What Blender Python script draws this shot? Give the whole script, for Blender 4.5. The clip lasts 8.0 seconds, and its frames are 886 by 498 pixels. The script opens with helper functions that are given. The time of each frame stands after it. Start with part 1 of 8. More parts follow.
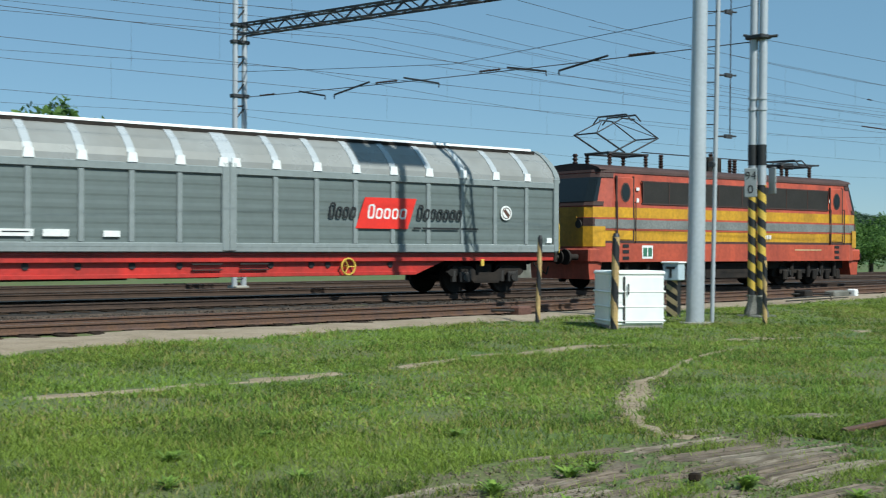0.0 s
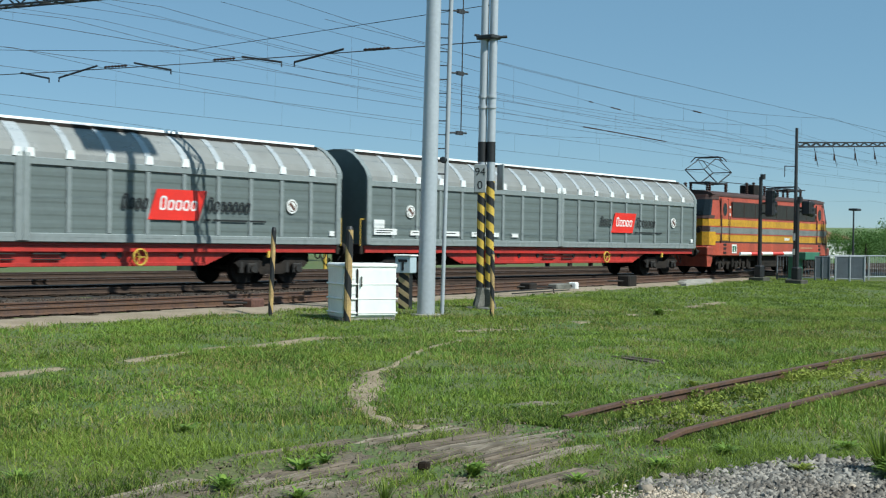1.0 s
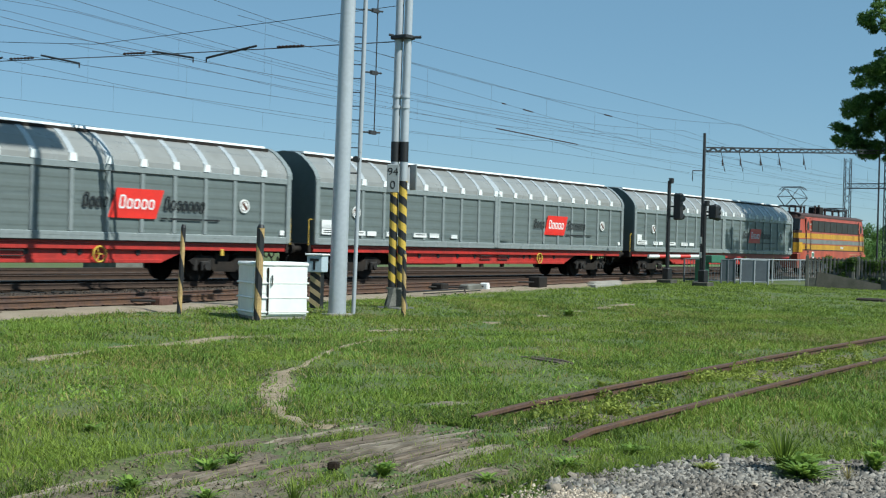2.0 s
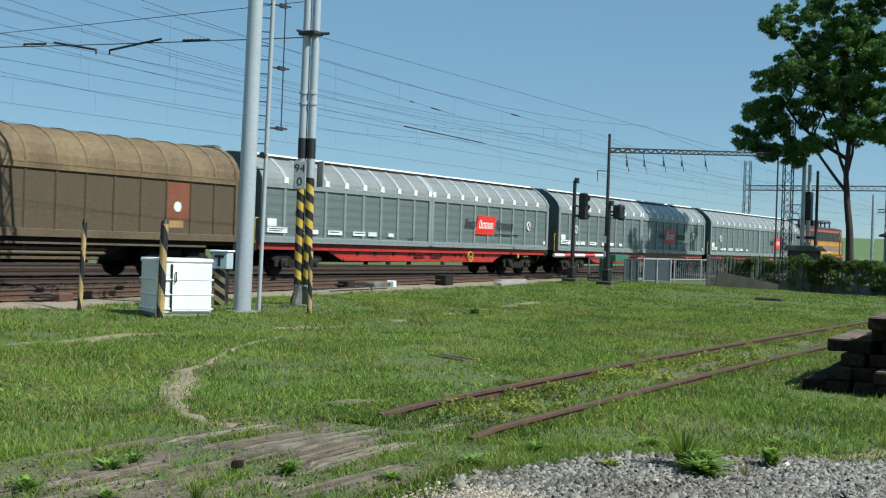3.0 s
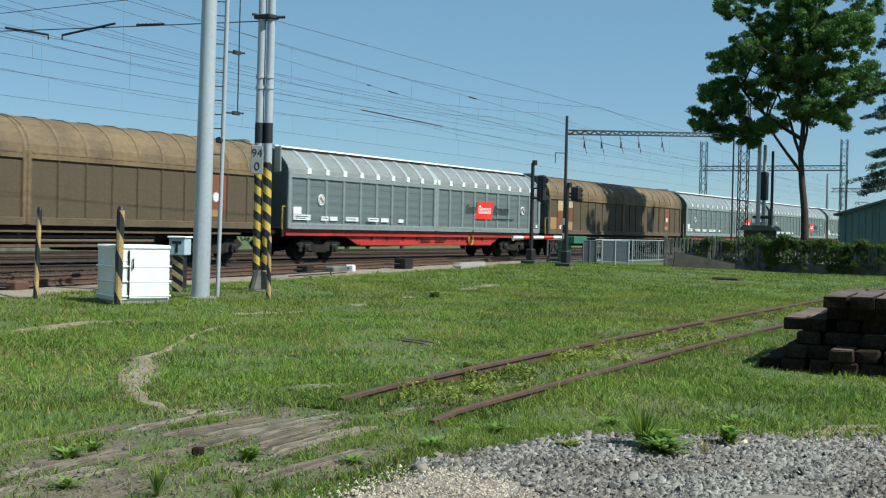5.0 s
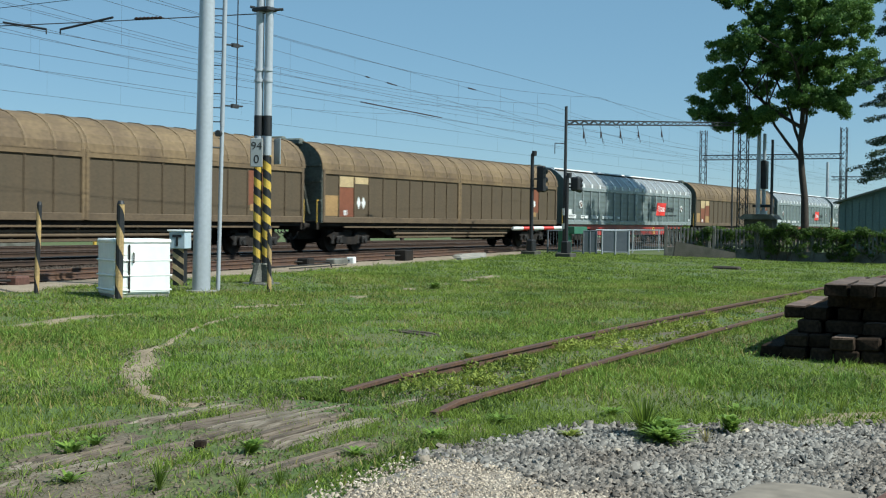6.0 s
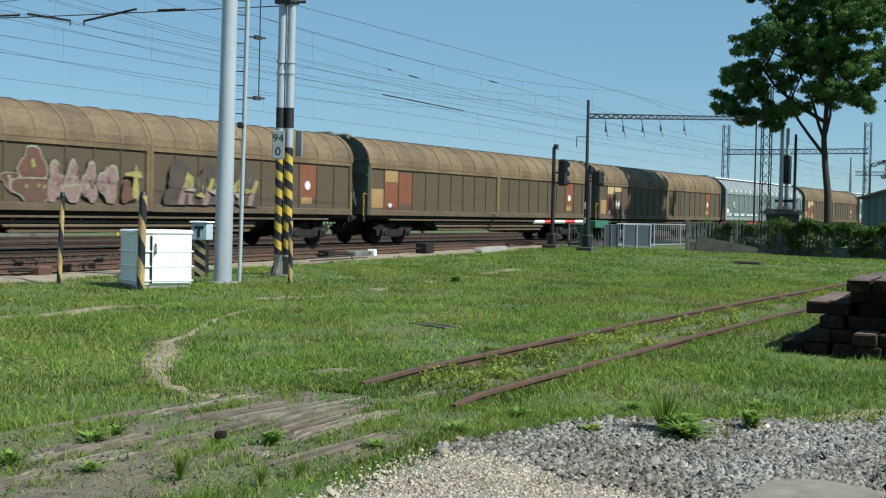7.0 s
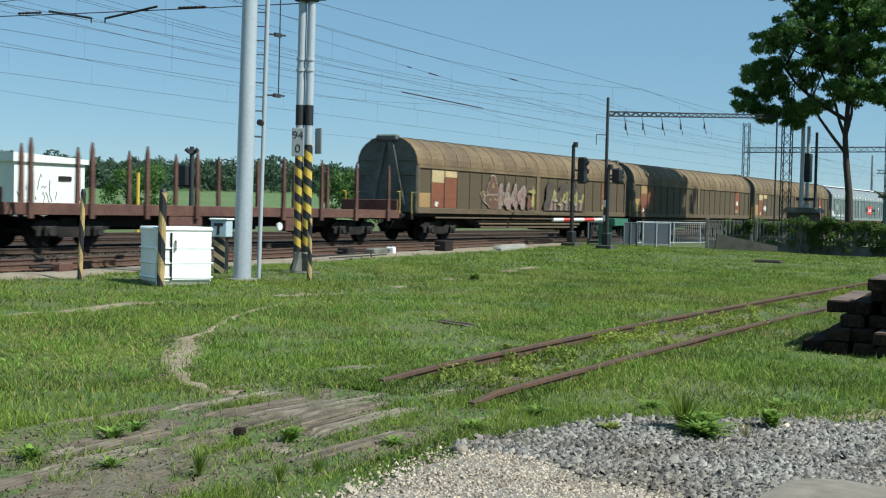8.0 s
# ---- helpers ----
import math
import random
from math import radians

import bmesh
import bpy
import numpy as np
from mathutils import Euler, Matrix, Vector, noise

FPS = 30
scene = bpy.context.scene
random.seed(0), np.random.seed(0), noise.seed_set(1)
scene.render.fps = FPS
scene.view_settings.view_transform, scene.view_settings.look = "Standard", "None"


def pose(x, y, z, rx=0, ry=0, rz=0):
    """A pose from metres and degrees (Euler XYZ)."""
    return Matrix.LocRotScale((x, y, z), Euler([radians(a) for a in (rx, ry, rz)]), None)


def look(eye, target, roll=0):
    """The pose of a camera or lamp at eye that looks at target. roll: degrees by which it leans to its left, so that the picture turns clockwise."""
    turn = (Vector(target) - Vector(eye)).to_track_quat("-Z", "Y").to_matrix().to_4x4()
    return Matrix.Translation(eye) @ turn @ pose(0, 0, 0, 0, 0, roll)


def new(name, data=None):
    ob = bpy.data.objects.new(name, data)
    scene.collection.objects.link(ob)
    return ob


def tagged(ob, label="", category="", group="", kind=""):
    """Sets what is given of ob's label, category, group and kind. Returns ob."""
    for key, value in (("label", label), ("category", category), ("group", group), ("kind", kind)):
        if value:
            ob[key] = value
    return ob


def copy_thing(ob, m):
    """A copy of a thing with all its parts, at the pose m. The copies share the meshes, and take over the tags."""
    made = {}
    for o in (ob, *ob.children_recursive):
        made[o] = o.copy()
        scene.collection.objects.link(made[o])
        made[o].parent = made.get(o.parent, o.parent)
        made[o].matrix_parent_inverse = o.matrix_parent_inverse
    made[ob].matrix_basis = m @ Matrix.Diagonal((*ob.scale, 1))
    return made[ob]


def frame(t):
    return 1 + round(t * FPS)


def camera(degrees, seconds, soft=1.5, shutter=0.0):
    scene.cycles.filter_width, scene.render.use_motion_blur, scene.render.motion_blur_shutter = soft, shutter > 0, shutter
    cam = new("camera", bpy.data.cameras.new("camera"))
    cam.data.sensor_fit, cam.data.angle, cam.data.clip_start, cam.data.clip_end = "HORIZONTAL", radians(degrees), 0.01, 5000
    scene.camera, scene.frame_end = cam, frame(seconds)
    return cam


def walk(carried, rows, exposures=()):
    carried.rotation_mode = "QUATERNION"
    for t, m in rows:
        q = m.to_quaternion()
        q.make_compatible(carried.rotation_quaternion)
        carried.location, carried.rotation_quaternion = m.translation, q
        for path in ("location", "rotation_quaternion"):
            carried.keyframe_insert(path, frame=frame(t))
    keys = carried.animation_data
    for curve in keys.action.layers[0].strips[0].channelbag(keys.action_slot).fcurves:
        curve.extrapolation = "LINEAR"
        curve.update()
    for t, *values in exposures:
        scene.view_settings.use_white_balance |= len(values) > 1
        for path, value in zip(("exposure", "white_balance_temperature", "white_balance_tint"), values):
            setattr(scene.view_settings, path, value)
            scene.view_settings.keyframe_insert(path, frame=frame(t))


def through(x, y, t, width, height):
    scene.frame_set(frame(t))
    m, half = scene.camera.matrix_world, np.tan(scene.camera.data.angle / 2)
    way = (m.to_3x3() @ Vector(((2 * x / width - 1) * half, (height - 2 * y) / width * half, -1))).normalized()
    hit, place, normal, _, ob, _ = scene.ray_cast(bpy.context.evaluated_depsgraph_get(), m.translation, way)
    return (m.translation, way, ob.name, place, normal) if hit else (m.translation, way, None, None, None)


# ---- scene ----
# World: x along the line in the train's direction, y across it away from the viewer, z up; ground near the viewer is z = 0.
EYE = 1.68
RAIL = 0.36          # top of the main track's rails
TRACK_Y = 28.15      # middle of the train's track
cam = camera(39.23, 8.0, 1.15, 0.12)
ROWS = [
    (0, 89.91, -0.25, -38.73), (0.2, 89.86, -0.46, -42.1), (0.5, 89.78, -0.75, -46.22), (1, 89.67, -0.84, -50.95), (1.2, 89.67, -0.84, -51.7),
    (2.3, 89.77, -1.59, -56.12), (2.5, 89.77, -1.59, -56.78), (3, 89.77, -1.9, -59.29), (3.5, 89.71, -1.61, -60.43),
    (4, 89.48, -1.7, -60.72), (4.5, 89.27, -1.38, -61.1), (4.7, 89.19, -1.38, -61.12), (5.8, 88.69, -0.8, -61.29),
    (6, 88.66, -0.8, -61.18), (6.5, 88.54, -0.87, -60.82), (7, 88.32, -1.15, -60.21), (7.5, 88.24, -1.22, -59.73),
    (8, 88.19, -1.29, -59.33),
]
walk(cam, [(t, pose(0, 0, EYE, rx, ry, rz)) for t, rx, ry, rz in ROWS], [(0, 0.04, 6080, 1), (1.2, 0.05, 6080, 1), (3, 0.08, 6080, 1), (6, 0.12, 6080, 1), (8, 0.16, 6080, 1)])

# ---- light ----
SUN_EL, SUN_AZ = 48.0, 176.9
TO_SUN = Vector((math.sin(radians(SUN_AZ)) * math.cos(radians(SUN_EL)), math.cos(radians(SUN_AZ)) * math.cos(radians(SUN_EL)), math.sin(radians(SUN_EL))))
world = bpy.data.worlds.new("world")
scene.world = world
world.use_nodes = True
wn = world.node_tree.nodes
sky = wn.new("ShaderNodeTexSky")
sky.sky_type, sky.sun_disc = "NISHITA", False
sky.sun_elevation, sky.sun_rotation = radians(SUN_EL), radians(SUN_AZ)
sky.air_density, sky.dust_density, sky.ozone_density = 0.9, 0.0, 2.2
sky.altitude = 1200
even_blue = wn.new("ShaderNodeMix")     # flat blue mixed into the sky to even out its gradient
even_blue.data_type = "RGBA"
even_blue.inputs[0].default_value = 0.5
even_blue.inputs[7].default_value = (2.75, 5.0, 6.9, 1)
world.node_tree.links.new(sky.outputs[0], even_blue.inputs[6])
world.node_tree.links.new(even_blue.outputs[2], wn["Background"].inputs[0])
wn["Background"].inputs[1].default_value = 0.085
sun = new("sun", bpy.data.lights.new("sun", "SUN"))
sun.data.energy, sun.data.angle, sun.data.color = 5.8, radians(0.53), (1.0, 0.97, 0.91)
sun.matrix_world = look(TO_SUN * 100, (0, 0, 0))

# ---- materials ----
def material(name, base, rough=0.6, metal=0.0, vary=0.25, scale=2.0, fine=40.0, bump=0.15, tint=None, streak=0.0, spec=0.5, islands=0.0, grain=0.0):
    """A surface with blotches and grain at two scales; tint: a second colour that stains it; streak: rain streaks down it."""
    m = bpy.data.materials.new(name)
    m.use_nodes = True
    n, link = m.node_tree.nodes, m.node_tree.links.new
    b = n["Principled BSDF"]
    tc = n.new("ShaderNodeTexCoord")
    big, small = n.new("ShaderNodeTexNoise"), n.new("ShaderNodeTexNoise")
    big.inputs["Scale"].default_value, big.inputs["Detail"].default_value = scale, 6
    small.inputs["Scale"].default_value, small.inputs["Detail"].default_value = fine, 4
    src = tc.outputs["Object"]
    if streak:
        mp = n.new("ShaderNodeMapping")
        mp.inputs["Scale"].default_value = (1.0, 1.0, 1.0 - streak)
        link(src, mp.inputs[0])
        src = mp.outputs[0]
    link(src, big.inputs["Vector"])
    fine_src = tc.outputs["Object"]
    if grain:
        mg = n.new("ShaderNodeMapping")
        mg.inputs["Scale"].default_value = (1.0 - grain, 1.0, 1.0)
        link(fine_src, mg.inputs[0])
        fine_src = mg.outputs[0]
    link(fine_src, small.inputs["Vector"])
    ramp = n.new("ShaderNodeValToRGB")
    ramp.color_ramp.elements[0].position, ramp.color_ramp.elements[1].position = 0.35, 0.68
    second = tint or tuple(c * (1 - vary) for c in base)
    ramp.color_ramp.elements[0].color = (*base, 1)
    ramp.color_ramp.elements[1].color = (*second, 1)
    link(big.outputs["Fac"], ramp.inputs[0])
    mix = n.new("ShaderNodeMix")
    mix.data_type, mix.blend_type = "RGBA", "MULTIPLY"
    g = n.new("ShaderNodeMapRange")
    g.inputs["From Min"].default_value, g.inputs["From Max"].default_value = 0.3, 0.7
    g.inputs["To Min"].default_value, g.inputs["To Max"].default_value = 1 - vary, 1 + vary * 0.6
    link(small.outputs["Fac"], g.inputs["Value"])
    mix.inputs[0].default_value = 1.0
    link(ramp.outputs[0], mix.inputs[6])
    link(g.outputs[0], mix.inputs[7])
    out = mix.outputs[2]
    if islands:
        geo, info = n.new("ShaderNodeNewGeometry"), n.new("ShaderNodeObjectInfo")
        add = n.new("ShaderNodeMath")
        add.operation = "ADD"
        link(geo.outputs["Random Per Island"], add.inputs[0])
        link(info.outputs["Random"], add.inputs[1])
        fr = n.new("ShaderNodeMath")
        fr.operation = "FRACT"
        link(add.outputs[0], fr.inputs[0])
        r2 = n.new("ShaderNodeMapRange")
        r2.inputs["To Min"].default_value, r2.inputs["To Max"].default_value = 1 - islands, 1 + islands
        link(fr.outputs[0], r2.inputs["Value"])
        m2 = n.new("ShaderNodeMix")
        m2.data_type, m2.blend_type = "RGBA", "MULTIPLY"
        m2.inputs[0].default_value = 1.0
        link(out, m2.inputs[6])
        link(r2.outputs[0], m2.inputs[7])
        out = m2.outputs[2]
    link(out, b.inputs["Base Color"])
    b.inputs["Metallic"].default_value = metal
    b.inputs["Specular IOR Level"].default_value = spec
    rr = n.new("ShaderNodeMapRange")
    rr.inputs["To Min"].default_value, rr.inputs["To Max"].default_value = max(rough - 0.12, 0.05), min(rough + 0.12, 1)
    link(big.outputs["Fac"], rr.inputs["Value"])
    link(rr.outputs[0], b.inputs["Roughness"])
    if bump:
        bp = n.new("ShaderNodeBump")
        bp.inputs["Strength"].default_value, bp.inputs["Distance"].default_value = bump, 0.01
        link(small.outputs["Fac"], bp.inputs["Height"])
        link(bp.outputs[0], b.inputs["Normal"])
    return m


GREY_WALL = material("grey_wagon_paint", (0.134, 0.164, 0.155), 0.36, 0.0, 0.07, 0.8, 5, 0.0, (0.118, 0.138, 0.134), 0.75)
GREY_FRAME = material("grey_frame_paint", (0.225, 0.25, 0.248), 0.28, 0.0, 0.08, 1.2, 6, 0.0)
GREY_ROOF = material("grey_roof_sheet", (0.30, 0.30, 0.285), 0.30, 0.2, 0.06, 0.7, 3, 0.0, (0.25, 0.245, 0.225))
ROOF_RIB = material("bright_roof_rib", (0.52, 0.54, 0.55), 0.28, 0.3, 0.10, 2, 20, 0.0)
WHITE_EDGE = material("white_ridge_and_glint", (0.78, 0.79, 0.78), 0.4, 0, 0.06, 1, 10, 0.0)
RED_FRAME = material("red_underframe_paint", (0.47, 0.032, 0.025), 0.42, 0, 0.2, 1.3, 8, 0.05, (0.30, 0.028, 0.022), 0.6)
BROWN_WALL = material("brown_wagon_paint", (0.106, 0.070, 0.037), 0.7, 0, 0.22, 0.9, 12, 0.08, (0.075, 0.055, 0.032), 0.8)
BROWN_ROOF = material("brown_dusty_roof", (0.190, 0.128, 0.064), 0.75, 0, 0.25, 0.6, 8, 0.08, (0.105, 0.07, 0.04))
# ribs paler than the roof: their sun highlight is put into the colour
BROWN_RIB = material("highlit_brown_roof_rib", (0.26, 0.185, 0.105), 0.6, 0, 0.25, 1.2, 14, 0.05, (0.17, 0.115, 0.06))
BROWN_FRAME = material("brown_frame_paint", (0.125, 0.086, 0.05), 0.7, 0, 0.25, 1.2, 14, 0.08)
BROWN_END = material("dull_green_end_wall", (0.135, 0.15, 0.13), 0.75, 0, 0.3, 0.9, 10, 0.1, (0.09, 0.09, 0.07))
PATCH_RED = material("rust_red_patch", (0.20, 0.066, 0.032), 0.7, 0, 0.2, 1.5, 14, 0.05)
PATCH_TAN = material("sand_coloured_patch", (0.36, 0.22, 0.09), 0.7, 0, 0.2, 1.8, 14, 0.05)
PATCH_PALE = material("pale_patch", (0.50, 0.37, 0.20), 0.7, 0, 0.2, 1.8, 14, 0.05)
BLACK_STEEL = material("black_running_gear", (0.014, 0.012, 0.011), 0.8, 0.0, 0.4, 3, 25, 0.2, (0.03, 0.023, 0.018), spec=0.25)
GREY_STEEL = material("grey_greasy_steel", (0.035, 0.031, 0.028), 0.6, 0.2, 0.3, 3, 25, 0.2)
RUST_STEEL = material("rusty_wagon_steel", (0.13, 0.06, 0.04), 0.8, 0, 0.35, 1.5, 16, 0.2, (0.08, 0.035, 0.028))
LOCO_RED = material("locomotive_red", (0.46, 0.085, 0.045), 0.42, 0, 0.18, 1.4, 9, 0.03, (0.27, 0.055, 0.035), 0.8)
LOCO_YELLOW = material("locomotive_yellow", (0.56, 0.30, 0.02), 0.42, 0, 0.2, 1.6, 9, 0.03, (0.36, 0.19, 0.02), 0.8)
LOCO_GREY = material("locomotive_grey_band", (0.20, 0.205, 0.195), 0.45, 0, 0.25, 1.5, 14, 0.03)
LOCO_DARK = material("dark_louvre_band", (0.03, 0.024, 0.02), 0.42, 0, 0.25, 2, 20, 0.1)
LOCO_ROOF = material("sooty_roof", (0.062, 0.03, 0.025), 0.75, 0, 0.3, 1.5, 16, 0.1)
GLASS_DARK = material("dark_cab_glass", (0.01, 0.014, 0.016), 0.2, 0, 0.1, 1, 10, 0.0)
WHITE_PAINT = material("white_cabinet_paint", (0.87, 0.87, 0.85), 0.45, 0, 0.04, 2, 8, 0.03, (0.78, 0.78, 0.75), 0.7)
SILVER = material("galvanised_steel", (0.46, 0.485, 0.515), 0.34, 0.15, 0.07, 1.5, 14, 0.03, (0.34, 0.36, 0.385), 0.9)
MAST = material("weathered_mast_steel", (0.04, 0.043, 0.048), 0.6, 0.2, 0.25, 3, 24, 0.05)
FADED = material("faded_yellow_wood", (0.46, 0.31, 0.12), 0.7, 0, 0.3, 5, 30, 0.2, (0.33, 0.22, 0.10))
YELLOW = material("warning_yellow", (0.60, 0.40, 0.06), 0.55, 0, 0.18, 5, 30, 0.05)
BLACK = material("warning_black", (0.018, 0.018, 0.02), 0.55, 0, 0.3, 5, 30, 0.05)
SIGN_GREY = material("sign_plate", (0.27, 0.29, 0.295), 0.5, 0, 0.08, 5, 30, 0.0)
INK = material("black_lettering", (0.015, 0.015, 0.016), 0.5, 0, 0.1, 5, 30, 0.0)
BLUE_BOX = material("pale_blue_box", (0.42, 0.50, 0.55), 0.5, 0, 0.08, 4, 30, 0.0)
LOGO_RED = material("red_panel_paint", (0.68, 0.03, 0.02), 0.42, 0, 0.08, 2, 14, 0.0)
WHITE_MARK = material("white_marking", (0.75, 0.75, 0.73), 0.5, 0, 0.1, 3, 20, 0.0)
RED_MARK = material("red_marking", (0.6, 0.04, 0.03), 0.5, 0, 0.1, 3, 20, 0.0)
GREEN_PAINT = material("green_paint", (0.05, 0.16, 0.10), 0.5, 0, 0.15, 3, 20, 0.0)
RUST_RAIL = material("rusty_rail", (0.12, 0.062, 0.034), 0.75, 0.1, 0.35, 4, 30, 0.2, (0.085, 0.05, 0.04))
RUN_RAIL = material("dark_running_rail", (0.065, 0.038, 0.025), 0.75, 0.1, 0.35, 4, 30, 0.2, (0.045, 0.028, 0.02))
RAIL_HEAD = material("worn_rail_head", (0.13, 0.11, 0.095), 0.4, 0.4, 0.2, 4, 30, 0.05)
OLD_WOOD = material("weathered_grey_wood", (0.215, 0.18, 0.138), 0.9, 0, 0.45, 4.0, 70, 0.7, (0.12, 0.095, 0.068), islands=0.3, grain=0.96)
BROWN_WOOD = material("dark_weathered_wood", (0.145, 0.112, 0.082), 0.9, 0, 0.45, 4.0, 70, 0.7, (0.085, 0.064, 0.046), islands=0.3, grain=0.96)
TARRED = material("tarred_sleeper_wood", (0.016, 0.012, 0.009), 0.95, 0, 0.45, 3, 25, 0.5, (0.042, 0.028, 0.019), spec=0.1, islands=0.35)
SLEEPER_TOP = material("weathered_sleeper_top", (0.19, 0.125, 0.09), 0.8, 0, 0.35, 3, 25, 0.4, (0.10, 0.068, 0.052), islands=0.2)
LICHEN = material("mossy_old_concrete", (0.085, 0.078, 0.064), 0.95, 0, 0.35, 2, 24, 0.4, (0.05, 0.05, 0.036))
CONCRETE = material("weathered_concrete", (0.32, 0.295, 0.25), 0.9, 0, 0.2, 2, 24, 0.3, (0.25, 0.24, 0.21))
DARK_CONCRETE = material("lichen_dark_concrete", (0.17, 0.165, 0.145), 0.9, 0, 0.3, 2, 24, 0.3, (0.08, 0.08, 0.065))
BALLAST = material("brown_ballast", (0.066, 0.048, 0.035), 0.95, 0, 0.5, 1.2, 14, 0.9, (0.04, 0.028, 0.02), islands=0.5)
# dark main-track ballast, blackened further to carry the train's shade
SHADED_BED = material("dark_shaded_ballast", (0.026, 0.022, 0.019), 0.9, 0, 0.5, 1.5, 14, 0.9, (0.014, 0.012, 0.011))
SAND = material("pale_sandy_gravel", (0.31, 0.245, 0.175), 0.95, 0, 0.3, 2.0, 30, 0.6, (0.23, 0.175, 0.115))
SOIL = material("dry_trodden_soil", (0.31, 0.245, 0.16), 0.95, 0, 0.35, 2.5, 30, 0.6, (0.21, 0.155, 0.095))
GRAVEL_BED = material("grey_gravel_dust", (0.235, 0.19, 0.145), 0.95, 0, 0.35, 1.5, 40, 0.9, (0.23, 0.21, 0.19))
STONE = material("grey_crushed_stone", (0.215, 0.198, 0.175), 0.85, 0, 0.2, 1.2, 40, 0.3, (0.145, 0.12, 0.098), islands=0.7)
GRIT = material("pale_tan_grit", (0.40, 0.335, 0.26), 0.9, 0, 0.2, 3, 40, 0.3, (0.30, 0.24, 0.18), islands=0.6)
DARK_SOIL = material("dark_brown_soil", (0.17, 0.135, 0.092), 0.95, 0, 0.5, 3.5, 45, 1.0, (0.10, 0.082, 0.05))
YARD = material("tan_stone_slab", (0.24, 0.20, 0.155), 0.95, 0, 0.3, 0.3, 6, 0.5, (0.15, 0.125, 0.10))
FENCE_GREY = material("grey_fence_paint", (0.13, 0.145, 0.165), 0.55, 0.1, 0.15, 3, 20, 0.05)
PALE_STEEL = material("pale_galvanised_rail", (0.36, 0.38, 0.40), 0.45, 0.2, 0.1, 3, 20, 0.0)
SHED_WALL = material("faded_green_boarding", (0.125, 0.18, 0.175), 0.8, 0, 0.2, 2, 20, 0.1, streak=0.8)
SHED_ROOF = material("felt_roof", (0.14, 0.15, 0.13), 0.85, 0, 0.2, 2, 20, 0.1)
BARK = material("dark_bark", (0.055, 0.042, 0.032), 0.9, 0, 0.35, 4, 30, 0.6)
WIRE = material("copper_wire", (0.075, 0.08, 0.085), 0.6, 0.3, 0.1, 3, 20, 0.0)
INSULATOR = material("brown_insulator", (0.045, 0.025, 0.02), 0.3, 0, 0.1, 5, 20, 0.0)
BUILDING_WHITE = material("white_rendered_wall", (0.72, 0.72, 0.68), 0.8, 0, 0.08, 1.5, 14, 0.1)


def leaf_material(name, base, dark, through=0.35):
    m = bpy.data.materials.new(name)
    m.use_nodes = True
    n, link = m.node_tree.nodes, m.node_tree.links.new
    b, out = n["Principled BSDF"], n["Material Output"]
    geo, tc, big = n.new("ShaderNodeNewGeometry"), n.new("ShaderNodeTexCoord"), n.new("ShaderNodeTexNoise")
    big.inputs["Scale"].default_value, big.inputs["Detail"].default_value = 0.55, 6
    link(tc.outputs["Object"], big.inputs["Vector"])
    spread = n.new("ShaderNodeMapRange")
    spread.inputs["From Min"].default_value, spread.inputs["From Max"].default_value = 0.36, 0.64
    spread.inputs["To Min"].default_value, spread.inputs["To Max"].default_value = 0.27, 0.62
    link(big.outputs["Fac"], spread.inputs["Value"])
    add = n.new("ShaderNodeMath")
    add.operation = "MULTIPLY_ADD"
    link(geo.outputs["Random Per Island"], add.inputs[0])
    add.inputs[1].default_value = 0.65
    link(spread.outputs[0], add.inputs[2])
    ramp = n.new("ShaderNodeValToRGB")
    ramp.color_ramp.elements[0].position, ramp.color_ramp.elements[1].position = 0.4, 1.0
    ramp.color_ramp.elements[0].color, ramp.color_ramp.elements[1].color = (*dark, 1), (*base, 1)
    link(add.outputs[0], ramp.inputs[0])
    link(ramp.outputs[0], b.inputs["Base Color"])
    b.inputs["Roughness"].default_value, b.inputs["Specular IOR Level"].default_value = 0.6, 0.25
    tr, mx = n.new("ShaderNodeBsdfTranslucent"), n.new("ShaderNodeMixShader")
    link(ramp.outputs[0], tr.inputs["Color"])
    mx.inputs[0].default_value = through
    link(b.outputs[0], mx.inputs[1])
    link(tr.outputs[0], mx.inputs[2])
    link(mx.outputs[0], out.inputs["Surface"])
    return m


GRASS = leaf_material("grass_blades", (0.245, 0.322, 0.05), (0.042, 0.078, 0.015))
WEED = leaf_material("weed_leaves", (0.24, 0.35, 0.06), (0.10, 0.175, 0.034))
YELLOW_WEED = leaf_material("yellow_green_weeds", (0.29, 0.33, 0.06), (0.13, 0.17, 0.03))
DRY_GRASS = leaf_material("dry_grass", (0.34, 0.285, 0.10), (0.20, 0.17, 0.06), 0.2)
LEAF = leaf_material("broad_leaves", (0.12, 0.215, 0.045), (0.036, 0.085, 0.022), 0.38)
NEEDLE = leaf_material("spruce_needles", (0.05, 0.085, 0.045), (0.02, 0.04, 0.022), 0.2)
HEDGE_LEAF = leaf_material("hedge_leaves", (0.10, 0.165, 0.028), (0.022, 0.045, 0.011))
# distance haze is mixed into these lighter, bluish greens
FAR_LEAF = leaf_material("hazy_distant_wood", (0.075, 0.115, 0.064), (0.04, 0.072, 0.048), 0.3)


def ground_material():
    m = material("meadow_soil", (0.075, 0.12, 0.026), 0.95, 0, 0.45, 0.6, 22, 0.7, (0.115, 0.115, 0.042))
    return m


MEADOW = ground_material()
FIELD = material("distant_fields", (0.085, 0.15, 0.04), 0.95, 0, 0.25, 0.012, 0.4, 0.0, (0.13, 0.16, 0.055))

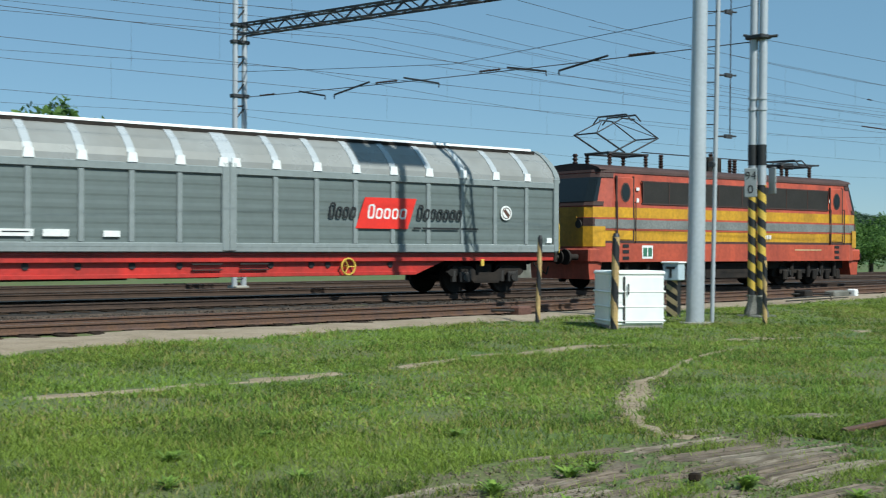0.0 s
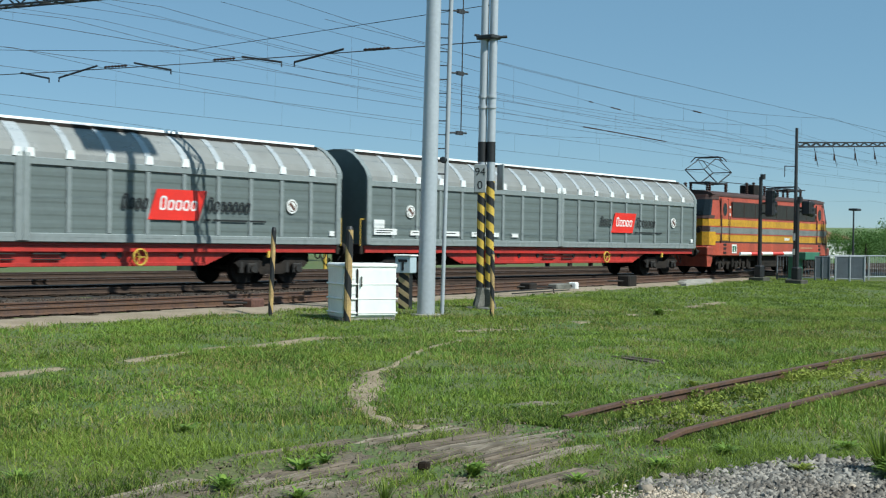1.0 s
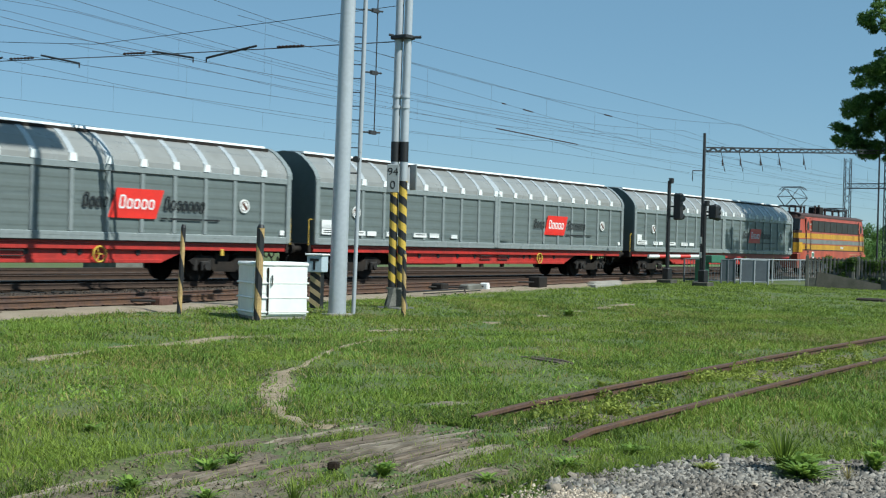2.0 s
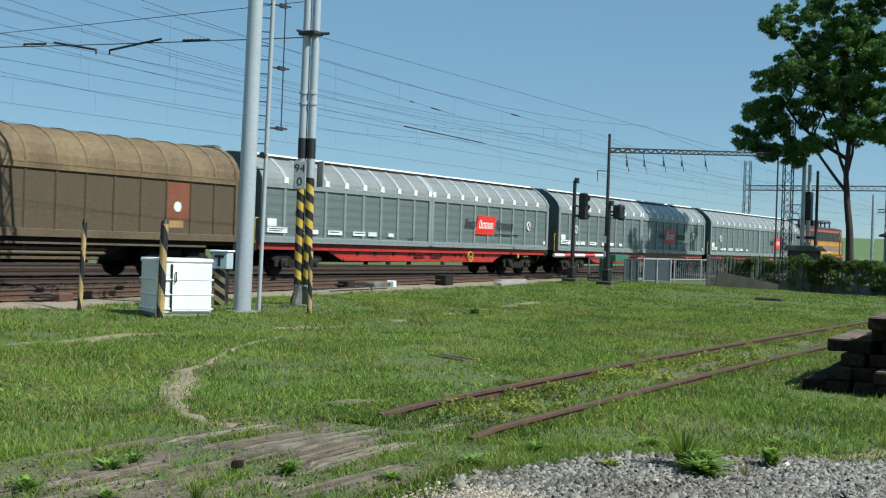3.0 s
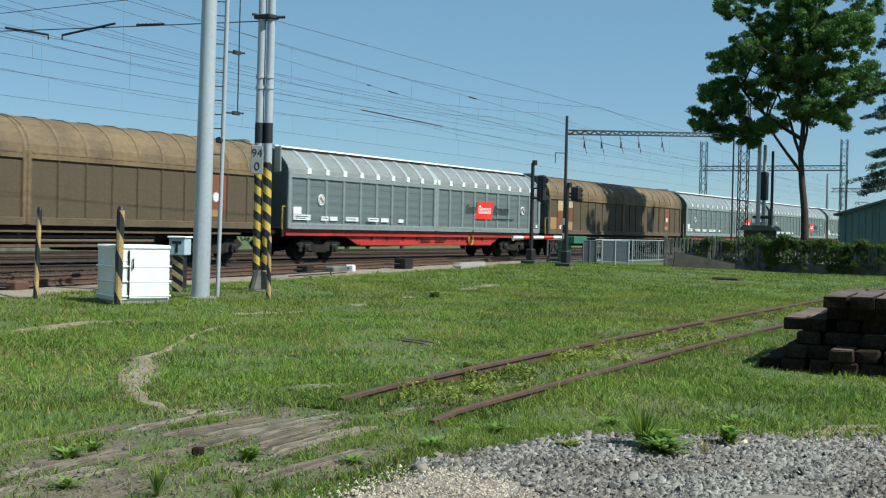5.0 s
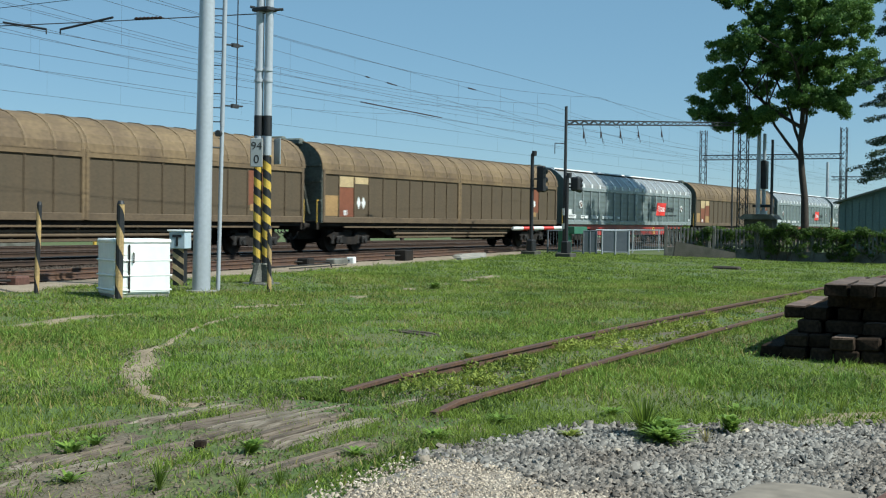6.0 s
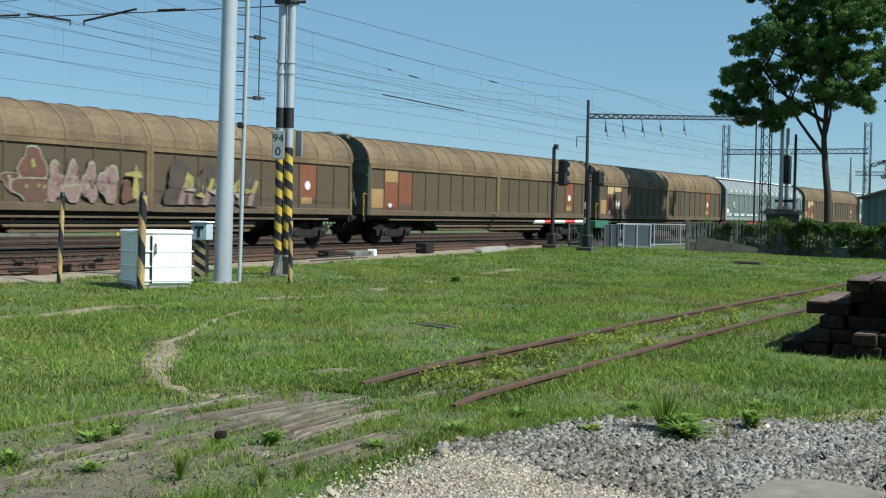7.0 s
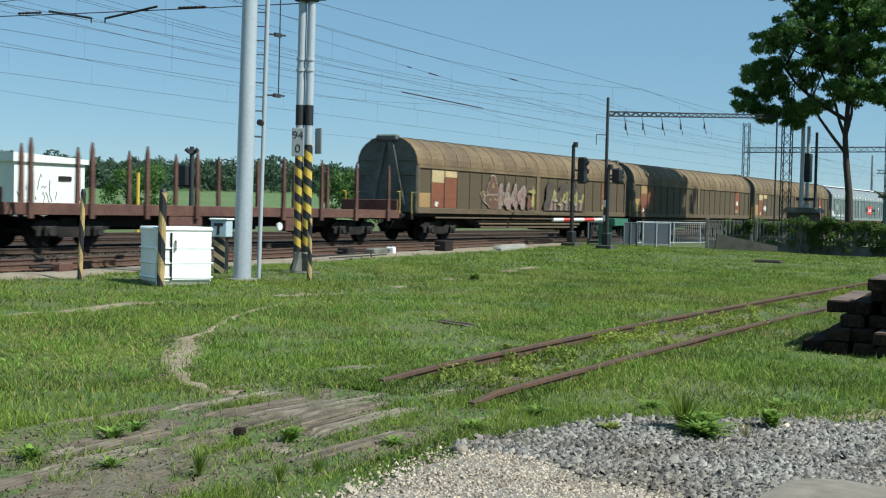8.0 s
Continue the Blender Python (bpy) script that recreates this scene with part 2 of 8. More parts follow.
# ---- building helpers ----
def part(name, bm, mat, parent=None, label="", smooth=False):
    me = bpy.data.meshes.new(name)
    bmesh.ops.recalc_face_normals(bm, faces=bm.faces[:])
    bm.to_mesh(me)
    bm.free()
    for m in (mat if isinstance(mat, (list, tuple)) else [mat]):
        me.materials.append(m)
    if smooth:
        me.polygons.foreach_set("use_smooth", [True] * len(me.polygons))
    ob = new(name, me)
    if parent:
        ob.parent = parent
    if label:
        ob["label"] = label
    return ob


def same_part(ob, parent, loc=(0, 0, 0), rz=0.0):
    """Another object on the same mesh."""
    o = new(ob.name.split(".")[0], ob.data)
    o.parent, o.location, o.rotation_euler = parent, loc, (0, 0, radians(rz))
    if "label" in ob:
        o["label"] = ob["label"]
    return o


def thing(name, m, label, category, group="", kind=""):
    e = new(name)
    e.empty_display_size = 0.3
    e.matrix_world = m
    return tagged(e, label, category, group, kind)


def box(bm, x0, x1, y0, y1, z0, z1, bevel=0.0, mi=0):
    vs = [bm.verts.new((x, y, z)) for x in (x0, x1) for y in (y0, y1) for z in (z0, z1)]
    fs = [bm.faces.new([vs[i] for i in q]) for q in ((0, 1, 3, 2), (4, 6, 7, 5), (0, 4, 5, 1), (2, 3, 7, 6), (0, 2, 6, 4), (1, 5, 7, 3))]
    for f in fs:
        f.material_index = mi
    if bevel:
        es = list({e for f in fs for e in f.edges})
        r = bmesh.ops.bevel(bm, geom=es, offset=bevel, segments=1, affect="EDGES")
        for f in r["faces"]:
            f.material_index = mi
    return vs


def prism(bm, profile, x0, x1, mi=0, closed=True):
    """A profile of (y, z) drawn out along x."""
    a = [bm.verts.new((x0, y, z)) for y, z in profile]
    b = [bm.verts.new((x1, y, z)) for y, z in profile]
    n = len(profile)
    for i in range(n if closed else n - 1):
        f = bm.faces.new((a[i], a[(i + 1) % n], b[(i + 1) % n], b[i]))
        f.material_index = mi
    if closed:
        for f in (bm.faces.new(a[::-1]), bm.faces.new(b)):
            f.material_index = mi


def plate(bm, pts, thick, axis="y", mi=0):
    """A flat polygon of (u, v) with thickness along an axis; u, v are the other two axes in order."""
    def put(u, v, w):
        return {"x": (w, u, v), "y": (u, w, v), "z": (u, v, w)}[axis]
    w0, w1 = thick
    a, b = [bm.verts.new(put(u, v, w0)) for u, v in pts], [bm.verts.new(put(u, v, w1)) for u, v in pts]
    n = len(pts)
    fs = [bm.faces.new(a[::-1]), bm.faces.new(b)]
    fs += [bm.faces.new((a[i], a[(i + 1) % n], b[(i + 1) % n], b[i])) for i in range(n)]
    for f in fs:
        f.material_index = mi


def tube(bm, p0, p1, r0, r1=None, n=8, mi=0, caps=True):
    p0, p1 = Vector(p0), Vector(p1)
    d = (p1 - p0).normalized()
    u = d.orthogonal().normalized()
    w = d.cross(u)
    r1 = r0 if r1 is None else r1
    a = [bm.verts.new(p0 + (u * math.cos(k * math.tau / n) + w * math.sin(k * math.tau / n)) * r0) for k in range(n)]
    b = [bm.verts.new(p1 + (u * math.cos(k * math.tau / n) + w * math.sin(k * math.tau / n)) * r1) for k in range(n)]
    fs = [bm.faces.new((a[k], a[(k + 1) % n], b[(k + 1) % n], b[k])) for k in range(n)]
    for f in fs:
        f.smooth = n > 5
    if caps and n > 2:
        lids = [bm.faces.new(a[::-1]), bm.faces.new(b)]
        for f in lids:
            for e in f.edges:
                e.smooth = False
        fs += lids
    for f in fs:
        f.material_index = mi


def ring(bm, c, normal, radius, r, n=20, m=6):
    c, normal = Vector(c), Vector(normal).normalized()
    u = normal.orthogonal().normalized()
    w = normal.cross(u)
    rows = []
    for i in range(n):
        a = i * math.tau / n
        d = u * math.cos(a) + w * math.sin(a)
        rows.append([bm.verts.new(c + d * (radius + r * math.cos(k * math.tau / m)) + normal * r * math.sin(k * math.tau / m)) for k in range(m)])
    for i in range(n):
        for k in range(m):
            bm.faces.new((rows[i][k], rows[(i + 1) % n][k], rows[(i + 1) % n][(k + 1) % m], rows[i][(k + 1) % m]))


def mesh_fast(name, verts, faces, mat):
    """A mesh of many triangles or quads from numpy arrays."""
    me = bpy.data.meshes.new(name)
    k = faces.shape[1]
    me.vertices.add(len(verts))
    me.vertices.foreach_set("co", verts.astype(np.float32).ravel())
    me.loops.add(faces.size)
    me.loops.foreach_set("vertex_index", faces.astype(np.int32).ravel())
    me.polygons.add(len(faces))
    me.polygons.foreach_set("loop_start", np.arange(0, faces.size, k, dtype=np.int32))
    me.polygons.foreach_set("loop_total", np.full(len(faces), k, dtype=np.int32))
    me.update(calc_edges=True)
    me.validate()
    me.materials.append(mat)
    return new(name, me)


def lathe(bm, p, q, radii, n=8):
    """A turned body between two points, with the radii given from end to end."""
    p, q = Vector(p), Vector(q)
    d = (q - p).normalized()
    u = d.orthogonal().normalized()
    w = d.cross(u)
    rows = [[bm.verts.new(p.lerp(q, k / (len(radii) - 1)) + (u * math.cos(j * math.tau / n) + w * math.sin(j * math.tau / n)) * r) for j in range(n)] for k, r in enumerate(radii)]
    for a, b in zip(rows, rows[1:]):
        for j in range(n):
            bm.faces.new((a[j], a[(j + 1) % n], b[(j + 1) % n], b[j]))
    bm.faces.new(rows[0][::-1])
    bm.faces.new(rows[-1])


def sweep(bm, pts, r, n=4):
    """One unbroken tube along points."""
    pts = [Vector(p) for p in pts]
    rows = []
    for k, p in enumerate(pts):
        d = (pts[min(k + 1, len(pts) - 1)] - pts[max(k - 1, 0)]).normalized()
        u = d.cross(Vector((0, 0, 1)))
        u = (u if u.length > 1e-3 else Vector((1, 0, 0))).normalized()
        w = d.cross(u)
        rows.append([bm.verts.new(p + (u * math.cos(j * math.tau / n) + w * math.sin(j * math.tau / n)) * r) for j in range(n)])
    for a, b in zip(rows, rows[1:]):
        for j in range(n):
            bm.faces.new((a[j], a[(j + 1) % n], b[(j + 1) % n], b[j]))


def text_part(name, words, size, mat, parent, m, label=""):
    cu = bpy.data.curves.new(name, "FONT")
    cu.body, cu.size, cu.extrude, cu.align_x, cu.align_y = words, size, 0.003, "CENTER", "CENTER"
    tmp = new(name + "_tmp", cu)
    bpy.context.view_layer.update()
    me = bpy.data.meshes.new_from_object(tmp.evaluated_get(bpy.context.evaluated_depsgraph_get()))
    bpy.data.objects.remove(tmp)
    bpy.data.curves.remove(cu)
    me.name = name
    me.materials.clear()
    me.materials.append(mat)
    ob = new(name, me)
    ob.parent, ob.matrix_local = parent, m
    if label:
        ob["label"] = label
    return ob


def smooth01(a, b, x):
    u = np.clip((x - a) / (b - a), 0, 1)
    return u * u * (3 - 2 * u)


def ground_z(x, y):
    return 0.15 * smooth01(12, 20, np.asarray(y, dtype=float))

# ---- ground and tracks ----
def grid_sheet(name, xs, ys, zf, mat):
    X, Y = np.meshgrid(xs, ys, indexing="ij")
    Z = zf(X, Y)
    v = np.stack([X, Y, Z], -1).reshape(-1, 3)
    i, j = np.meshgrid(np.arange(len(xs) - 1), np.arange(len(ys) - 1), indexing="ij")
    a = (i * len(ys) + j).ravel()
    f = np.stack([a, a + len(ys), a + len(ys) + 1, a + 1], 1)
    return mesh_fast(name, v, f, mat)


def wobble(X, Y):
    return 0.018 * np.sin(X * 1.3 + 0.7 * Y) * np.cos(Y * 1.1 - 0.4 * X) + 0.012 * np.sin(X * 3.1 + 1) * np.sin(Y * 2.7)


def terrain(X, Y):
    z = ground_z(X, Y) + wobble(X, Y) * smooth01(60, 20, np.hypot(X, Y))
    far = np.hypot(X - 20, Y - 28)
    return z + 15.0 * smooth01(150, 900, far) - 0.25 * smooth01(34, 40, Y) * smooth01(120, 60, far)


def axis(lo, hi, near_lo, near_hi, step):
    mid = np.arange(near_lo, near_hi, step)
    a = near_lo - np.geomspace(step, near_lo - lo, 26)[::-1]
    b = near_hi + np.geomspace(step, hi - near_hi, 26)
    return np.concatenate([a, mid, b])


ground = tagged(grid_sheet("ground", axis(-2500, 3000, -4, 44, 0.25), axis(-2500, 3000, -6, 24, 0.25), terrain, MEADOW), "green meadow with uneven short grass and worn patches", "ground", kind="structure")


ground.data.materials.append(FIELD)
for poly in ground.data.polygons:
    if math.hypot(poly.center.x - 20, poly.center.y - 28) > 110:
        poly.material_index = 1


def near_y(x):
    """Middle line of the nearer track, which swings over towards the train's track."""
    return 21.35 + 0.158 * 0.5 * ((x - 17) + np.sqrt((x - 17) ** 2 + 30.0))


def bed_height(X, Y):
    edge = near_y(X) - 1.1
    return 0.17 + 0.012 * np.sin(5 * X) * np.sin(6 * Y) - 0.12 * smooth01(0.5, 0.0, Y - edge) - 0.4 * smooth01(41, 42.5, Y)


xs = np.arange(-60, 62, 0.3)
us = np.linspace(0, 1, 60)
XX, UU = np.meshgrid(xs, us, indexing="ij")
YY = (near_y(XX) - 1.25 + 0.06 * np.sin(XX * 1.7) + 0.05 * np.sin(XX * 4.3)) * (1 - UU) + 42.5 * UU
ii, jj = np.meshgrid(np.arange(len(xs) - 1), np.arange(59), indexing="ij")
aa = (ii * 60 + jj).ravel()
tagged(mesh_fast("ballast_bed", np.stack([XX, YY, bed_height(XX, YY)], -1).reshape(-1, 3), np.stack([aa, aa + 60, aa + 61, aa + 1], 1), BALLAST), "brown rust-stained track ballast", "ballast", kind="structure")
bed = bpy.data.objects["ballast_bed"].data
bed.materials.append(SHADED_BED)
for poly in bed.polygons:
    if 26.4 < poly.center.y < 36.2:
        poly.material_index = 1
bm = bmesh.new()
prism(bm, [(24.6, 0.0), (25.4, 0.2), (41.2, 0.2), (42.5, -0.1)], 61, 420)
part("ballast_bed_far", bm, BALLAST)
tagged(bpy.data.objects["ballast_bed_far"], "brown track ballast running into the distance", "ballast", kind="structure")

RAIL_PROFILE = [(-0.07, -0.16), (0.07, -0.16), (0.07, -0.145), (0.012, -0.12), (0.012, -0.045), (0.036, -0.035), (0.036, -0.004), (0.03, 0), (-0.03, 0), (-0.036, -0.004), (-0.036, -0.035), (-0.012, -0.045), (-0.012, -0.12), (-0.07, -0.145)]


def rail_along(name, pts, label, mats=None):
    """A rail swept along points (x, y, z of its head)."""
    bm = bmesh.new()
    rows = []
    for k, p in enumerate(pts):
        q, r = Vector(pts[max(k - 1, 0)]), Vector(pts[min(k + 1, len(pts) - 1)])
        d = (r - q).normalized()
        side = Vector((-d.y, d.x, 0)).normalized()
        rows.append([bm.verts.new(Vector(p) + side * u + Vector((0, 0, v))) for u, v in RAIL_PROFILE])
    n = len(RAIL_PROFILE)
    for a, b in zip(rows, rows[1:]):
        for i in range(n):
            f = bm.faces.new((a[i], a[(i + 1) % n], b[(i + 1) % n], b[i]))
            f.material_index = 1 if i == 7 else 0
    bm.faces.new(rows[0][::-1])
    bm.faces.new(rows[-1])
    return tagged(part(name, bm, mats or [RUST_RAIL, RAIL_HEAD]), label, "rail", kind="structure")


for y in (TRACK_Y - 0.7535, TRACK_Y + 0.7535, 33.1, 34.6, 38.6, 40.1):
    rail_along("rail", [(x, y, RAIL) for x in (-80, 0, 60, 420)], "dark steel rail with a worn head", [RUN_RAIL, RAIL_HEAD])
for s in (-0.7535, 0.7535):
    rail_along("rail", [(x, float(near_y(x)) + s, RAIL - 0.02) for x in range(-60, 58, 2)], "rusty steel rail of the nearer track")

bm = bmesh.new()
box(bm, -0.125, 0.125, -1.3, 1.3, -0.12, 0.0, 0.015)
for y in (-0.7535, 0.7535):
    box(bm, -0.09, 0.09, y - 0.16, y + 0.16, 0.0, 0.02)
sl = part("track_sleeper", bm, TARRED)
tagged(sl, "dark tarred wooden track sleeper in ballast", "sleeper", "sleepers under the tracks", "structure")
sl.location = (-3, TRACK_Y, RAIL - 0.165)
for x in np.arange(-2.4, 58, 0.62):
    copy_thing(sl, pose(x, TRACK_Y, RAIL - 0.165))
for x in np.arange(-3.0, 44, 0.62):
    copy_thing(sl, pose(x, float(near_y(x)), RAIL - 0.185, 0, 0, math.degrees(math.atan(0.158 * 0.5 * (1 + (x - 17) / math.sqrt((x - 17) ** 2 + 30))))))

# old siding in the grass
SID = [((9.75, 6.42), (10.65, 6.40), (11.7, 6.42), (13.5, 6.50), (15.4, 6.57), (17.8, 6.64), (20.5, 6.66), (24, 6.68), (31, 6.66), (60, 6.8)), ((9.23, 5.15), (9.7, 5.16), (10.8, 5.18), (12.2, 5.22), (14.0, 5.28), (16.5, 5.36), (19.6, 5.42), (23, 5.42), (31, 5.42), (60, 5.5))]
for pts, top in zip(SID, (0.122, 0.092)):
    rail_along("siding_rail", [(x, y, top - (0.05 if k == 0 else 0.008 if k == 1 else 0)) for k, (x, y) in enumerate(pts)], "old rusty rail half sunk in grass", [RUST_RAIL, RUST_RAIL])

# ---- the train ----
S_ROWS = [(0, 14.78), (0.5, 27.05), (1, 40.1), (2.5, 77.6), (3, 90.45), (4.5, 128.15), (6, 166.4), (6.5, 178.85), (7, 191.4), (7.5, 203.8), (8, 216.8)]   # middle of the first wagon along the line
PITCH = 23.264
HALF_ROOF = [(1.45, 3.22), (1.43, 3.38), (1.33, 3.57), (1.10, 3.82), (0.80, 4.06), (0.50, 4.20), (0.0, 4.25)]
ROOF = [(-y, z) for y, z in HALF_ROOF] + HALF_ROOF[-2::-1]
ROUND_HALF = [(1.45, 3.16), (1.42, 3.42), (1.30, 3.70), (1.08, 3.95), (0.78, 4.14), (0.42, 4.25), (0.0, 4.29)]
ROUND = [(-y, z) for y, z in ROUND_HALF] + ROUND_HALF[-2::-1]


def arch(bm, profile, x0, x1, thick, mi=0):
    """A strip that follows a roof's profile, with thickness outwards."""
    c = Vector((0, 2.6))
    outer = [(Vector(p) + (Vector(p) - c).normalized() * thick) for p in profile]
    pts = [tuple(p) for p in profile] + [tuple(p) for p in outer[::-1]]
    prism(bm, pts, x0, x1, mi)


def wheel_mesh():
    bm = bmesh.new()
    tube(bm, (0, -0.07, 0), (0, 0.07, 0), 0.44, n=24)
    tube(bm, (0, 0.07, 0), (0, 0.10, 0), 0.475, n=24)
    tube(bm, (0, -0.11, 0), (0, -0.07, 0), 0.14, 0.16, n=12)
    return bm


def add_bogie(w, x, frame_mat=None):
    """Two axles under a pressed-steel frame with axle boxes, springs and brake gear."""
    bm = bmesh.new()
    for s in (-1, 1):
        y0, y1 = sorted((s * 0.98, s * 1.12))
        plate(bm, [(x - 1.45, 0.62), (x - 1.2, 0.78), (x - 0.55, 0.78), (x - 0.35, 0.60), (x + 0.35, 0.60), (x + 0.55, 0.78), (x + 1.2, 0.78), (x + 1.45, 0.62), (x + 1.3, 0.5), (x + 0.7, 0.52), (x + 0.45, 0.30), (x - 0.45, 0.30), (x - 0.7, 0.52), (x - 1.3, 0.5)], (y0, y1))
    box(bm, x - 0.3, x + 0.3, -1.0, 1.0, 0.45, 0.85)
    bogie = part("bogie", bm, frame_mat or BLACK_STEEL, w)
    for ax in (-0.9, 0.9):
        for s in (-1, 1):
            o = part("wheel", wheel_mesh(), BLACK_STEEL, bogie)
            o.location, o.rotation_euler = (x + ax, s * 0.75, 0.46), (0, 0, 0 if s < 0 else math.pi)
            bm = bmesh.new()
            yy = s * 1.13
            box(bm, x + ax - 0.16, x + ax + 0.16, min(yy, yy + s * 0.12), max(yy, yy + s * 0.12), 0.32, 0.62, 0.03)
            tube(bm, (x + ax, yy, 0.46), (x + ax, yy + s * 0.18, 0.46), 0.12, 0.1, 12)
            for d in (-0.27, 0.27):
                tube(bm, (x + ax + d, s * 1.05, 0.34), (x + ax + d, s * 1.05, 0.66), 0.09, n=8)
            part("axle_box", bm, GREY_STEEL, bogie)
        bm = bmesh.new()
        tube(bm, (x + ax, -0.75, 0.46), (x + ax, 0.75, 0.46), 0.08, n=8)
        part("axle", bm, BLACK_STEEL, bogie)
    return bogie


def add_ends(w, x_body, x_buffer, frame_mat):
    """Buffer beams, buffers, screw coupling and brake hose at both ends."""
    for s in (-1, 1):
        bm = bmesh.new()
        a, b = sorted((s * (x_body - 0.02), s * (x_body + 0.12)))
        box(bm, a, b, -1.30, 1.30, 0.88, 1.22, 0.02)
        part("buffer_beam", bm, frame_mat, w)
        for y in (-0.875, 0.875):
            bm = bmesh.new()
            tube(bm, (s * (x_body + 0.1), y, 1.03), (s * (x_buffer - 0.2), y, 1.03), 0.11, 0.09, 12)
            tube(bm, (s * (x_buffer - 0.07), y, 1.03), (s * x_buffer, y, 1.03), 0.22, 0.2, 16)
            tube(bm, (s * (x_buffer - 0.2), y, 1.03), (s * (x_buffer - 0.07), y, 1.03), 0.07, n=10)
            part("buffer", bm, BLACK_STEEL, w)
        bm = bmesh.new()
        tube(bm, (s * (x_body + 0.1), 0, 1.03), (s * (x_buffer - 0.05), 0, 0.95), 0.045, n=8)
        ring(bm, (s * (x_buffer - 0.12), 0, 0.85), (0, 1, 0), 0.12, 0.025, 14)
        part("coupling", bm, BLACK_STEEL, w)
        bm = bmesh.new()
        pts = [Vector((s * (x_body + 0.1), -0.45, 0.9)), Vector((s * (x_body + 0.3), -0.45, 0.6)), Vector((s * (x_buffer - 0.1), -0.42, 0.5)), Vector((s * (x_buffer + 0.0), -0.4, 0.75))]
        for p, q in zip(pts, pts[1:]):
            tube(bm, p, q, 0.025, n=6)
        part("brake_hose", bm, GREY_STEEL, w)
        for y in (-1.32, 1.32):
            bm = bmesh.new()
            xx = s * (x_body + 0.16)
            tube(bm, (xx, y, 1.15), (xx, y, 2.0), 0.018, n=6)
            tube(bm, (xx, y, 2.0), (s * (x_body - 0.02), y, 2.0), 0.018, n=6)
            part("grab_rail", bm, YELLOW, w, "yellow grab rail")


def letter_bars(parent, x0, x1, z0, z1, n, mat, y, side=0):
    """A word that cannot be lettered here: a row of plain hollow blocks of its size."""
    w = (x1 - x0) / n
    for k in range(n):
        a, b = x0 + (k + 0.08) * w, x0 + (k + 0.88) * w
        top = z1 if k == 0 else z0 + (z1 - z0) * 0.74
        d, t, g = 0.12 * (top - z0), 0.05, 0.045
        bm = bmesh.new()
        h = top - z0
        outer = [(a + g, z0), (b - g, z0), (b, z0 + g), (b + d, top - g), (b - g + d, top), (a + g + d, top), (a + d, top - g), (a, z0 + g)]
        cx, cz = (a + b + d) / 2, (z0 + top) / 2
        fx, fz = 1 - 2 * t / (b - a), 1 - 2 * t / h
        inner = [(cx + (u - cx) * fx, cz + (v - cz) * fz) for u, v in outer]
        rings = [[bm.verts.new((u, yy, v)) for u, v in loop] for loop in (outer, inner) for yy in (y - 0.004, y)]
        for p in range(8):
            q = (p + 1) % 8
            bm.faces.new((rings[0][p], rings[0][q], rings[2][q], rings[2][p]))
            bm.faces.new((rings[0][p], rings[0][q], rings[1][q], rings[1][p]))
            bm.faces.new((rings[2][p], rings[2][q], rings[3][q], rings[3][p]))
            bm.faces.new((rings[1][p], rings[1][q], rings[3][q], rings[3][p]))
        o = part("word_block", bm, mat, parent)
        o.rotation_euler = (0, 0, radians(side))


def side_panel(name, width, z0, z1, mat, ribs):
    """One recessed wall sheet, pressed with flat horizontal swages."""
    bm = bmesh.new()
    prof = [(-1.37, z0), (-1.405, z0)]
    for k in range(ribs):
        z = z0 + (z1 - z0) * (k + 0.45) / (ribs + 0.2)
        prof += [(-1.405, z - 0.05), (-1.412, z), (-1.412, z + 0.09), (-1.405, z + 0.17)]
    prof += [(-1.405, z1), (-1.37, z1)]
    prism(bm, prof, 0, width)
    return part(name, bm, mat)


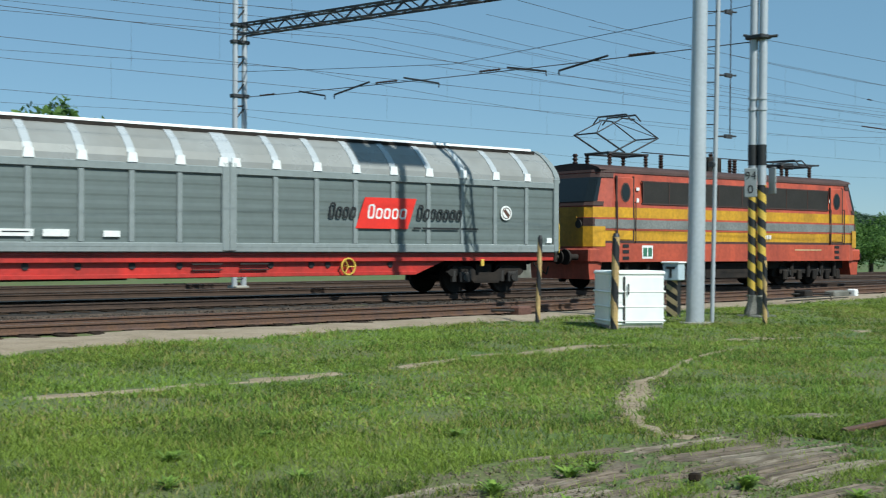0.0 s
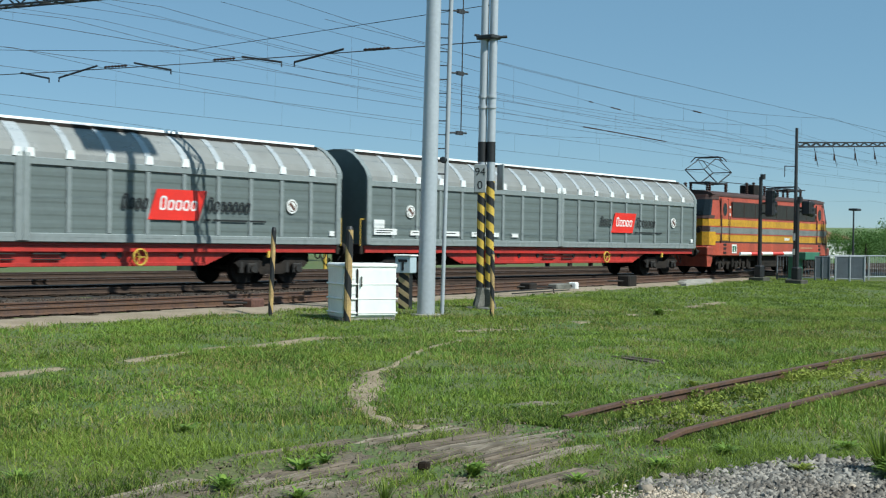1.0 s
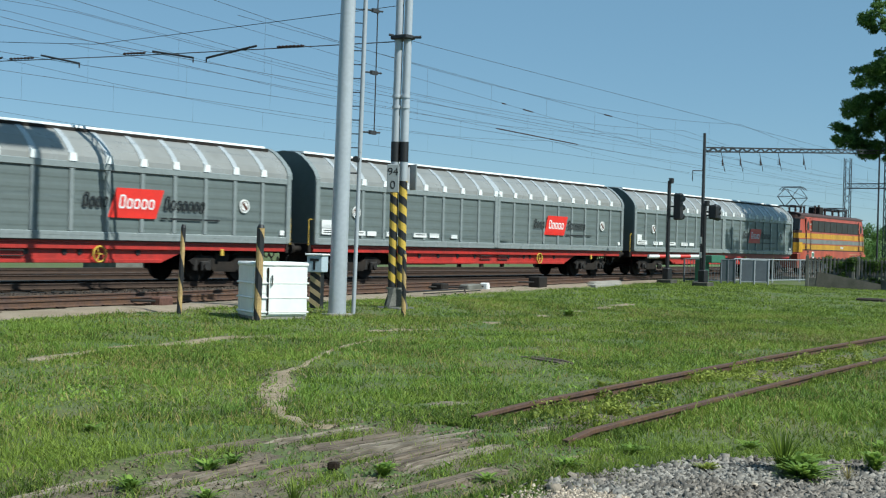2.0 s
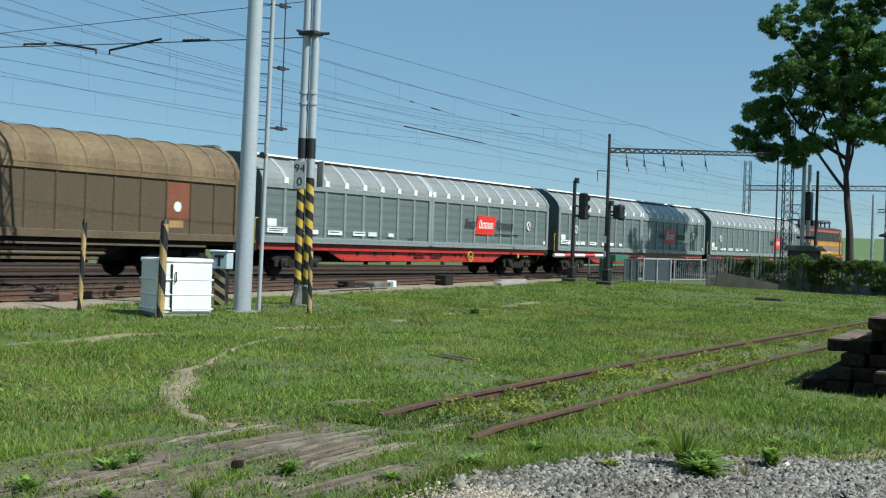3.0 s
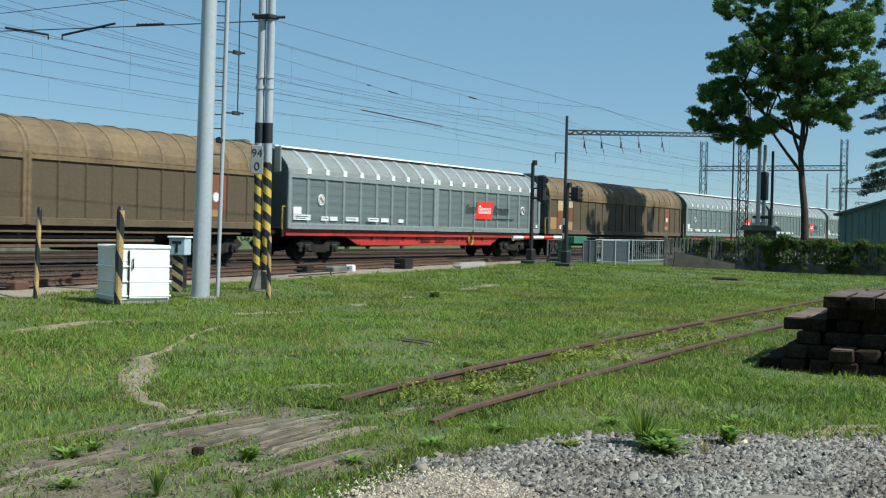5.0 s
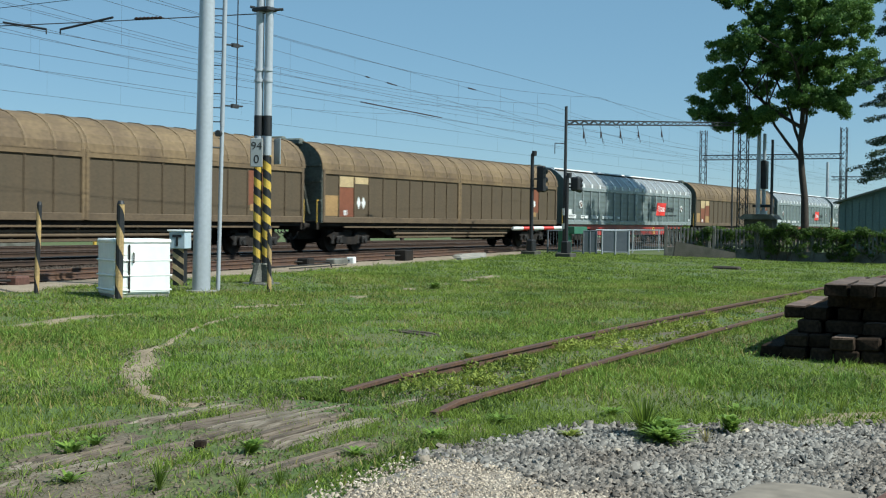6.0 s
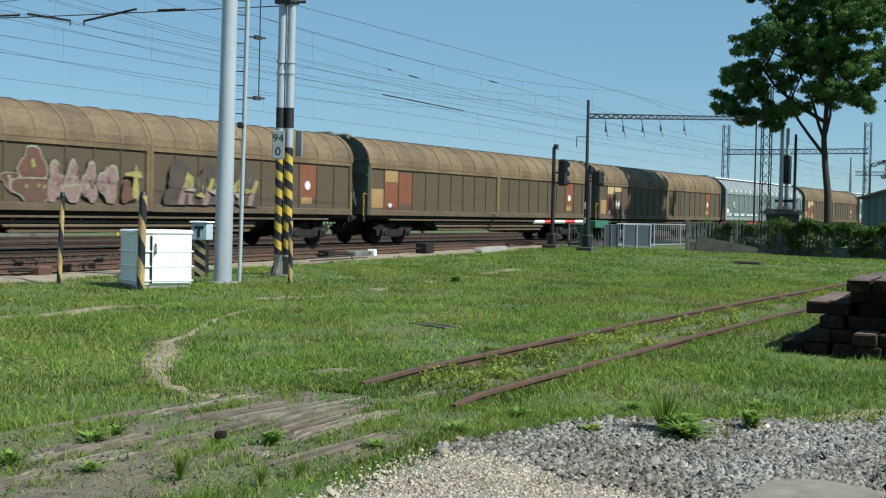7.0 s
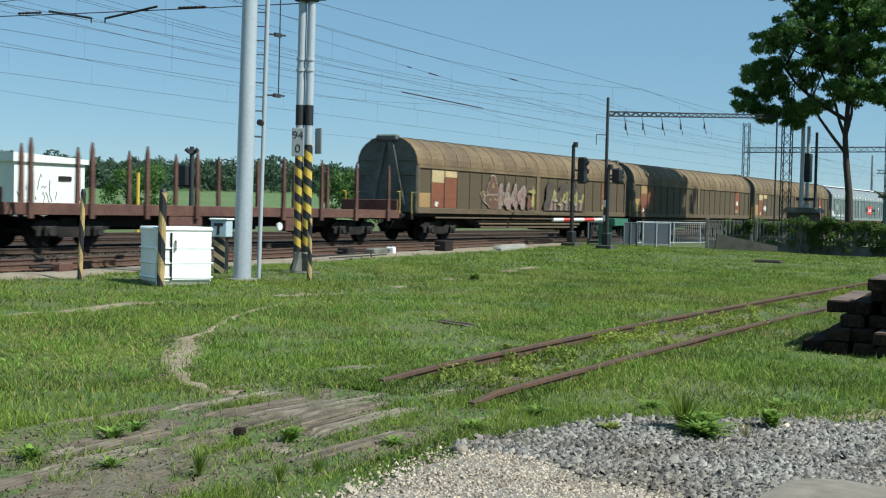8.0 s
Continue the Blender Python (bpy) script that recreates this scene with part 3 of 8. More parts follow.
def grey_wagon():
    w = thing("sliding_wall_wagon", pose(0, TRACK_Y, RAIL), "grey sliding-wall freight wagon with red underframe and white ridge", "freight wagon", "wagons of the freight train")
    bm = bmesh.new()
    prism(bm, [(-1.36, 1.17), (1.36, 1.17), (1.36, 3.2), (-1.36, 3.2)], -10.95, 10.95)
    part("body_core", bm, GREY_WALL, w)
    bm = bmesh.new()
    prism(bm, ROOF, -11.0, 11.0)
    part("roof", bm, GREY_ROOF, w)
    for s in (-1, 1):
        bm = bmesh.new()
        a, b = sorted((s * 10.96, s * 11.03))
        prism(bm, [(-1.43, 1.17), (1.43, 1.17)] + [(y * 0.985, z) for y, z in ROOF[::-1]], a, b)
        part("end_wall", bm, GREY_WALL, w)
        bm = bmesh.new()
        a, b = sorted((s * 10.86, s * 11.06))
        arch(bm, ROOF, a, b, 0.035)
        part("end_arch", bm, GREY_FRAME, w)
    bm = bmesh.new()
    prism(bm, [(-0.60, 4.20), (-0.58, 4.275), (0, 4.31), (0.58, 4.275), (0.60, 4.20)], -10.7, 10.7)
    part("ridge_cap", bm, WHITE_EDGE, w, "white ridge cap")
    # dark strip below the edges of the ridge cap
    bm = bmesh.new()
    box(bm, -10.72, 10.72, -0.72, 0.72, 4.02, 4.195)
    part("ridge_dark_strip", bm, BLACK_STEEL, w)
    pitch = 10.86 / 9
    proto = side_panel("panel", pitch - 0.02, 1.40, 3.05, GREY_WALL, 5)
    bm = bmesh.new()
    box(bm, -0.07, 0.07, -1.455, -1.38, 1.40, 3.05, 0.015)
    post = part("post", bm, GREY_FRAME)
    bm = bmesh.new()
    arch(bm, ROOF, -0.10, 0.10, 0.02)
    rib = part("roof_rib", bm, ROOF_RIB)
    bm = bmesh.new()
    # white plates painted in as the sun's glint on the ribs' lower ends
    plate(bm, [(-0.13, 3.24), (0.13, 3.24), (0.10, 3.46), (-0.10, 3.46)], (-1.485, -1.42))
    foot = part("rib_foot", bm, WHITE_EDGE)
    for side in (0, 180):
        for h in (-1, 1):
            for k in range(9):
                x = h * (0.1 + pitch * k)
                x = x if h > 0 else x - pitch
                xx = x if side == 0 else -x
                same_part(proto, w, (xx, 0, 0), side)
                if k:
                    same_part(post, w, (h * (0.1 + pitch * k) * (1 if side == 0 else -1), 0, 0), side)
                same_part(foot, w, (h * (0.1 + pitch * (k + (0 if k else 0.06))) * (1 if side == 0 else -1), 0, 0), side)
        for x0, x1 in ((-11.0, -0.12), (0.12, 11.0)):
            bm = bmesh.new()
            box(bm, x0, x1, -1.47, -1.36, 1.17, 1.40, 0.02)
            box(bm, x0, x1, -1.475, -1.46, 1.30, 1.33)
            o = part("bottom_rail", bm, GREY_FRAME, w)
            o.rotation_euler = (0, 0, radians(side))
            bm = bmesh.new()
            box(bm, x0, x1, -1.465, -1.36, 3.05, 3.24, 0.02)
            o = part("top_rail", bm, GREY_FRAME, w)
            o.rotation_euler = (0, 0, radians(side))
        for x in (-10.93, -0.1, 0.1, 10.93):
            bm = bmesh.new()
            box(bm, x - 0.105, x + 0.105, -1.485, -1.36, 1.19, 3.36, 0.025)
            o = part("door_post", bm, GREY_FRAME, w)
            o.rotation_euler = (0, 0, radians(side))
    for h in (-1, 1):
        for k in range(9):
            same_part(rib, w, (h * (0.1 + pitch * k), 0, 0))
    for o in (proto, post, rib, foot):
        bpy.data.objects.remove(o)
    # red underframe
    bm = bmesh.new()
    box(bm, -11.0, 11.0, -1.30, 1.30, 1.05, 1.16)
    part("floor_frame", bm, RED_FRAME, w)
    for s in (-1, 1):
        bm = bmesh.new()
        y = sorted((s * 1.24, s * 1.33))
        box(bm, -10.95, 10.95, *y, 0.93, 1.09, 0.01)
        part("sole_bar", bm, RED_FRAME, w)
        bm = bmesh.new()
        y = sorted((s * 1.13, s * 1.21))
        plate(bm, [(-6.9, 0.95), (-5.9, 0.58), (5.9, 0.58), (6.9, 0.95)], y)
        part("side_girder", bm, RED_FRAME, w)
        bm = bmesh.new()
        y = sorted((s * 1.19, s * 1.27))
        box(bm, -5.85, 5.85, *y, 0.56, 0.66, 0.01)
        part("girder_flange", bm, RED_FRAME, w)
        for x in (-4.9, -3.7, -2.4, -1.2, 1.3, 2.5, 3.0, 5.0):
            bm = bmesh.new()
            tube(bm, (x, s * 1.20, 0.86), (x, s * 1.235, 0.86), 0.09, n=12)
            part("girder_hole", bm, BLACK, w)
        for x, z in ((-0.9, 0.73), (0.4, 0.73), (-0.9, 0.87), (0.4, 0.87)):
            bm = bmesh.new()
            box(bm, x, x + 0.8, *sorted((s * 1.24, s * 1.30)), z, z + 0.03)
            part("step_rung", bm, GREY_STEEL, w)
        bm = bmesh.new()
        ring(bm, (3.55, s * 1.36, 0.80), (0, 1, 0), 0.21, 0.028)
        for a in range(3):
            d = Vector((math.cos(a * 2.1), 0, math.sin(a * 2.1))) * 0.2
            tube(bm, (3.55, s * 1.36, 0.80), Vector((3.55, s * 1.36, 0.80)) + d, 0.016, n=6)
        tube(bm, (3.55, s * 1.22, 0.80), (3.55, s * 1.37, 0.80), 0.03, n=8)
        part("brake_wheel", bm, YELLOW, w, "yellow hand-brake wheel")
        bm = bmesh.new()
        box(bm, 8.1, 8.22, *sorted((s * 1.28, s * 1.36)), 0.78, 0.98, 0.01)
        part("brake_lever", bm, YELLOW, w, "yellow lever")
    bm = bmesh.new()
    box(bm, -6.4, -2.2, -0.5, 0.5, 0.5, 0.98)
    tube(bm, (-1.6, 0.2, 0.72), (0.6, 0.2, 0.72), 0.22, n=14)
    box(bm, 1.4, 6.0, -0.35, 0.35, 0.55, 0.98)
    part("brake_gear", bm, BLACK_STEEL, w)
    bm = bmesh.new()
    box(bm, -10.9, 10.9, -0.22, 0.22, 0.62, 1.05, 0.02)
    part("centre_sill", bm, BLACK_STEEL, w)
    for x in (-8.5, 8.5):
        add_bogie(w, x)
    add_ends(w, 11.03, 11.63, BLACK_STEEL)
    # markings on the near side and, turned about, on the far one
    for side in (0, 180):
        bm = bmesh.new()
        plate(bm, [(3.70, 1.80), (5.40, 1.80), (5.70, 2.62), (4.0, 2.62)], (-1.466, -1.457))
        lp = part("logo_plate", bm, LOGO_RED, w, "red slanted plate with white word bars")
        lp.rotation_euler = (0, 0, radians(side))
        for args in ((4.05, 5.36, 2.06, 2.44, 5, WHITE_MARK, -1.468), ):
            letter_bars(lp, *args)
        for x0, x1, n in ((2.85, 3.72, 4), (5.70, 7.30, 7)):
            letter_bars(w, x0, x1, 2.06, 2.46, n, INK, -1.462, side)
        for x0, x1 in ((5.6, 5.85), (5.92, 7.2), (7.28, 7.9)):
            bm = bmesh.new()
            box(bm, x0, x1, -1.461, -1.457, 1.80, 1.85)
            o = part("small_print", bm, INK, w)
            o.rotation_euler = (0, 0, radians(side))
        for x in (8.95, -8.9):
            bm = bmesh.new()
            tube(bm, (x, -1.43, 2.30), (x, -1.46, 2.30), 0.21, n=20)
            o = part("warning_disc", bm, WHITE_MARK, w, "white warning disc")
            bm = bmesh.new()
            ring(bm, (x, -1.462, 2.30), (0, 1, 0), 0.15, 0.012, 18, 4)
            plate(bm, [(x - 0.12, 2.36), (x - 0.04, 2.42), (x + 0.13, 2.24), (x + 0.05, 2.18)], (-1.466, -1.46))
            part("disc_mark", bm, RUST_STEEL, o)
            o.rotation_euler = (0, 0, radians(side))
        for x0, x1, z0, z1 in ((-10.7, -9.6, 1.52, 1.72), (-10.7, -10.2, 1.74, 2.0), (-8.9, -8.4, 1.52, 1.68), (-8.3, -7.8, 1.52, 1.68), (-7.2, -6.3, 1.52, 1.68), (-5.6, -4.8, 1.52, 1.68), (-4.6, -4.0, 1.52, 1.68), (-3.2, -2.8, 1.52, 1.66), (10.55, 10.75, 1.45, 1.6)):
            bm = bmesh.new()
            box(bm, x0, x1, -1.462, -1.40, z0, z1)
            o = part("data_label", bm, WHITE_MARK, w, "white data label")
            o.rotation_euler = (0, 0, radians(side))
        for x0, x1, z0, z1 in ((-10.6, -9.8, 1.64, 1.67), (-10.6, -9.9, 1.57, 1.60), (-8.8, -8.5, 1.6, 1.63), (-7.1, -6.5, 1.6, 1.63), (-5.5, -4.9, 1.6, 1.63)):
            bm = bmesh.new()
            box(bm, x0, x1, -1.465, -1.45, z0, z1)
            o = part("label_print", bm, INK, w)
            o.rotation_euler = (0, 0, radians(side))
    return w


def brown_wagon():
    w = thing("sliding_wall_wagon", pose(0, TRACK_Y, RAIL), "weathered brown sliding-wall freight wagon with dusty arched roof", "freight wagon", "wagons of the freight train")
    bm = bmesh.new()
    prism(bm, [(-1.36, 1.15), (1.36, 1.15), (1.36, 3.15), (-1.36, 3.15)], -10.95, 10.95)
    part("body_core", bm, BROWN_WALL, w)
    bm = bmesh.new()
    prism(bm, ROUND, -11.0, 11.0)
    part("roof", bm, BROWN_ROOF, w, smooth=False)
    for s in (-1, 1):
        bm = bmesh.new()
        a, b = sorted((s * 10.96, s * 11.05))
        prism(bm, [(-1.43, 1.15), (1.43, 1.15)] + [(y * 0.985, z) for y, z in ROUND[::-1]], a, b)
        end = part("end_wall", bm, BROWN_END, w, "dull green end wall")
        bm = bmesh.new()
        a, b = sorted((s * 11.05, s * 11.10))
        for z in (1.95, 2.7, 3.3):
            box(bm, a, b, -1.38, 1.38, z, z + 0.07)
        part("end_rib", bm, BROWN_END, end)
        for y in (-1, 1):
            bm = bmesh.new()
            a, b = sorted((s * 11.06, s * 11.16))
            plate(bm, [(y * 0.55, 1.5), (y * 0.92, 1.5), (y * 0.30, 4.05), (y * 0.02, 4.05)], (a, b), "x")
            part("end_brace", bm, BROWN_END, end)
        bm = bmesh.new()
        a, b = sorted((s * 10.9, s * 11.2))
        box(bm, a, b, -0.52, 0.52, 4.1, 4.36, 0.06)
        part("end_vent", bm, BROWN_END, end)
        bm = bmesh.new()
        a, b = sorted((s * 10.85, s * 11.07))
        arch(bm, ROUND, a, b, 0.03)
        part("end_arch", bm, BROWN_ROOF, w)
    pitch = 10.86 / 10
    proto = side_panel("panel", pitch - 0.02, 1.38, 3.0, BROWN_WALL, 0)
    bm = bmesh.new()
    box(bm, -0.025, 0.025, -1.44, -1.38, 1.38, 3.0)
    post = part("post", bm, BROWN_WALL)
    bm = bmesh.new()
    arch(bm, ROUND, -0.03, 0.03, 0.025)
    rib = part("roof_rib", bm, BROWN_RIB)
    for side in (0, 180):
        for h in (-1, 1):
            for k in range(10):
                x = h * (0.1 + pitch * k)
                x = x if h > 0 else x - pitch
                same_part(proto, w, (x if side == 0 else -x, 0, 0), side)
                if k:
                    same_part(post, w, (h * (0.1 + pitch * k) * (1 if side == 0 else -1), 0, 0), side)
        for x0, x1 in ((-11.0, -0.12), (0.12, 11.0)):
            bm = bmesh.new()
            box(bm, x0, x1, -1.465, -1.36, 1.15, 1.38, 0.015)
            o = part("bottom_rail", bm, BROWN_FRAME, w)
            o.rotation_euler = (0, 0, radians(side))
            bm = bmesh.new()
            box(bm, x0, x1, -1.465, -1.36, 3.0, 3.18, 0.015)
            box(bm, x0 + 0.05, x1 - 0.05, -1.475, -1.44, 3.16, 3.2)
            o = part("top_rail", bm, BROWN_ROOF, w)
            o.rotation_euler = (0, 0, radians(side))
        for x in (-10.93, -0.08, 0.08, 10.93):
            bm = bmesh.new()
            box(bm, x - 0.07, x + 0.07, -1.475, -1.36, 1.17, 3.25, 0.015)
            o = part("door_post", bm, BROWN_ROOF if abs(x) < 1 else BROWN_FRAME, w)
            o.rotation_euler = (0, 0, radians(side))
    for h in (-1, 1):
        for k in range(10):
            same_part(rib, w, (h * (0.1 + pitch * k), 0, 0))
    for o in (proto, post, rib):
        bpy.data.objects.remove(o)
    bm = bmesh.new()
    box(bm, -11.0, 11.0, -1.28, 1.28, 1.02, 1.15)
    part("floor_frame", bm, BLACK_STEEL, w)
    for s in (-1, 1):
        bm = bmesh.new()
        box(bm, -9.4, 9.6, *sorted((s * 1.30, s * 1.38)), 0.96, 1.02)
        part("step_board", bm, BROWN_FRAME, w)
        bm = bmesh.new()
        plate(bm, [(-6.6, 0.98), (-5.6, 0.64), (5.6, 0.64), (6.6, 0.98)], sorted((s * 1.0, s * 1.08)))
        part("side_girder", bm, BLACK_STEEL, w)
        bm = bmesh.new()
        tube(bm, (-5.4, s * 1.2, 0.72), (5.4, s * 1.2, 0.72), 0.055, n=8)
        box(bm, -5.5, 5.5, *sorted((s * 1.12, s * 1.2)), 0.80, 0.88)
        box(bm, -5.2, 5.2, *sorted((s * 1.12, s * 1.2)), 0.54, 0.62)
        for dx in (-5.0, -2.5, 0, 2.5, 5.0):
            box(bm, dx - 0.04, dx + 0.04, *sorted((s * 1.13, s * 1.19)), 0.56, 0.96)
        part("truss_bar", bm, BROWN_FRAME, w)
    bm = bmesh.new()
    box(bm, -4.5, -1.2, -0.5, 0.5, 0.5, 0.98)
    tube(bm, (0.2, 0.2, 0.74), (2.2, 0.2, 0.74), 0.22, n=14)
    box(bm, 2.6, 5.4, -0.6, 0.4, 0.42, 0.98, 0.03)
    part("brake_gear", bm, BLACK_STEEL, w)
    bm = bmesh.new()
    box(bm, -10.9, 10.9, -0.24, 0.24, 0.5, 1.02, 0.02)
    part("centre_sill", bm, BLACK_STEEL, w)
    for x in (-8.6, 8.6):
        add_bogie(w, x)
    add_ends(w, 11.05, 11.63, BLACK_STEEL)
    return w


def paint_patch(w, x0, x1, z0, z1, mat, name="paint_patch", label=""):
    bm = bmesh.new()
    box(bm, x0, x1, -1.412, -1.40, z0, z1)
    return part(name, bm, mat, w, label)


def patches(w, kind):
    """Repainted sheets, as each brown wagon has them."""
    p = 10.86 / 10
    xl = [-(0.1 + p * k) for k in range(11)]
    if kind == 0:
        paint_patch(w, xl[9] + .04, xl[8] - .04, 1.4, 2.4, PATCH_RED)
        paint_patch(w, xl[9] + .04, xl[8] - .04, 2.42, 2.98, PATCH_PALE)
        paint_patch(w, xl[8] + .04, xl[7] - .04, 1.4, 1.85, PATCH_TAN)
        paint_patch(w, xl[8] + .04, xl[7] - .04, 1.87, 2.6, PATCH_RED)
        paint_patch(w, xl[8] + .04, xl[7] - .04, 2.62, 2.98, PATCH_PALE)
        paint_patch(w, xl[10] + .1, xl[9] - .04, 1.42, 2.05, PATCH_TAN)
    elif kind == 1:
        paint_patch(w, xl[9] + .04, xl[8] - .04, 2.55, 2.98, PATCH_PALE)
        paint_patch(w, xl[9] + .04, xl[8] - .04, 1.4, 2.53, PATCH_RED)
        paint_patch(w, xl[8] + .04, xl[7] - .04, 2.7, 2.98, PATCH_PALE)
        paint_patch(w, xl[10] + .1, xl[9] - .04, 1.42, 2.2, PATCH_TAN)
        for x in (xl[8] + .2, xl[8] + .55):
            bm = bmesh.new()
            plate(bm, [(x, 1.95), (x + .14, 1.7), (x + .28, 1.95), (x + .14, 2.2)], (-1.42, -1.40))
            part("white_sign", bm, WHITE_MARK, w, "white diamond marking")
    elif kind == 2:
        paint_patch(w, xl[10] + .1, xl[9] - .04, 1.45, 2.2, PATCH_TAN)
        paint_patch(w, xl[9] + .04, xl[8] - .04, 2.5, 2.98, PATCH_TAN)
        paint_patch(w, xl[9] + .04, xl[8] - .04, 1.4, 2.48, PATCH_RED)
        paint_patch(w, xl[8] + .04, xl[7] - .04, 1.6, 2.9, PATCH_RED)
    else:
        paint_patch(w, xl[10] + .1, xl[9] - .04, 1.4, 2.0, PATCH_TAN)
        paint_patch(w, xl[9] + .04, xl[8] - .04, 2.45, 2.98, PATCH_PALE)
        paint_patch(w, xl[9] + .04, xl[8] - .04, 1.4, 2.43, PATCH_RED)
        paint_patch(w, xl[8] + .04, xl[7] - .04, 2.7, 2.98, PATCH_PALE)
        paint_patch(w, xl[8] + .04, xl[7] - .04, 1.4, 2.68, PATCH_RED)
    paint_patch(w, xl[9] + .35, xl[9] + .6, 1.45, 1.65, WHITE_MARK, "data_label", "white data label")
    x = 0.1 + p * 7
    paint_patch(w, x + .06, x + p - .06, 1.75, 2.95, PATCH_RED)
    paint_patch(w, x + .15, x + p - .3, 1.55, 1.78, PATCH_TAN)
    bm = bmesh.new()
    tube(bm, (x + .5, -1.40, 2.2), (x + .5, -1.425, 2.2), 0.16, n=16)
    part("warning_disc", bm, WHITE_MARK, w, "faded white disc")


GRAFF_A = material("faded_pink_spray", (0.24, 0.16, 0.14), 0.7, 0, 0.3, 3, 16, 0.0, (0.22, 0.13, 0.115))
GRAFF_B = material("dark_red_spray", (0.135, 0.052, 0.038), 0.7, 0, 0.3, 3, 16, 0.0, (0.10, 0.06, 0.035))
GRAFF_Y = material("dull_yellow_spray", (0.34, 0.29, 0.085), 0.7, 0, 0.35, 3, 16, 0.0, (0.22, 0.19, 0.09))
GRAFF_D = material("dark_brown_spray", (0.050, 0.040, 0.032), 0.7, 0, 0.3, 2, 16, 0.0, (0.085, 0.065, 0.048))
GRAFF_P = material("pale_spray", (0.27, 0.25, 0.20), 0.7, 0, 0.3, 3, 16, 0.0, (0.26, 0.22, 0.16))


def blob(bm, x, z, rx, rz, y, seed, n=18):
    r = random.Random(seed)
    pts = []
    for k in range(n):
        a = k * math.tau / n
        s = 1 + 0.22 * math.sin(3 * a + seed) + r.uniform(-0.08, 0.08)
        pts.append((x + rx * s * math.cos(a), max(z + rz * s * math.sin(a), 1.39)))
    plate(bm, pts, (y - 0.004, y))


def graffiti(w):
    """Sprayed swirls on the last closed wagon: plain coloured shapes, no letters."""
    depth = [0]

    def spray(x, z, rx, rz, mat, label, seed, n=22, base=-1.443):
        depth[0] += 1
        bm = bmesh.new()
        blob(bm, x, z, rx, rz, base - 0.0012 * depth[0], seed, n)
        part("graffiti", bm, mat, w, label)

    # red mushroom shapes with a pale rim
    for k, (x, z, rx, rz) in enumerate(((-5.2, 1.95, .40, .24), (-4.55, 2.42, .46, .42), (-4.5, 1.72, .72, .36))):
        spray(x, z, rx * 1.1, rz * 1.12, GRAFF_P, "pale sprayed rim", 3 * k)
        spray(x, z, rx, rz, GRAFF_B, "dark red sprayed shape", 3 * k)
        for j in range(4):
            r = random.Random(k * 9 + j)
            spray(x + rx * r.uniform(-.6, .6), z + rz * r.uniform(-.5, .6), .05, .06, GRAFF_Y, "yellow sprayed spot", j, 8)
    def strokes(x, z, w, h, mats, n, seed):
        r = random.Random(seed)
        for k in range(n):
            depth[0] += 1
            y = -1.443 - 0.0012 * depth[0]
            bm = bmesh.new()
            u, v, L, a = x + w * r.uniform(-.8, .8), z + h * r.uniform(-.75, .6), h * r.uniform(.25, .7), r.uniform(0.9, 2.2)
            dx, dz, t = L * math.cos(a), L * math.sin(a), r.uniform(.02, .05)
            plate(bm, [(u - t, max(v, 1.4)), (u + t, max(v, 1.4)), (u + dx + t * .6, v + dz), (u + dx - t * .6, v + dz)], (y - .001, y))
            part("graffiti", bm, mats[k % len(mats)], w_ob, "thin sprayed stroke")

    w_ob = w
    # pink and white letters-like blocks in a pale rim
    for k, x in enumerate((-3.75, -3.15, -2.5, -1.75)):
        rx = .34 if k < 3 else .44
        spray(x, 1.98, rx, .62, GRAFF_D, "dark sprayed outline", 40 + k)
        spray(x, 1.96, rx * .9, .56, GRAFF_P, "pale sprayed rim", 40 + k)
        spray(x, 1.93, rx * .8, .50, GRAFF_A, "pink and white sprayed shape", 40 + k)
        strokes(x, 1.9, rx * .8, .5, (GRAFF_D, GRAFF_B, GRAFF_P, GRAFF_B), 7, 50 + k)
    spray(-3.2, 1.68, .36, .28, GRAFF_P, "pale sprayed rim", 81)
    spray(-3.2, 1.66, .30, .22, GRAFF_A, "pink and white sprayed shape", 81)
    spray(-1.0, 1.74, .26, .34, GRAFF_B, "dark red sprayed shape", 84)
    spray(-0.65, 1.95, .12, .5, GRAFF_Y, "sand-coloured sprayed stroke", 85)
    spray(-0.7, 2.28, .36, .10, GRAFF_Y, "sand-coloured sprayed stroke", 86)
    # second piece: a dark cloud with slanting yellow and pink strokes
    for k, (x, z, rx, rz) in enumerate(((1.5, 1.95, .95, .72), (2.9, 1.95, 1.1, .66), (4.3, 1.9, .95, .62))):
        spray(x, z, rx, rz, GRAFF_D, "dark sprayed cloud", 90 + k, 26)
    for k, (x, top) in enumerate(((1.35, 2.42), (1.85, 2.35), (2.5, 2.3), (3.15, 2.4), (3.75, 2.3), (4.3, 2.42), (4.75, 2.3))):
        lean = 0.25 if k % 2 == 0 else -0.12
        depth[0] += 3
        y = -1.443 - 0.0012 * depth[0]
        bm = bmesh.new()
        plate(bm, [(x - .16, 1.42), (x + .10, 1.40), (x + .16 + lean * .6, 1.95), (x - .10 + lean * .6, 1.98)], (y - .001, y))
        part("graffiti", bm, GRAFF_A, w, "pink and grey sprayed stroke")
        bm = bmesh.new()
        plate(bm, [(x - .08 + lean * .55, 1.88), (x + .14 + lean * .55, 1.84), (x + .20 + lean, top - .06), (x + .02 + lean, top)], (y - .0022, y - .0012))
        part("graffiti", bm, GRAFF_Y, w, "yellow sprayed stroke")
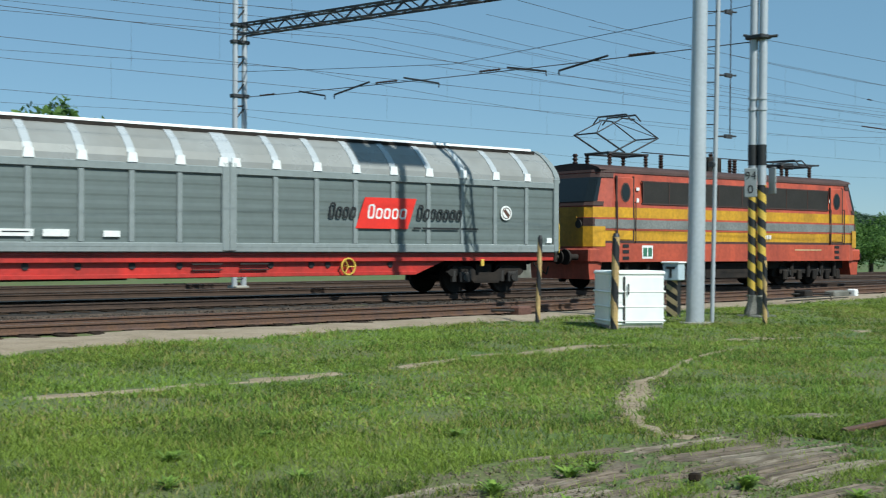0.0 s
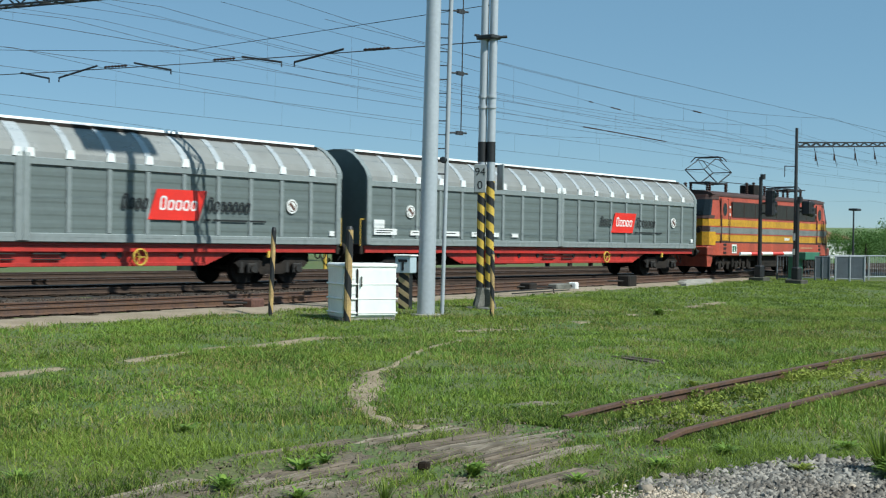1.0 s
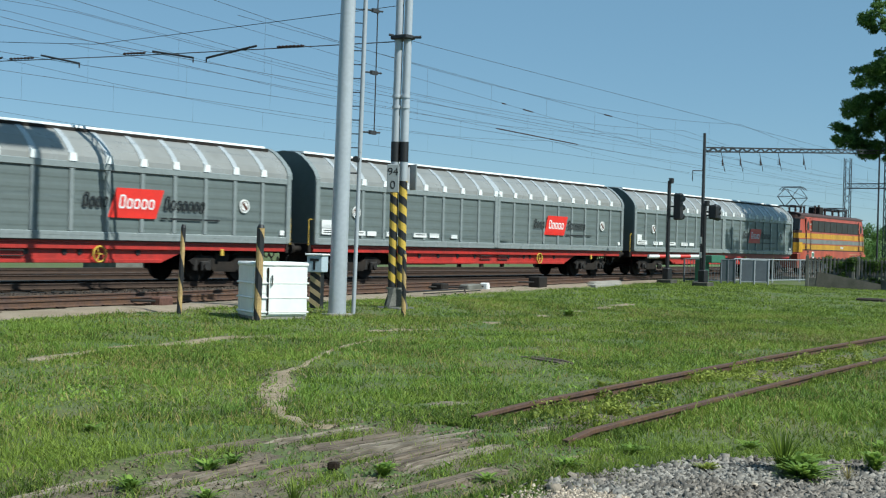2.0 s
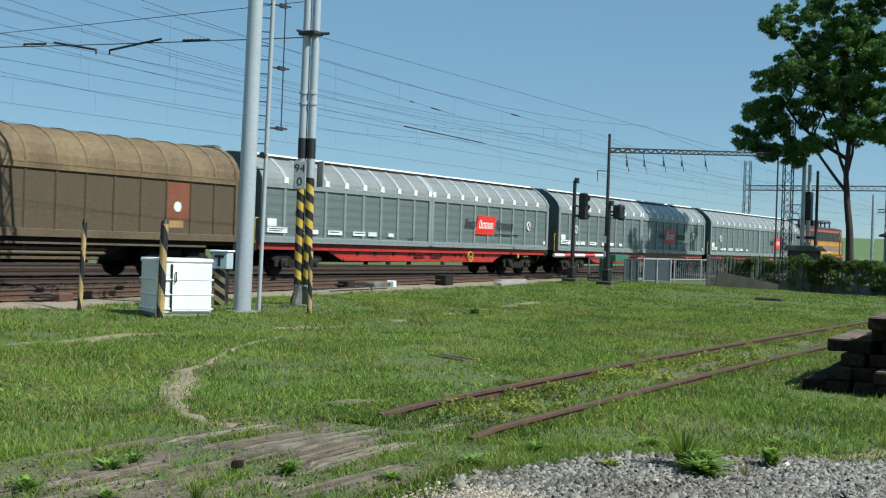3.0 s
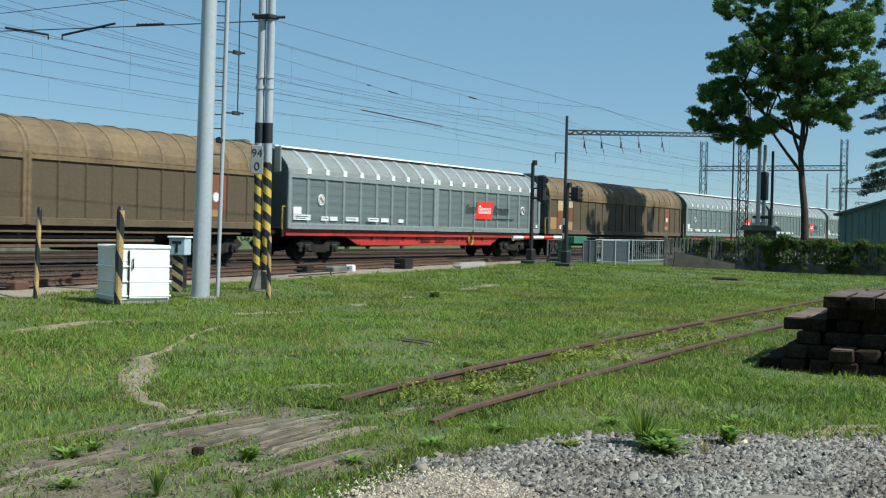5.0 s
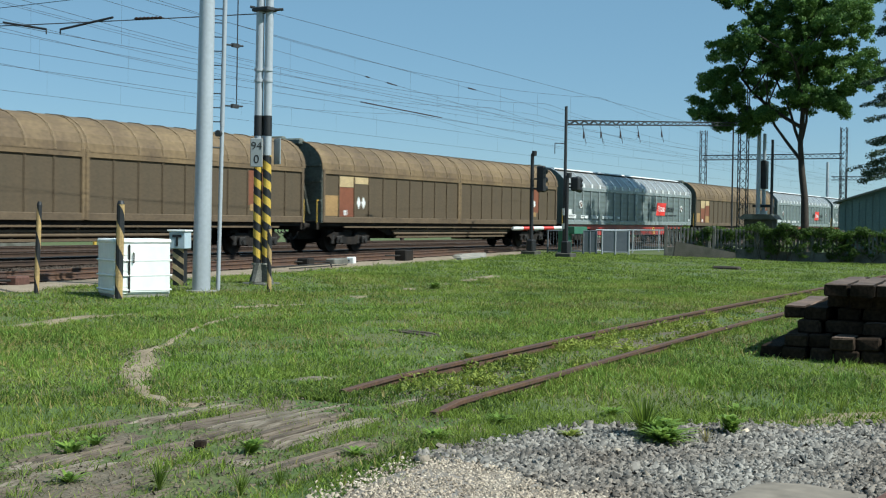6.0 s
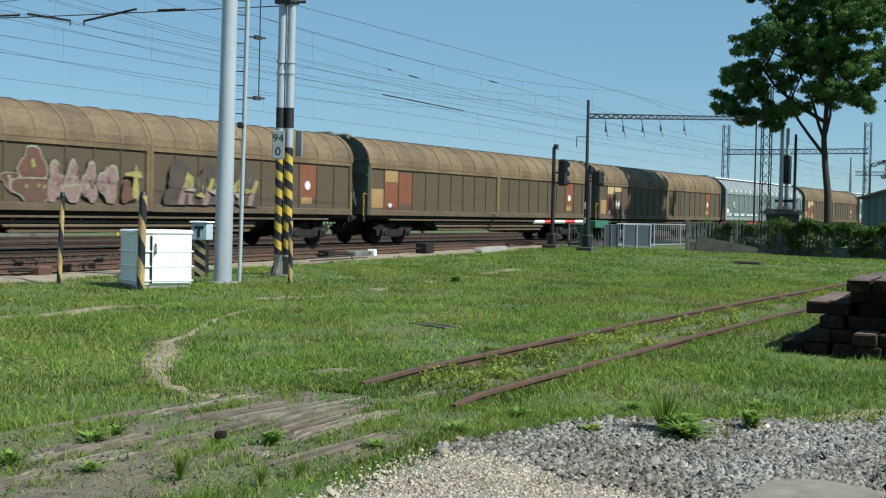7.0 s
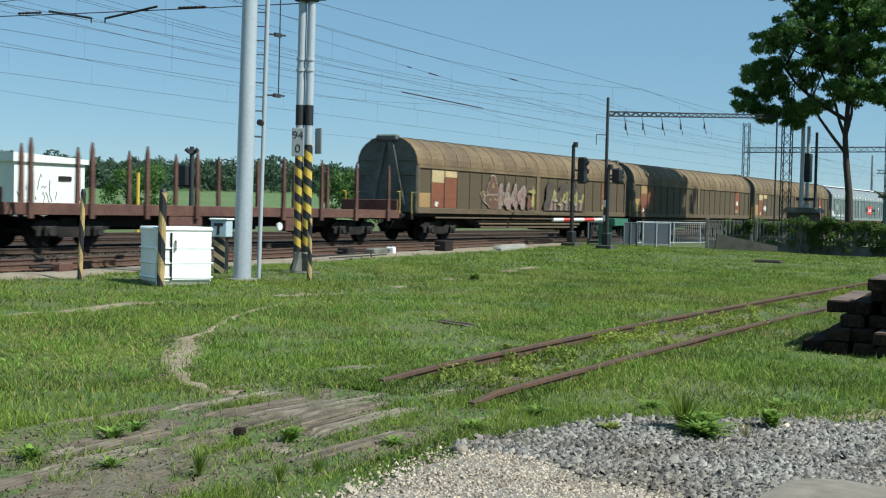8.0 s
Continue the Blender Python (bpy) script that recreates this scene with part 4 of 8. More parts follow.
    strokes(3.1, 1.9, 2.1, .5, (GRAFF_D, GRAFF_Y, GRAFF_A, GRAFF_D, GRAFF_Y), 26, 200)
    for k, (x, z) in enumerate(((1.75, 1.9), (2.2, 1.72), (2.85, 1.85), (3.5, 1.95), (4.1, 1.75), (4.6, 1.9))):
        spray(x, z, .2, .08, GRAFF_Y if k % 2 else GRAFF_P, "pale sprayed stroke", 110 + k, 14)


def flat_wagon():
    w = thing("stake_wagon", pose(0, TRACK_Y, RAIL), "empty rust-brown flat wagon with upright steel stakes", "flat wagon", "wagons of the freight train")
    bm = bmesh.new()
    box(bm, -9.7, 9.7, -1.38, 1.38, 1.16, 1.24)
    part("deck", bm, RUST_STEEL, w)
    for s in (-1, 1):
        bm = bmesh.new()
        y = sorted((s * 1.34, s * 1.42))
        box(bm, -9.72, 9.72, *y, 0.93, 1.26, 0.015)
        part("side_sill", bm, RUST_STEEL, w)
        for k in range(9):
            x = -8.8 + 2.2 * k
            bm = bmesh.new()
            box(bm, x - 0.09, x + 0.09, *sorted((s * 1.42, s * 1.53)), 0.82, 1.30, 0.02)
            a = [bm.verts.new((x + dx, s * 1.47 + dy, 1.30)) for dx, dy in ((-.075, -.05), (.075, -.05), (.075, .05), (-.075, .05))]
            b = [bm.verts.new((x + dx, s * 1.47 + dy, 2.75)) for dx, dy in ((-.06, -.04), (.06, -.04), (.06, .04), (-.06, .04))]
            c = [bm.verts.new((x + dx, s * 1.47 + dy, 3.02)) for dx, dy in ((-.02, -.02), (.02, -.02), (.02, .02), (-.02, .02))]
            for p, q in ((a, b), (b, c)):
                for i in range(4):
                    bm.faces.new((p[i], p[(i + 1) % 4], q[(i + 1) % 4], q[i]))
            bm.faces.new(c)
            part("stake", bm, RUST_STEEL, w)
        bm = bmesh.new()
        plate(bm, [(-6.2, 0.95), (-5.4, 0.6), (5.4, 0.6), (6.2, 0.95)], sorted((s * 0.75, s * 0.83)))
        part("side_girder", bm, BLACK_STEEL, w)
        for x in (-2.6, 3.2):
            bm = bmesh.new()
            box(bm, x - .75, x + .75, *sorted((s * 1.15, s * 1.4)), 0.45, 0.95, 0.02)
            part("stake_box", bm, RUST_STEEL, w)
    for s in (-1, 1):
        bm = bmesh.new()
        box(bm, *sorted((s * 9.62, s * 9.72)), -1.36, 1.36, 1.24, 1.68, 0.02)
        part("end_flap", bm, RUST_STEEL, w)
    bm = bmesh.new()
    tube(bm, (2.1, -1.42, 0.62), (2.1, -1.36, 0.62), 0.14, n=14)
    part("marker_disc", bm, WHITE_MARK, w, "white marker disc")
    for x in (-7.0, 7.0):
        add_bogie(w, x)
    add_ends(w, 9.72, 10.35, BLACK_STEEL)
    return w


def outline(z):
    """The locomotive's plan at a height: half-length, half-length of the straight side, half-width of front and side."""
    if z < 2.62:
        return 7.12, 6.35, 1.02, 1.46
    u = min((z - 2.62) / 1.2, 1.0)
    return 7.12 - 0.42 * u, 6.35 - 0.25 * u, 1.02 - 0.05 * u, 1.46 - 0.13 * u * u


def band(bm, z0, z1, out=0.0):
    """A belt round the locomotive's body between two heights."""
    rows = []
    for z in (z0, z1):
        a, b, f, s = outline(z)
        a, b, f, s = a + out, b, f + out * .7, s + out
        q = [(a, -f), (a, f), (a - 0.13, f + 0.26), (b, s), (-b, s), (-a + 0.13, f + 0.26), (-a, f), (-a, -f), (-a + 0.13, -f - 0.26), (-b, -s), (b, -s), (a - 0.13, -f - 0.26)]
        rows.append([bm.verts.new((x, y, z)) for x, y in q])
    n = len(rows[0])
    for i in range(n):
        bm.faces.new((rows[0][i], rows[0][(i + 1) % n], rows[1][(i + 1) % n], rows[1][i]))
    bm.faces.new(rows[0][::-1])
    bm.faces.new(rows[1])


def oval(bm, x, z, rx, rz, y0, y1):
    plate(bm, [(x + rx * math.cos(k * math.tau / 20), z + rz * math.sin(k * math.tau / 20)) for k in range(20)], (y0, y1))


def pantograph(w, x, raised):
    bm = bmesh.new()
    for y in (-0.5, 0.5):
        tube(bm, (x - 0.95, y, 4.36), (x + 0.95, y, 4.36), 0.04, n=6)
    for dx in (-0.9, 0.9):
        tube(bm, (x + dx, -0.55, 4.36), (x + dx, 0.55, 4.36), 0.04, n=6)
    tube(bm, (x - 0.3, 0, 4.36), (x + 0.5, 0, 4.36), 0.09, n=8)
    p = part("pantograph", bm, MAST, w, "raised pantograph" if raised else "folded pantograph")
    knee, top = ((1.45, 4.95), 5.62) if raised else ((1.45, 4.44), 4.56)
    bm = bmesh.new()
    for y in (-0.5, 0.5):
        for s in (-1, 1):
            tube(bm, (x + s * 0.15, y, 4.4), (x + s * knee[0], y, knee[1]), 0.03, n=6)
            tube(bm, (x + s * knee[0], y, knee[1]), (x + s * 0.22, y * 0.9, top - 0.12), 0.022, n=6)
    for s in (-1, 1):
        tube(bm, (x + s * knee[0], -0.5, knee[1]), (x + s * knee[0], 0.5, knee[1]), 0.025, n=6)
        tube(bm, (x + s * knee[0], -0.5, knee[1]), (x + s * 0.22, 0.45, top - 0.12), 0.014, n=5)
    part("arm", bm, MAST, p)
    bm = bmesh.new()
    for s in (-0.22, 0.22):
        tube(bm, (x + s, -0.62, top), (x + s, 0.62, top), 0.03, n=6)
        for y in (-1, 1):
            tube(bm, (x + s, y * 0.62, top), (x + s, y * 0.85, top - 0.22), 0.025, n=6)
    for y in (-0.5, 0.5):
        tube(bm, (x - 0.3, y, top - 0.12), (x + 0.3, y, top - 0.12), 0.02, n=6)
    part("collector_head", bm, MAST, p)
    for dx in (-0.85, 0.85):
        for y in (-0.5, 0.5):
            bm = bmesh.new()
            lathe(bm, (x + dx, y, 3.9), (x + dx, y, 4.36), [0.05] + [0.09, 0.045] * 5, 10)
            part("insulator", bm, INSULATOR, p)


def locomotive():
    w = thing("electric_locomotive", pose(0, TRACK_Y, RAIL), "red electric locomotive with yellow and grey bands, weathered", "locomotive")
    for name, z0, z1, mat, out in (("skirt", 0.88, 1.46, LOCO_RED, 0.03), ("dark_seam", 1.46, 1.54, LOCO_ROOF, 0.0), ("yellow_band", 1.54, 1.86, LOCO_YELLOW, 0.0), ("red_line", 1.86, 1.92, LOCO_RED, 0.012), ("grey_band", 1.92, 2.20, LOCO_GREY, 0.02), ("red_line", 2.20, 2.26, LOCO_RED, 0.012), ("yellow_band", 2.26, 2.58, LOCO_YELLOW, 0.0), ("upper_body", 2.58, 3.66, LOCO_RED, 0.0), ("cornice", 3.66, 3.74, LOCO_ROOF, 0.03)):
        bm = bmesh.new()
        band(bm, z0, z1, out)
        part(name, bm, mat, w)
    bm = bmesh.new()
    prism(bm, [(-1.31, 3.74), (-1.22, 3.82), (-0.8, 3.93), (0, 3.98), (0.8, 3.93), (1.22, 3.82), (1.31, 3.74)], -6.72, 6.72)
    part("roof", bm, LOCO_ROOF, w, "sooty roof")
    bm = bmesh.new()
    box(bm, -6.5, 6.5, -1.1, 1.1, 0.6, 0.9)
    part("underframe", bm, BLACK_STEEL, w)
    for s in (-1, 1):
        e = 0 if s < 0 else 180
        # windscreen across the raked front, wrapping to the side
        bm = bmesh.new()
        a, b, f, sd = outline(2.75)
        a2, b2, f2, s2 = outline(3.5)
        lo = [(-b - 0.42, -sd + 0.17), (-a + 0.13, -f - 0.26), (-a, -f), (-a, f), (-a + 0.13, f + 0.26), (-b - 0.42, sd - 0.17)]
        hi = [(-b2 - 0.34, -s2 + 0.14), (-a2 + 0.13, -f2 - 0.26), (-a2, -f2), (-a2, f2), (-a2 + 0.13, f2 + 0.26), (-b2 - 0.34, s2 - 0.14)]
        vo = [bm.verts.new((x * 1.003 - 0.012, y * 1.012, 2.75)) for x, y in lo]
        vh = [bm.verts.new((x * 1.003 - 0.012, y * 1.012, 3.5)) for x, y in hi]
        for i in range(5):
            bm.faces.new((vo[i], vo[i + 1], vh[i + 1], vh[i]))
        r = bmesh.ops.extrude_face_region(bm, geom=bm.faces[:])
        bmesh.ops.translate(bm, vec=(0.03, 0, 0), verts=[v for v in r["geom"] if isinstance(v, bmesh.types.BMVert)])
        o = part("windscreen", bm, GLASS_DARK, w, "dark wrap-round windscreen")
        o.rotation_euler = (0, 0, radians(e))
        for name, z0, z1, out, back, mat in (("nose_mask", 1.36, 1.98, 0.045, 0.25, LOCO_YELLOW), ("nose_soot", 2.0, 2.24, 0.035, 0.6, LOCO_ROOF), ("screen_surround", 2.62, 2.75, 0.02, 0.3, LOCO_ROOF), ("screen_surround", 3.5, 3.64, 0.02, 0.05, LOCO_ROOF)):
            bm = bmesh.new()
            rows = []
            for z in (z0, z1):
                a, b, f, sd = outline(z)
                xb = -b - back
                yb = sd - (sd - f - 0.26) * back / (a - 0.13 - b)
                q = [(xb, -yb - out), (-a + 0.13 - out, -f - 0.26 - out), (-a - out, -f), (-a - out, f), (-a + 0.13 - out, f + 0.26 + out), (xb, yb + out)]
                rows.append([bm.verts.new((x, y, z)) for x, y in q])
                rows.append([bm.verts.new((min(x + 0.12, -5.9), y * 0.93, z)) for x, y in q])
            for i in range(5):
                bm.faces.new((rows[0][i], rows[0][i + 1], rows[2][i + 1], rows[2][i]))
                bm.faces.new((rows[2][i], rows[2][i + 1], rows[3][i + 1], rows[3][i]))
                bm.faces.new((rows[1][i], rows[1][i + 1], rows[0][i + 1], rows[0][i]))
            o = part(name, bm, mat, w)
            o.rotation_euler = (0, 0, radians(e))
        bm = bmesh.new()
        plate(bm, [(-0.9, 1.5), (0.9, 1.5), (0.72, 2.3), (-0.72, 2.3)], (-7.16, -7.12), "x")
        o = part("front_mask", bm, LOCO_YELLOW, w)
        o.rotation_euler = (0, 0, radians(e))
        for y in (-0.85, 0.85):
            bm = bmesh.new()
            tube(bm, (-7.05, y, 2.05), (-7.2, y, 2.05), 0.13, n=16)
            o = part("headlight", bm, GREY_STEEL, w)
            o.rotation_euler = (0, 0, radians(e))
            bm = bmesh.new()
            tube(bm, (-7.15, y, 1.03), (-7.75, y, 1.03), 0.10, 0.08, 12)
            tube(bm, (-7.7, y, 1.03), (-7.78, y, 1.03), 0.24, 0.24, 16)
            o = part("buffer", bm, BLACK_STEEL, w)
            o.rotation_euler = (0, 0, radians(e))
        bm = bmesh.new()
        box(bm, -7.25, -6.6, -1.38, 1.38, 0.86, 1.3, 0.05)
        plate(bm, [(-7.2, 0.87), (-6.6, 0.87), (-6.75, 0.35), (-7.15, 0.35)], (-1.3, 1.3))
        o = part("buffer_beam", bm, LOCO_RED, w)
        o.rotation_euler = (0, 0, radians(e))
    for side in (0, 180):
        ob = []
        bm = bmesh.new()
        box(bm, -4.95, 5.0, -1.475, -1.43, 2.72, 3.42, 0.02)
        ob.append(part("louvre_band", bm, LOCO_DARK, w, "dark louvre band"))
        for z in (2.70, 3.40):
            bm = bmesh.new()
            box(bm, -5.0, 5.05, -1.482, -1.44, z, z + 0.04)
            part("louvre_frame", bm, LOCO_ROOF, ob[0])
        for k in range(9):
            bm = bmesh.new()
            x = -4.95 + k * 9.95 / 8
            box(bm, x - 0.015, x + 0.015, -1.485, -1.46, 2.72, 3.42)
            part("louvre_divider", bm, LOCO_ROOF, ob[0])
        for x in (-5.75, 5.55):
            bm = bmesh.new()
            box(bm, x - 0.36, x + 0.36, -1.478, -1.42, 1.56, 3.52, 0.02)
            d = part("cab_door", bm, LOCO_RED, w)
            ob.append(d)
            for dx in (-0.38, 0.38):
                bm = bmesh.new()
                box(bm, x + dx - 0.025, x + dx + 0.025, -1.472, -1.42, 1.5, 3.56)
                part("door_seal", bm, LOCO_ROOF, d)
            bm = bmesh.new()
            box(bm, x - 0.40, x + 0.40, -1.49, -1.44, 1.47, 1.55)
            part("door_sill", bm, LOCO_ROOF, d)
            bm = bmesh.new()
            oval(bm, x, 3.05, 0.22, 0.31, -1.486, -1.47)
            part("window_frame", bm, LOCO_ROOF, d)
            bm = bmesh.new()
            oval(bm, x, 3.05, 0.17, 0.26, -1.492, -1.48)
            part("oval_window", bm, GLASS_DARK, d, "oval window pane")
            for z0, z1, mat in ((1.58, 1.86, LOCO_YELLOW), (1.92, 2.2, LOCO_GREY), (2.26, 2.58, LOCO_YELLOW)):
                bm = bmesh.new()
                box(bm, x - 0.33, x + 0.33, -1.486, -1.47, z0, z1)
                part("door_band", bm, mat, d)
            for dx in (-0.42, 0.42):
                bm = bmesh.new()
                tube(bm, (x + dx, -1.53, 1.5), (x + dx, -1.53, 2.75), 0.02, n=6)
                for z in (1.5, 2.75):
                    tube(bm, (x + dx, -1.44, z), (x + dx, -1.53, z), 0.018, n=6)
                ob.append(part("handrail", bm, LOCO_ROOF, w))
            bm = bmesh.new()
            for z in (1.0, 1.2, 1.38):
                box(bm, x - 0.14, x + 0.14, -1.505, -1.46, z - 0.05, z + 0.05)
            ob.append(part("step_hole", bm, BLACK, w))
        bm = bmesh.new()
        box(bm, -5.0, -4.5, -1.498, -1.47, 0.98, 1.40)
        lg = part("logo_plate", bm, WHITE_MARK, w, "white square emblem plate")
        ob.append(lg)
        bm = bmesh.new()
        box(bm, -4.95, -4.77, -1.503, -1.49, 1.05, 1.33)
        box(bm, -4.72, -4.55, -1.503, -1.49, 1.05, 1.33)
        part("emblem", bm, GREEN_PAINT, lg)
        bm = bmesh.new()
        for k in range(7):
            box(bm, 1.05 + k * 0.09, 1.11 + k * 0.09, -1.47, -1.45, 1.64, 1.78)
        ob.append(part("number_bars", bm, WHITE_MARK, w))
        bm = bmesh.new()
        box(bm, 3.0, 4.6, -1.496, -1.47, 1.25, 1.29)
        ob.append(part("small_print", bm, PATCH_PALE, w))
        for x0, x1, z0, z1 in ((-5.22, -5.12, 2.75, 2.88), (-5.24, -5.10, 3.12, 3.22), (5.12, 5.22, 3.0, 3.12)):
            bm = bmesh.new()
            box(bm, x0, x1, -1.462, -1.44, z0, z1)
            ob.append(part("notice_plate", bm, WHITE_MARK, w, "small white notice"))
        for o in ob:
            o.rotation_euler = (0, 0, radians(side))
    for x in (-4.3, 4.3):
        b = add_bogie(w, x - 0.35)
        for s in (-1, 1):
            bm = bmesh.new()
            box(bm, x - 1.8, x + 1.8, *sorted((s * 1.22, s * 1.16)), 0.42, 0.66, 0.02)
            for dx in (-1.2, -0.2, 0.6, 1.4):
                tube(bm, (x + dx, s * 1.25, 0.3), (x + dx, s * 1.25, 0.8), 0.09, n=8)
            for dx in (-1.55, -0.7, 0.2, 1.0, 1.65):
                box(bm, x + dx - 0.12, x + dx + 0.12, *sorted((s * 1.30, s * 1.14)), 0.2, 0.56, 0.03)
            part("bogie_frame", bm, BLACK_STEEL, w)
        bm = bmesh.new()
        box(bm, x - 1.9, x + 1.9, -1.0, 1.0, 0.3, 0.88, 0.04)
        part("traction_motor", bm, BLACK_STEEL, w)
    bm = bmesh.new()
    box(bm, -1.6, 1.6, -1.25, 1.25, 0.28, 0.86, 0.04)
    part("battery_box", bm, BLACK_STEEL, w)
    pantograph(w, -4.6, True)
    pantograph(w, 4.4, False)
    for k, (x, y, h) in enumerate(((-2.1, 0.3, 0.5), (-1.0, -0.3, 0.55), (-0.2, -0.3, 0.6), (0.5, 0.2, 0.5), (1.1, -0.3, 0.45), (1.6, 0.3, 0.5), (2.5, -0.4, 0.35), (-6.0, 0.5, 0.35))):
        bm = bmesh.new()
        lathe(bm, (x, y, 3.88), (x, y, 4.0 + h), [0.06] + [0.1, 0.05] * int(h / 0.07), 10)
        part("roof_insulator", bm, INSULATOR, w)
    bm = bmesh.new()
    tube(bm, (-3.4, 0, 4.5), (3.2, 0.1, 4.5), 0.02, n=6)
    part("roof_busbar", bm, MAST, w)
    bm = bmesh.new()
    box(bm, -0.55, 0.15, -0.5, 0.3, 3.88, 4.45, 0.03)
    part("roof_switch", bm, BLACK_STEEL, w)
    return w


loco = locomotive()
g1 = grey_wagon()
TRAIN = [(loco, 19.65), (g1, 0.0)]
for k in (1, 2, 4):
    TRAIN.append((copy_thing(g1, g1.matrix_basis), -PITCH * k))
b1 = brown_wagon()
browns = [b1] + [copy_thing(b1, b1.matrix_basis) for _ in range(3)]
for k, b in zip((3, 5, 6, 7), browns):
    TRAIN.append((b, -PITCH * k))
for k, b in enumerate(browns):
    patches(b, k)
graffiti(browns[3])
tagged(browns[3], "weathered brown sliding-wall wagon with sprayed graffiti on its side")
TRAIN.append((flat_wagon(), -PITCH * 7 - 11.63 - 10.35))

# ---- lineside things ----
def striped_tube(parent, name, cx, cy, z0, z1, r, pitch, n=16, light=None):
    """A tube painted with slanting bands that wind once round it in each pitch."""
    bm = bmesh.new()
    K = int((z1 - z0) / (pitch / 2)) + 4
    cols = []
    for j in range(n + 1):
        a = math.tau * j / n
        zs = [min(max(z0 - pitch + k * pitch / 2 + pitch * (1 - j / n), z0), z1) for k in range(K)]
        cols.append([bm.verts.new((cx + r * math.cos(a), cy + r * math.sin(a), z)) for z in zs])
    for p, q in zip(cols, cols[1:]):
        for k in range(K - 1):
            vs = [p[k], q[k], q[k + 1], p[k + 1]]
            if vs[0].co.z == vs[3].co.z and vs[1].co.z == vs[2].co.z:
                continue
            if vs[0].co.z == vs[3].co.z:
                vs = vs[:3]
            elif vs[1].co.z == vs[2].co.z:
                vs = [vs[0], vs[1], vs[3]]
            bm.faces.new(vs).material_index = k % 2
    loose = [v for v in bm.verts if not v.link_faces]
    bmesh.ops.delete(bm, geom=loose, context="VERTS")
    bmesh.ops.remove_doubles(bm, verts=bm.verts, dist=0.0002)
    for z in (z0, z1):
        ring_v = [bm.verts.new((cx + r * math.cos(math.tau * j / n), cy + r * math.sin(math.tau * j / n), z)) for j in range(n)]
        bm.faces.new(ring_v if z == z1 else ring_v[::-1]).material_index = 1
    return part(name, bm, [light or YELLOW, BLACK], parent, "slanting yellow and black stripes")


# tall silver lighting pole; its unseen top is inferred from its shadow
POLE = (20.33, 16.94)
pole = thing("catenary_pole", pose(*POLE, 0.1), "tall tapered silver steel pole standing in grass", "pole")
bm = bmesh.new()
tube(bm, (0, 0, -0.2), (0.24, -0.05, 16.2), 0.19, 0.11, 24)
part("shaft", bm, SILVER, pole)
bm = bmesh.new()
tube(bm, (0, 0, -0.1), (0, 0, 0.04), 0.34, 0.33, 20)
part("footing", bm, CONCRETE, pole)
bm = bmesh.new()
box(bm, -1.15, 1.15, -0.45, 0.45, 15.2, 15.3)
part("lamp_platform", bm, MAST, pole, "grey floodlight platform")
for x in (-0.8, -0.15, 0.75):
    bm = bmesh.new()
    box(bm, x - 0.28, x + 0.28, -0.3, 0.3, 15.35, 16.0, 0.05)
    part("floodlight", bm, MAST, pole)

# thin post with a ladder and a side bracket
lad = thing("ladder_mast", pose(20.87, 16.93, 0.1), "slim steel mast with rungs and insulated side arms", "mast")
bm = bmesh.new()
tube(bm, (0, 0, -0.1), (0.09, 0, 3.5), 0.045, n=10)
tube(bm, (0.09, 0, 3.5), (0.25, 0, 11.0), 0.05, n=10)
part("post", bm, SILVER, lad)
bm = bmesh.new()
tube(bm, (-0.09, 0.19, 3.0), (0.02, 0.19, 11.0), 0.02, n=6)
part("ladder_rail", bm, MAST, lad)
bm = bmesh.new()
tube(bm, (-0.06, 0.0, 3.35), (0.14, 0.06, 3.35), 0.07, n=8)
part("clamp", bm, MAST, lad)
bm = bmesh.new()
tube(bm, (-0.12, 0.1, 3.05), (0.1, 0.0, 3.05), 0.02, n=6)
part("clamp", bm, MAST, lad)
for k in range(24):
    bm = bmesh.new()
    z = 3.6 + k * 0.3
    tube(bm, (-0.08 + 0.004 * k, 0.19, z), (0.1 + 0.004 * k, 0.0, z), 0.013, n=5)
    part("rung", bm, MAST, lad)
for z in (3.95, 5.25, 6.6):
    bm = bmesh.new()
    tube(bm, (0.1, 0, z), (0.62, -0.12, z + 0.02), 0.02, n=6)
    for d in (0.35, 0.42, 0.49):
        tube(bm, (d, -0.07, z - 0.03), (d, -0.07, z + 0.05), 0.045, n=8)
    part("side_arm", bm, MAST, lad)
bm = bmesh.new()
tube(bm, (0.44, -0.1, 3.98), (0.47, -0.1, 7.5), 0.014, n=6)
part("down_lead", bm, MAST, lad)

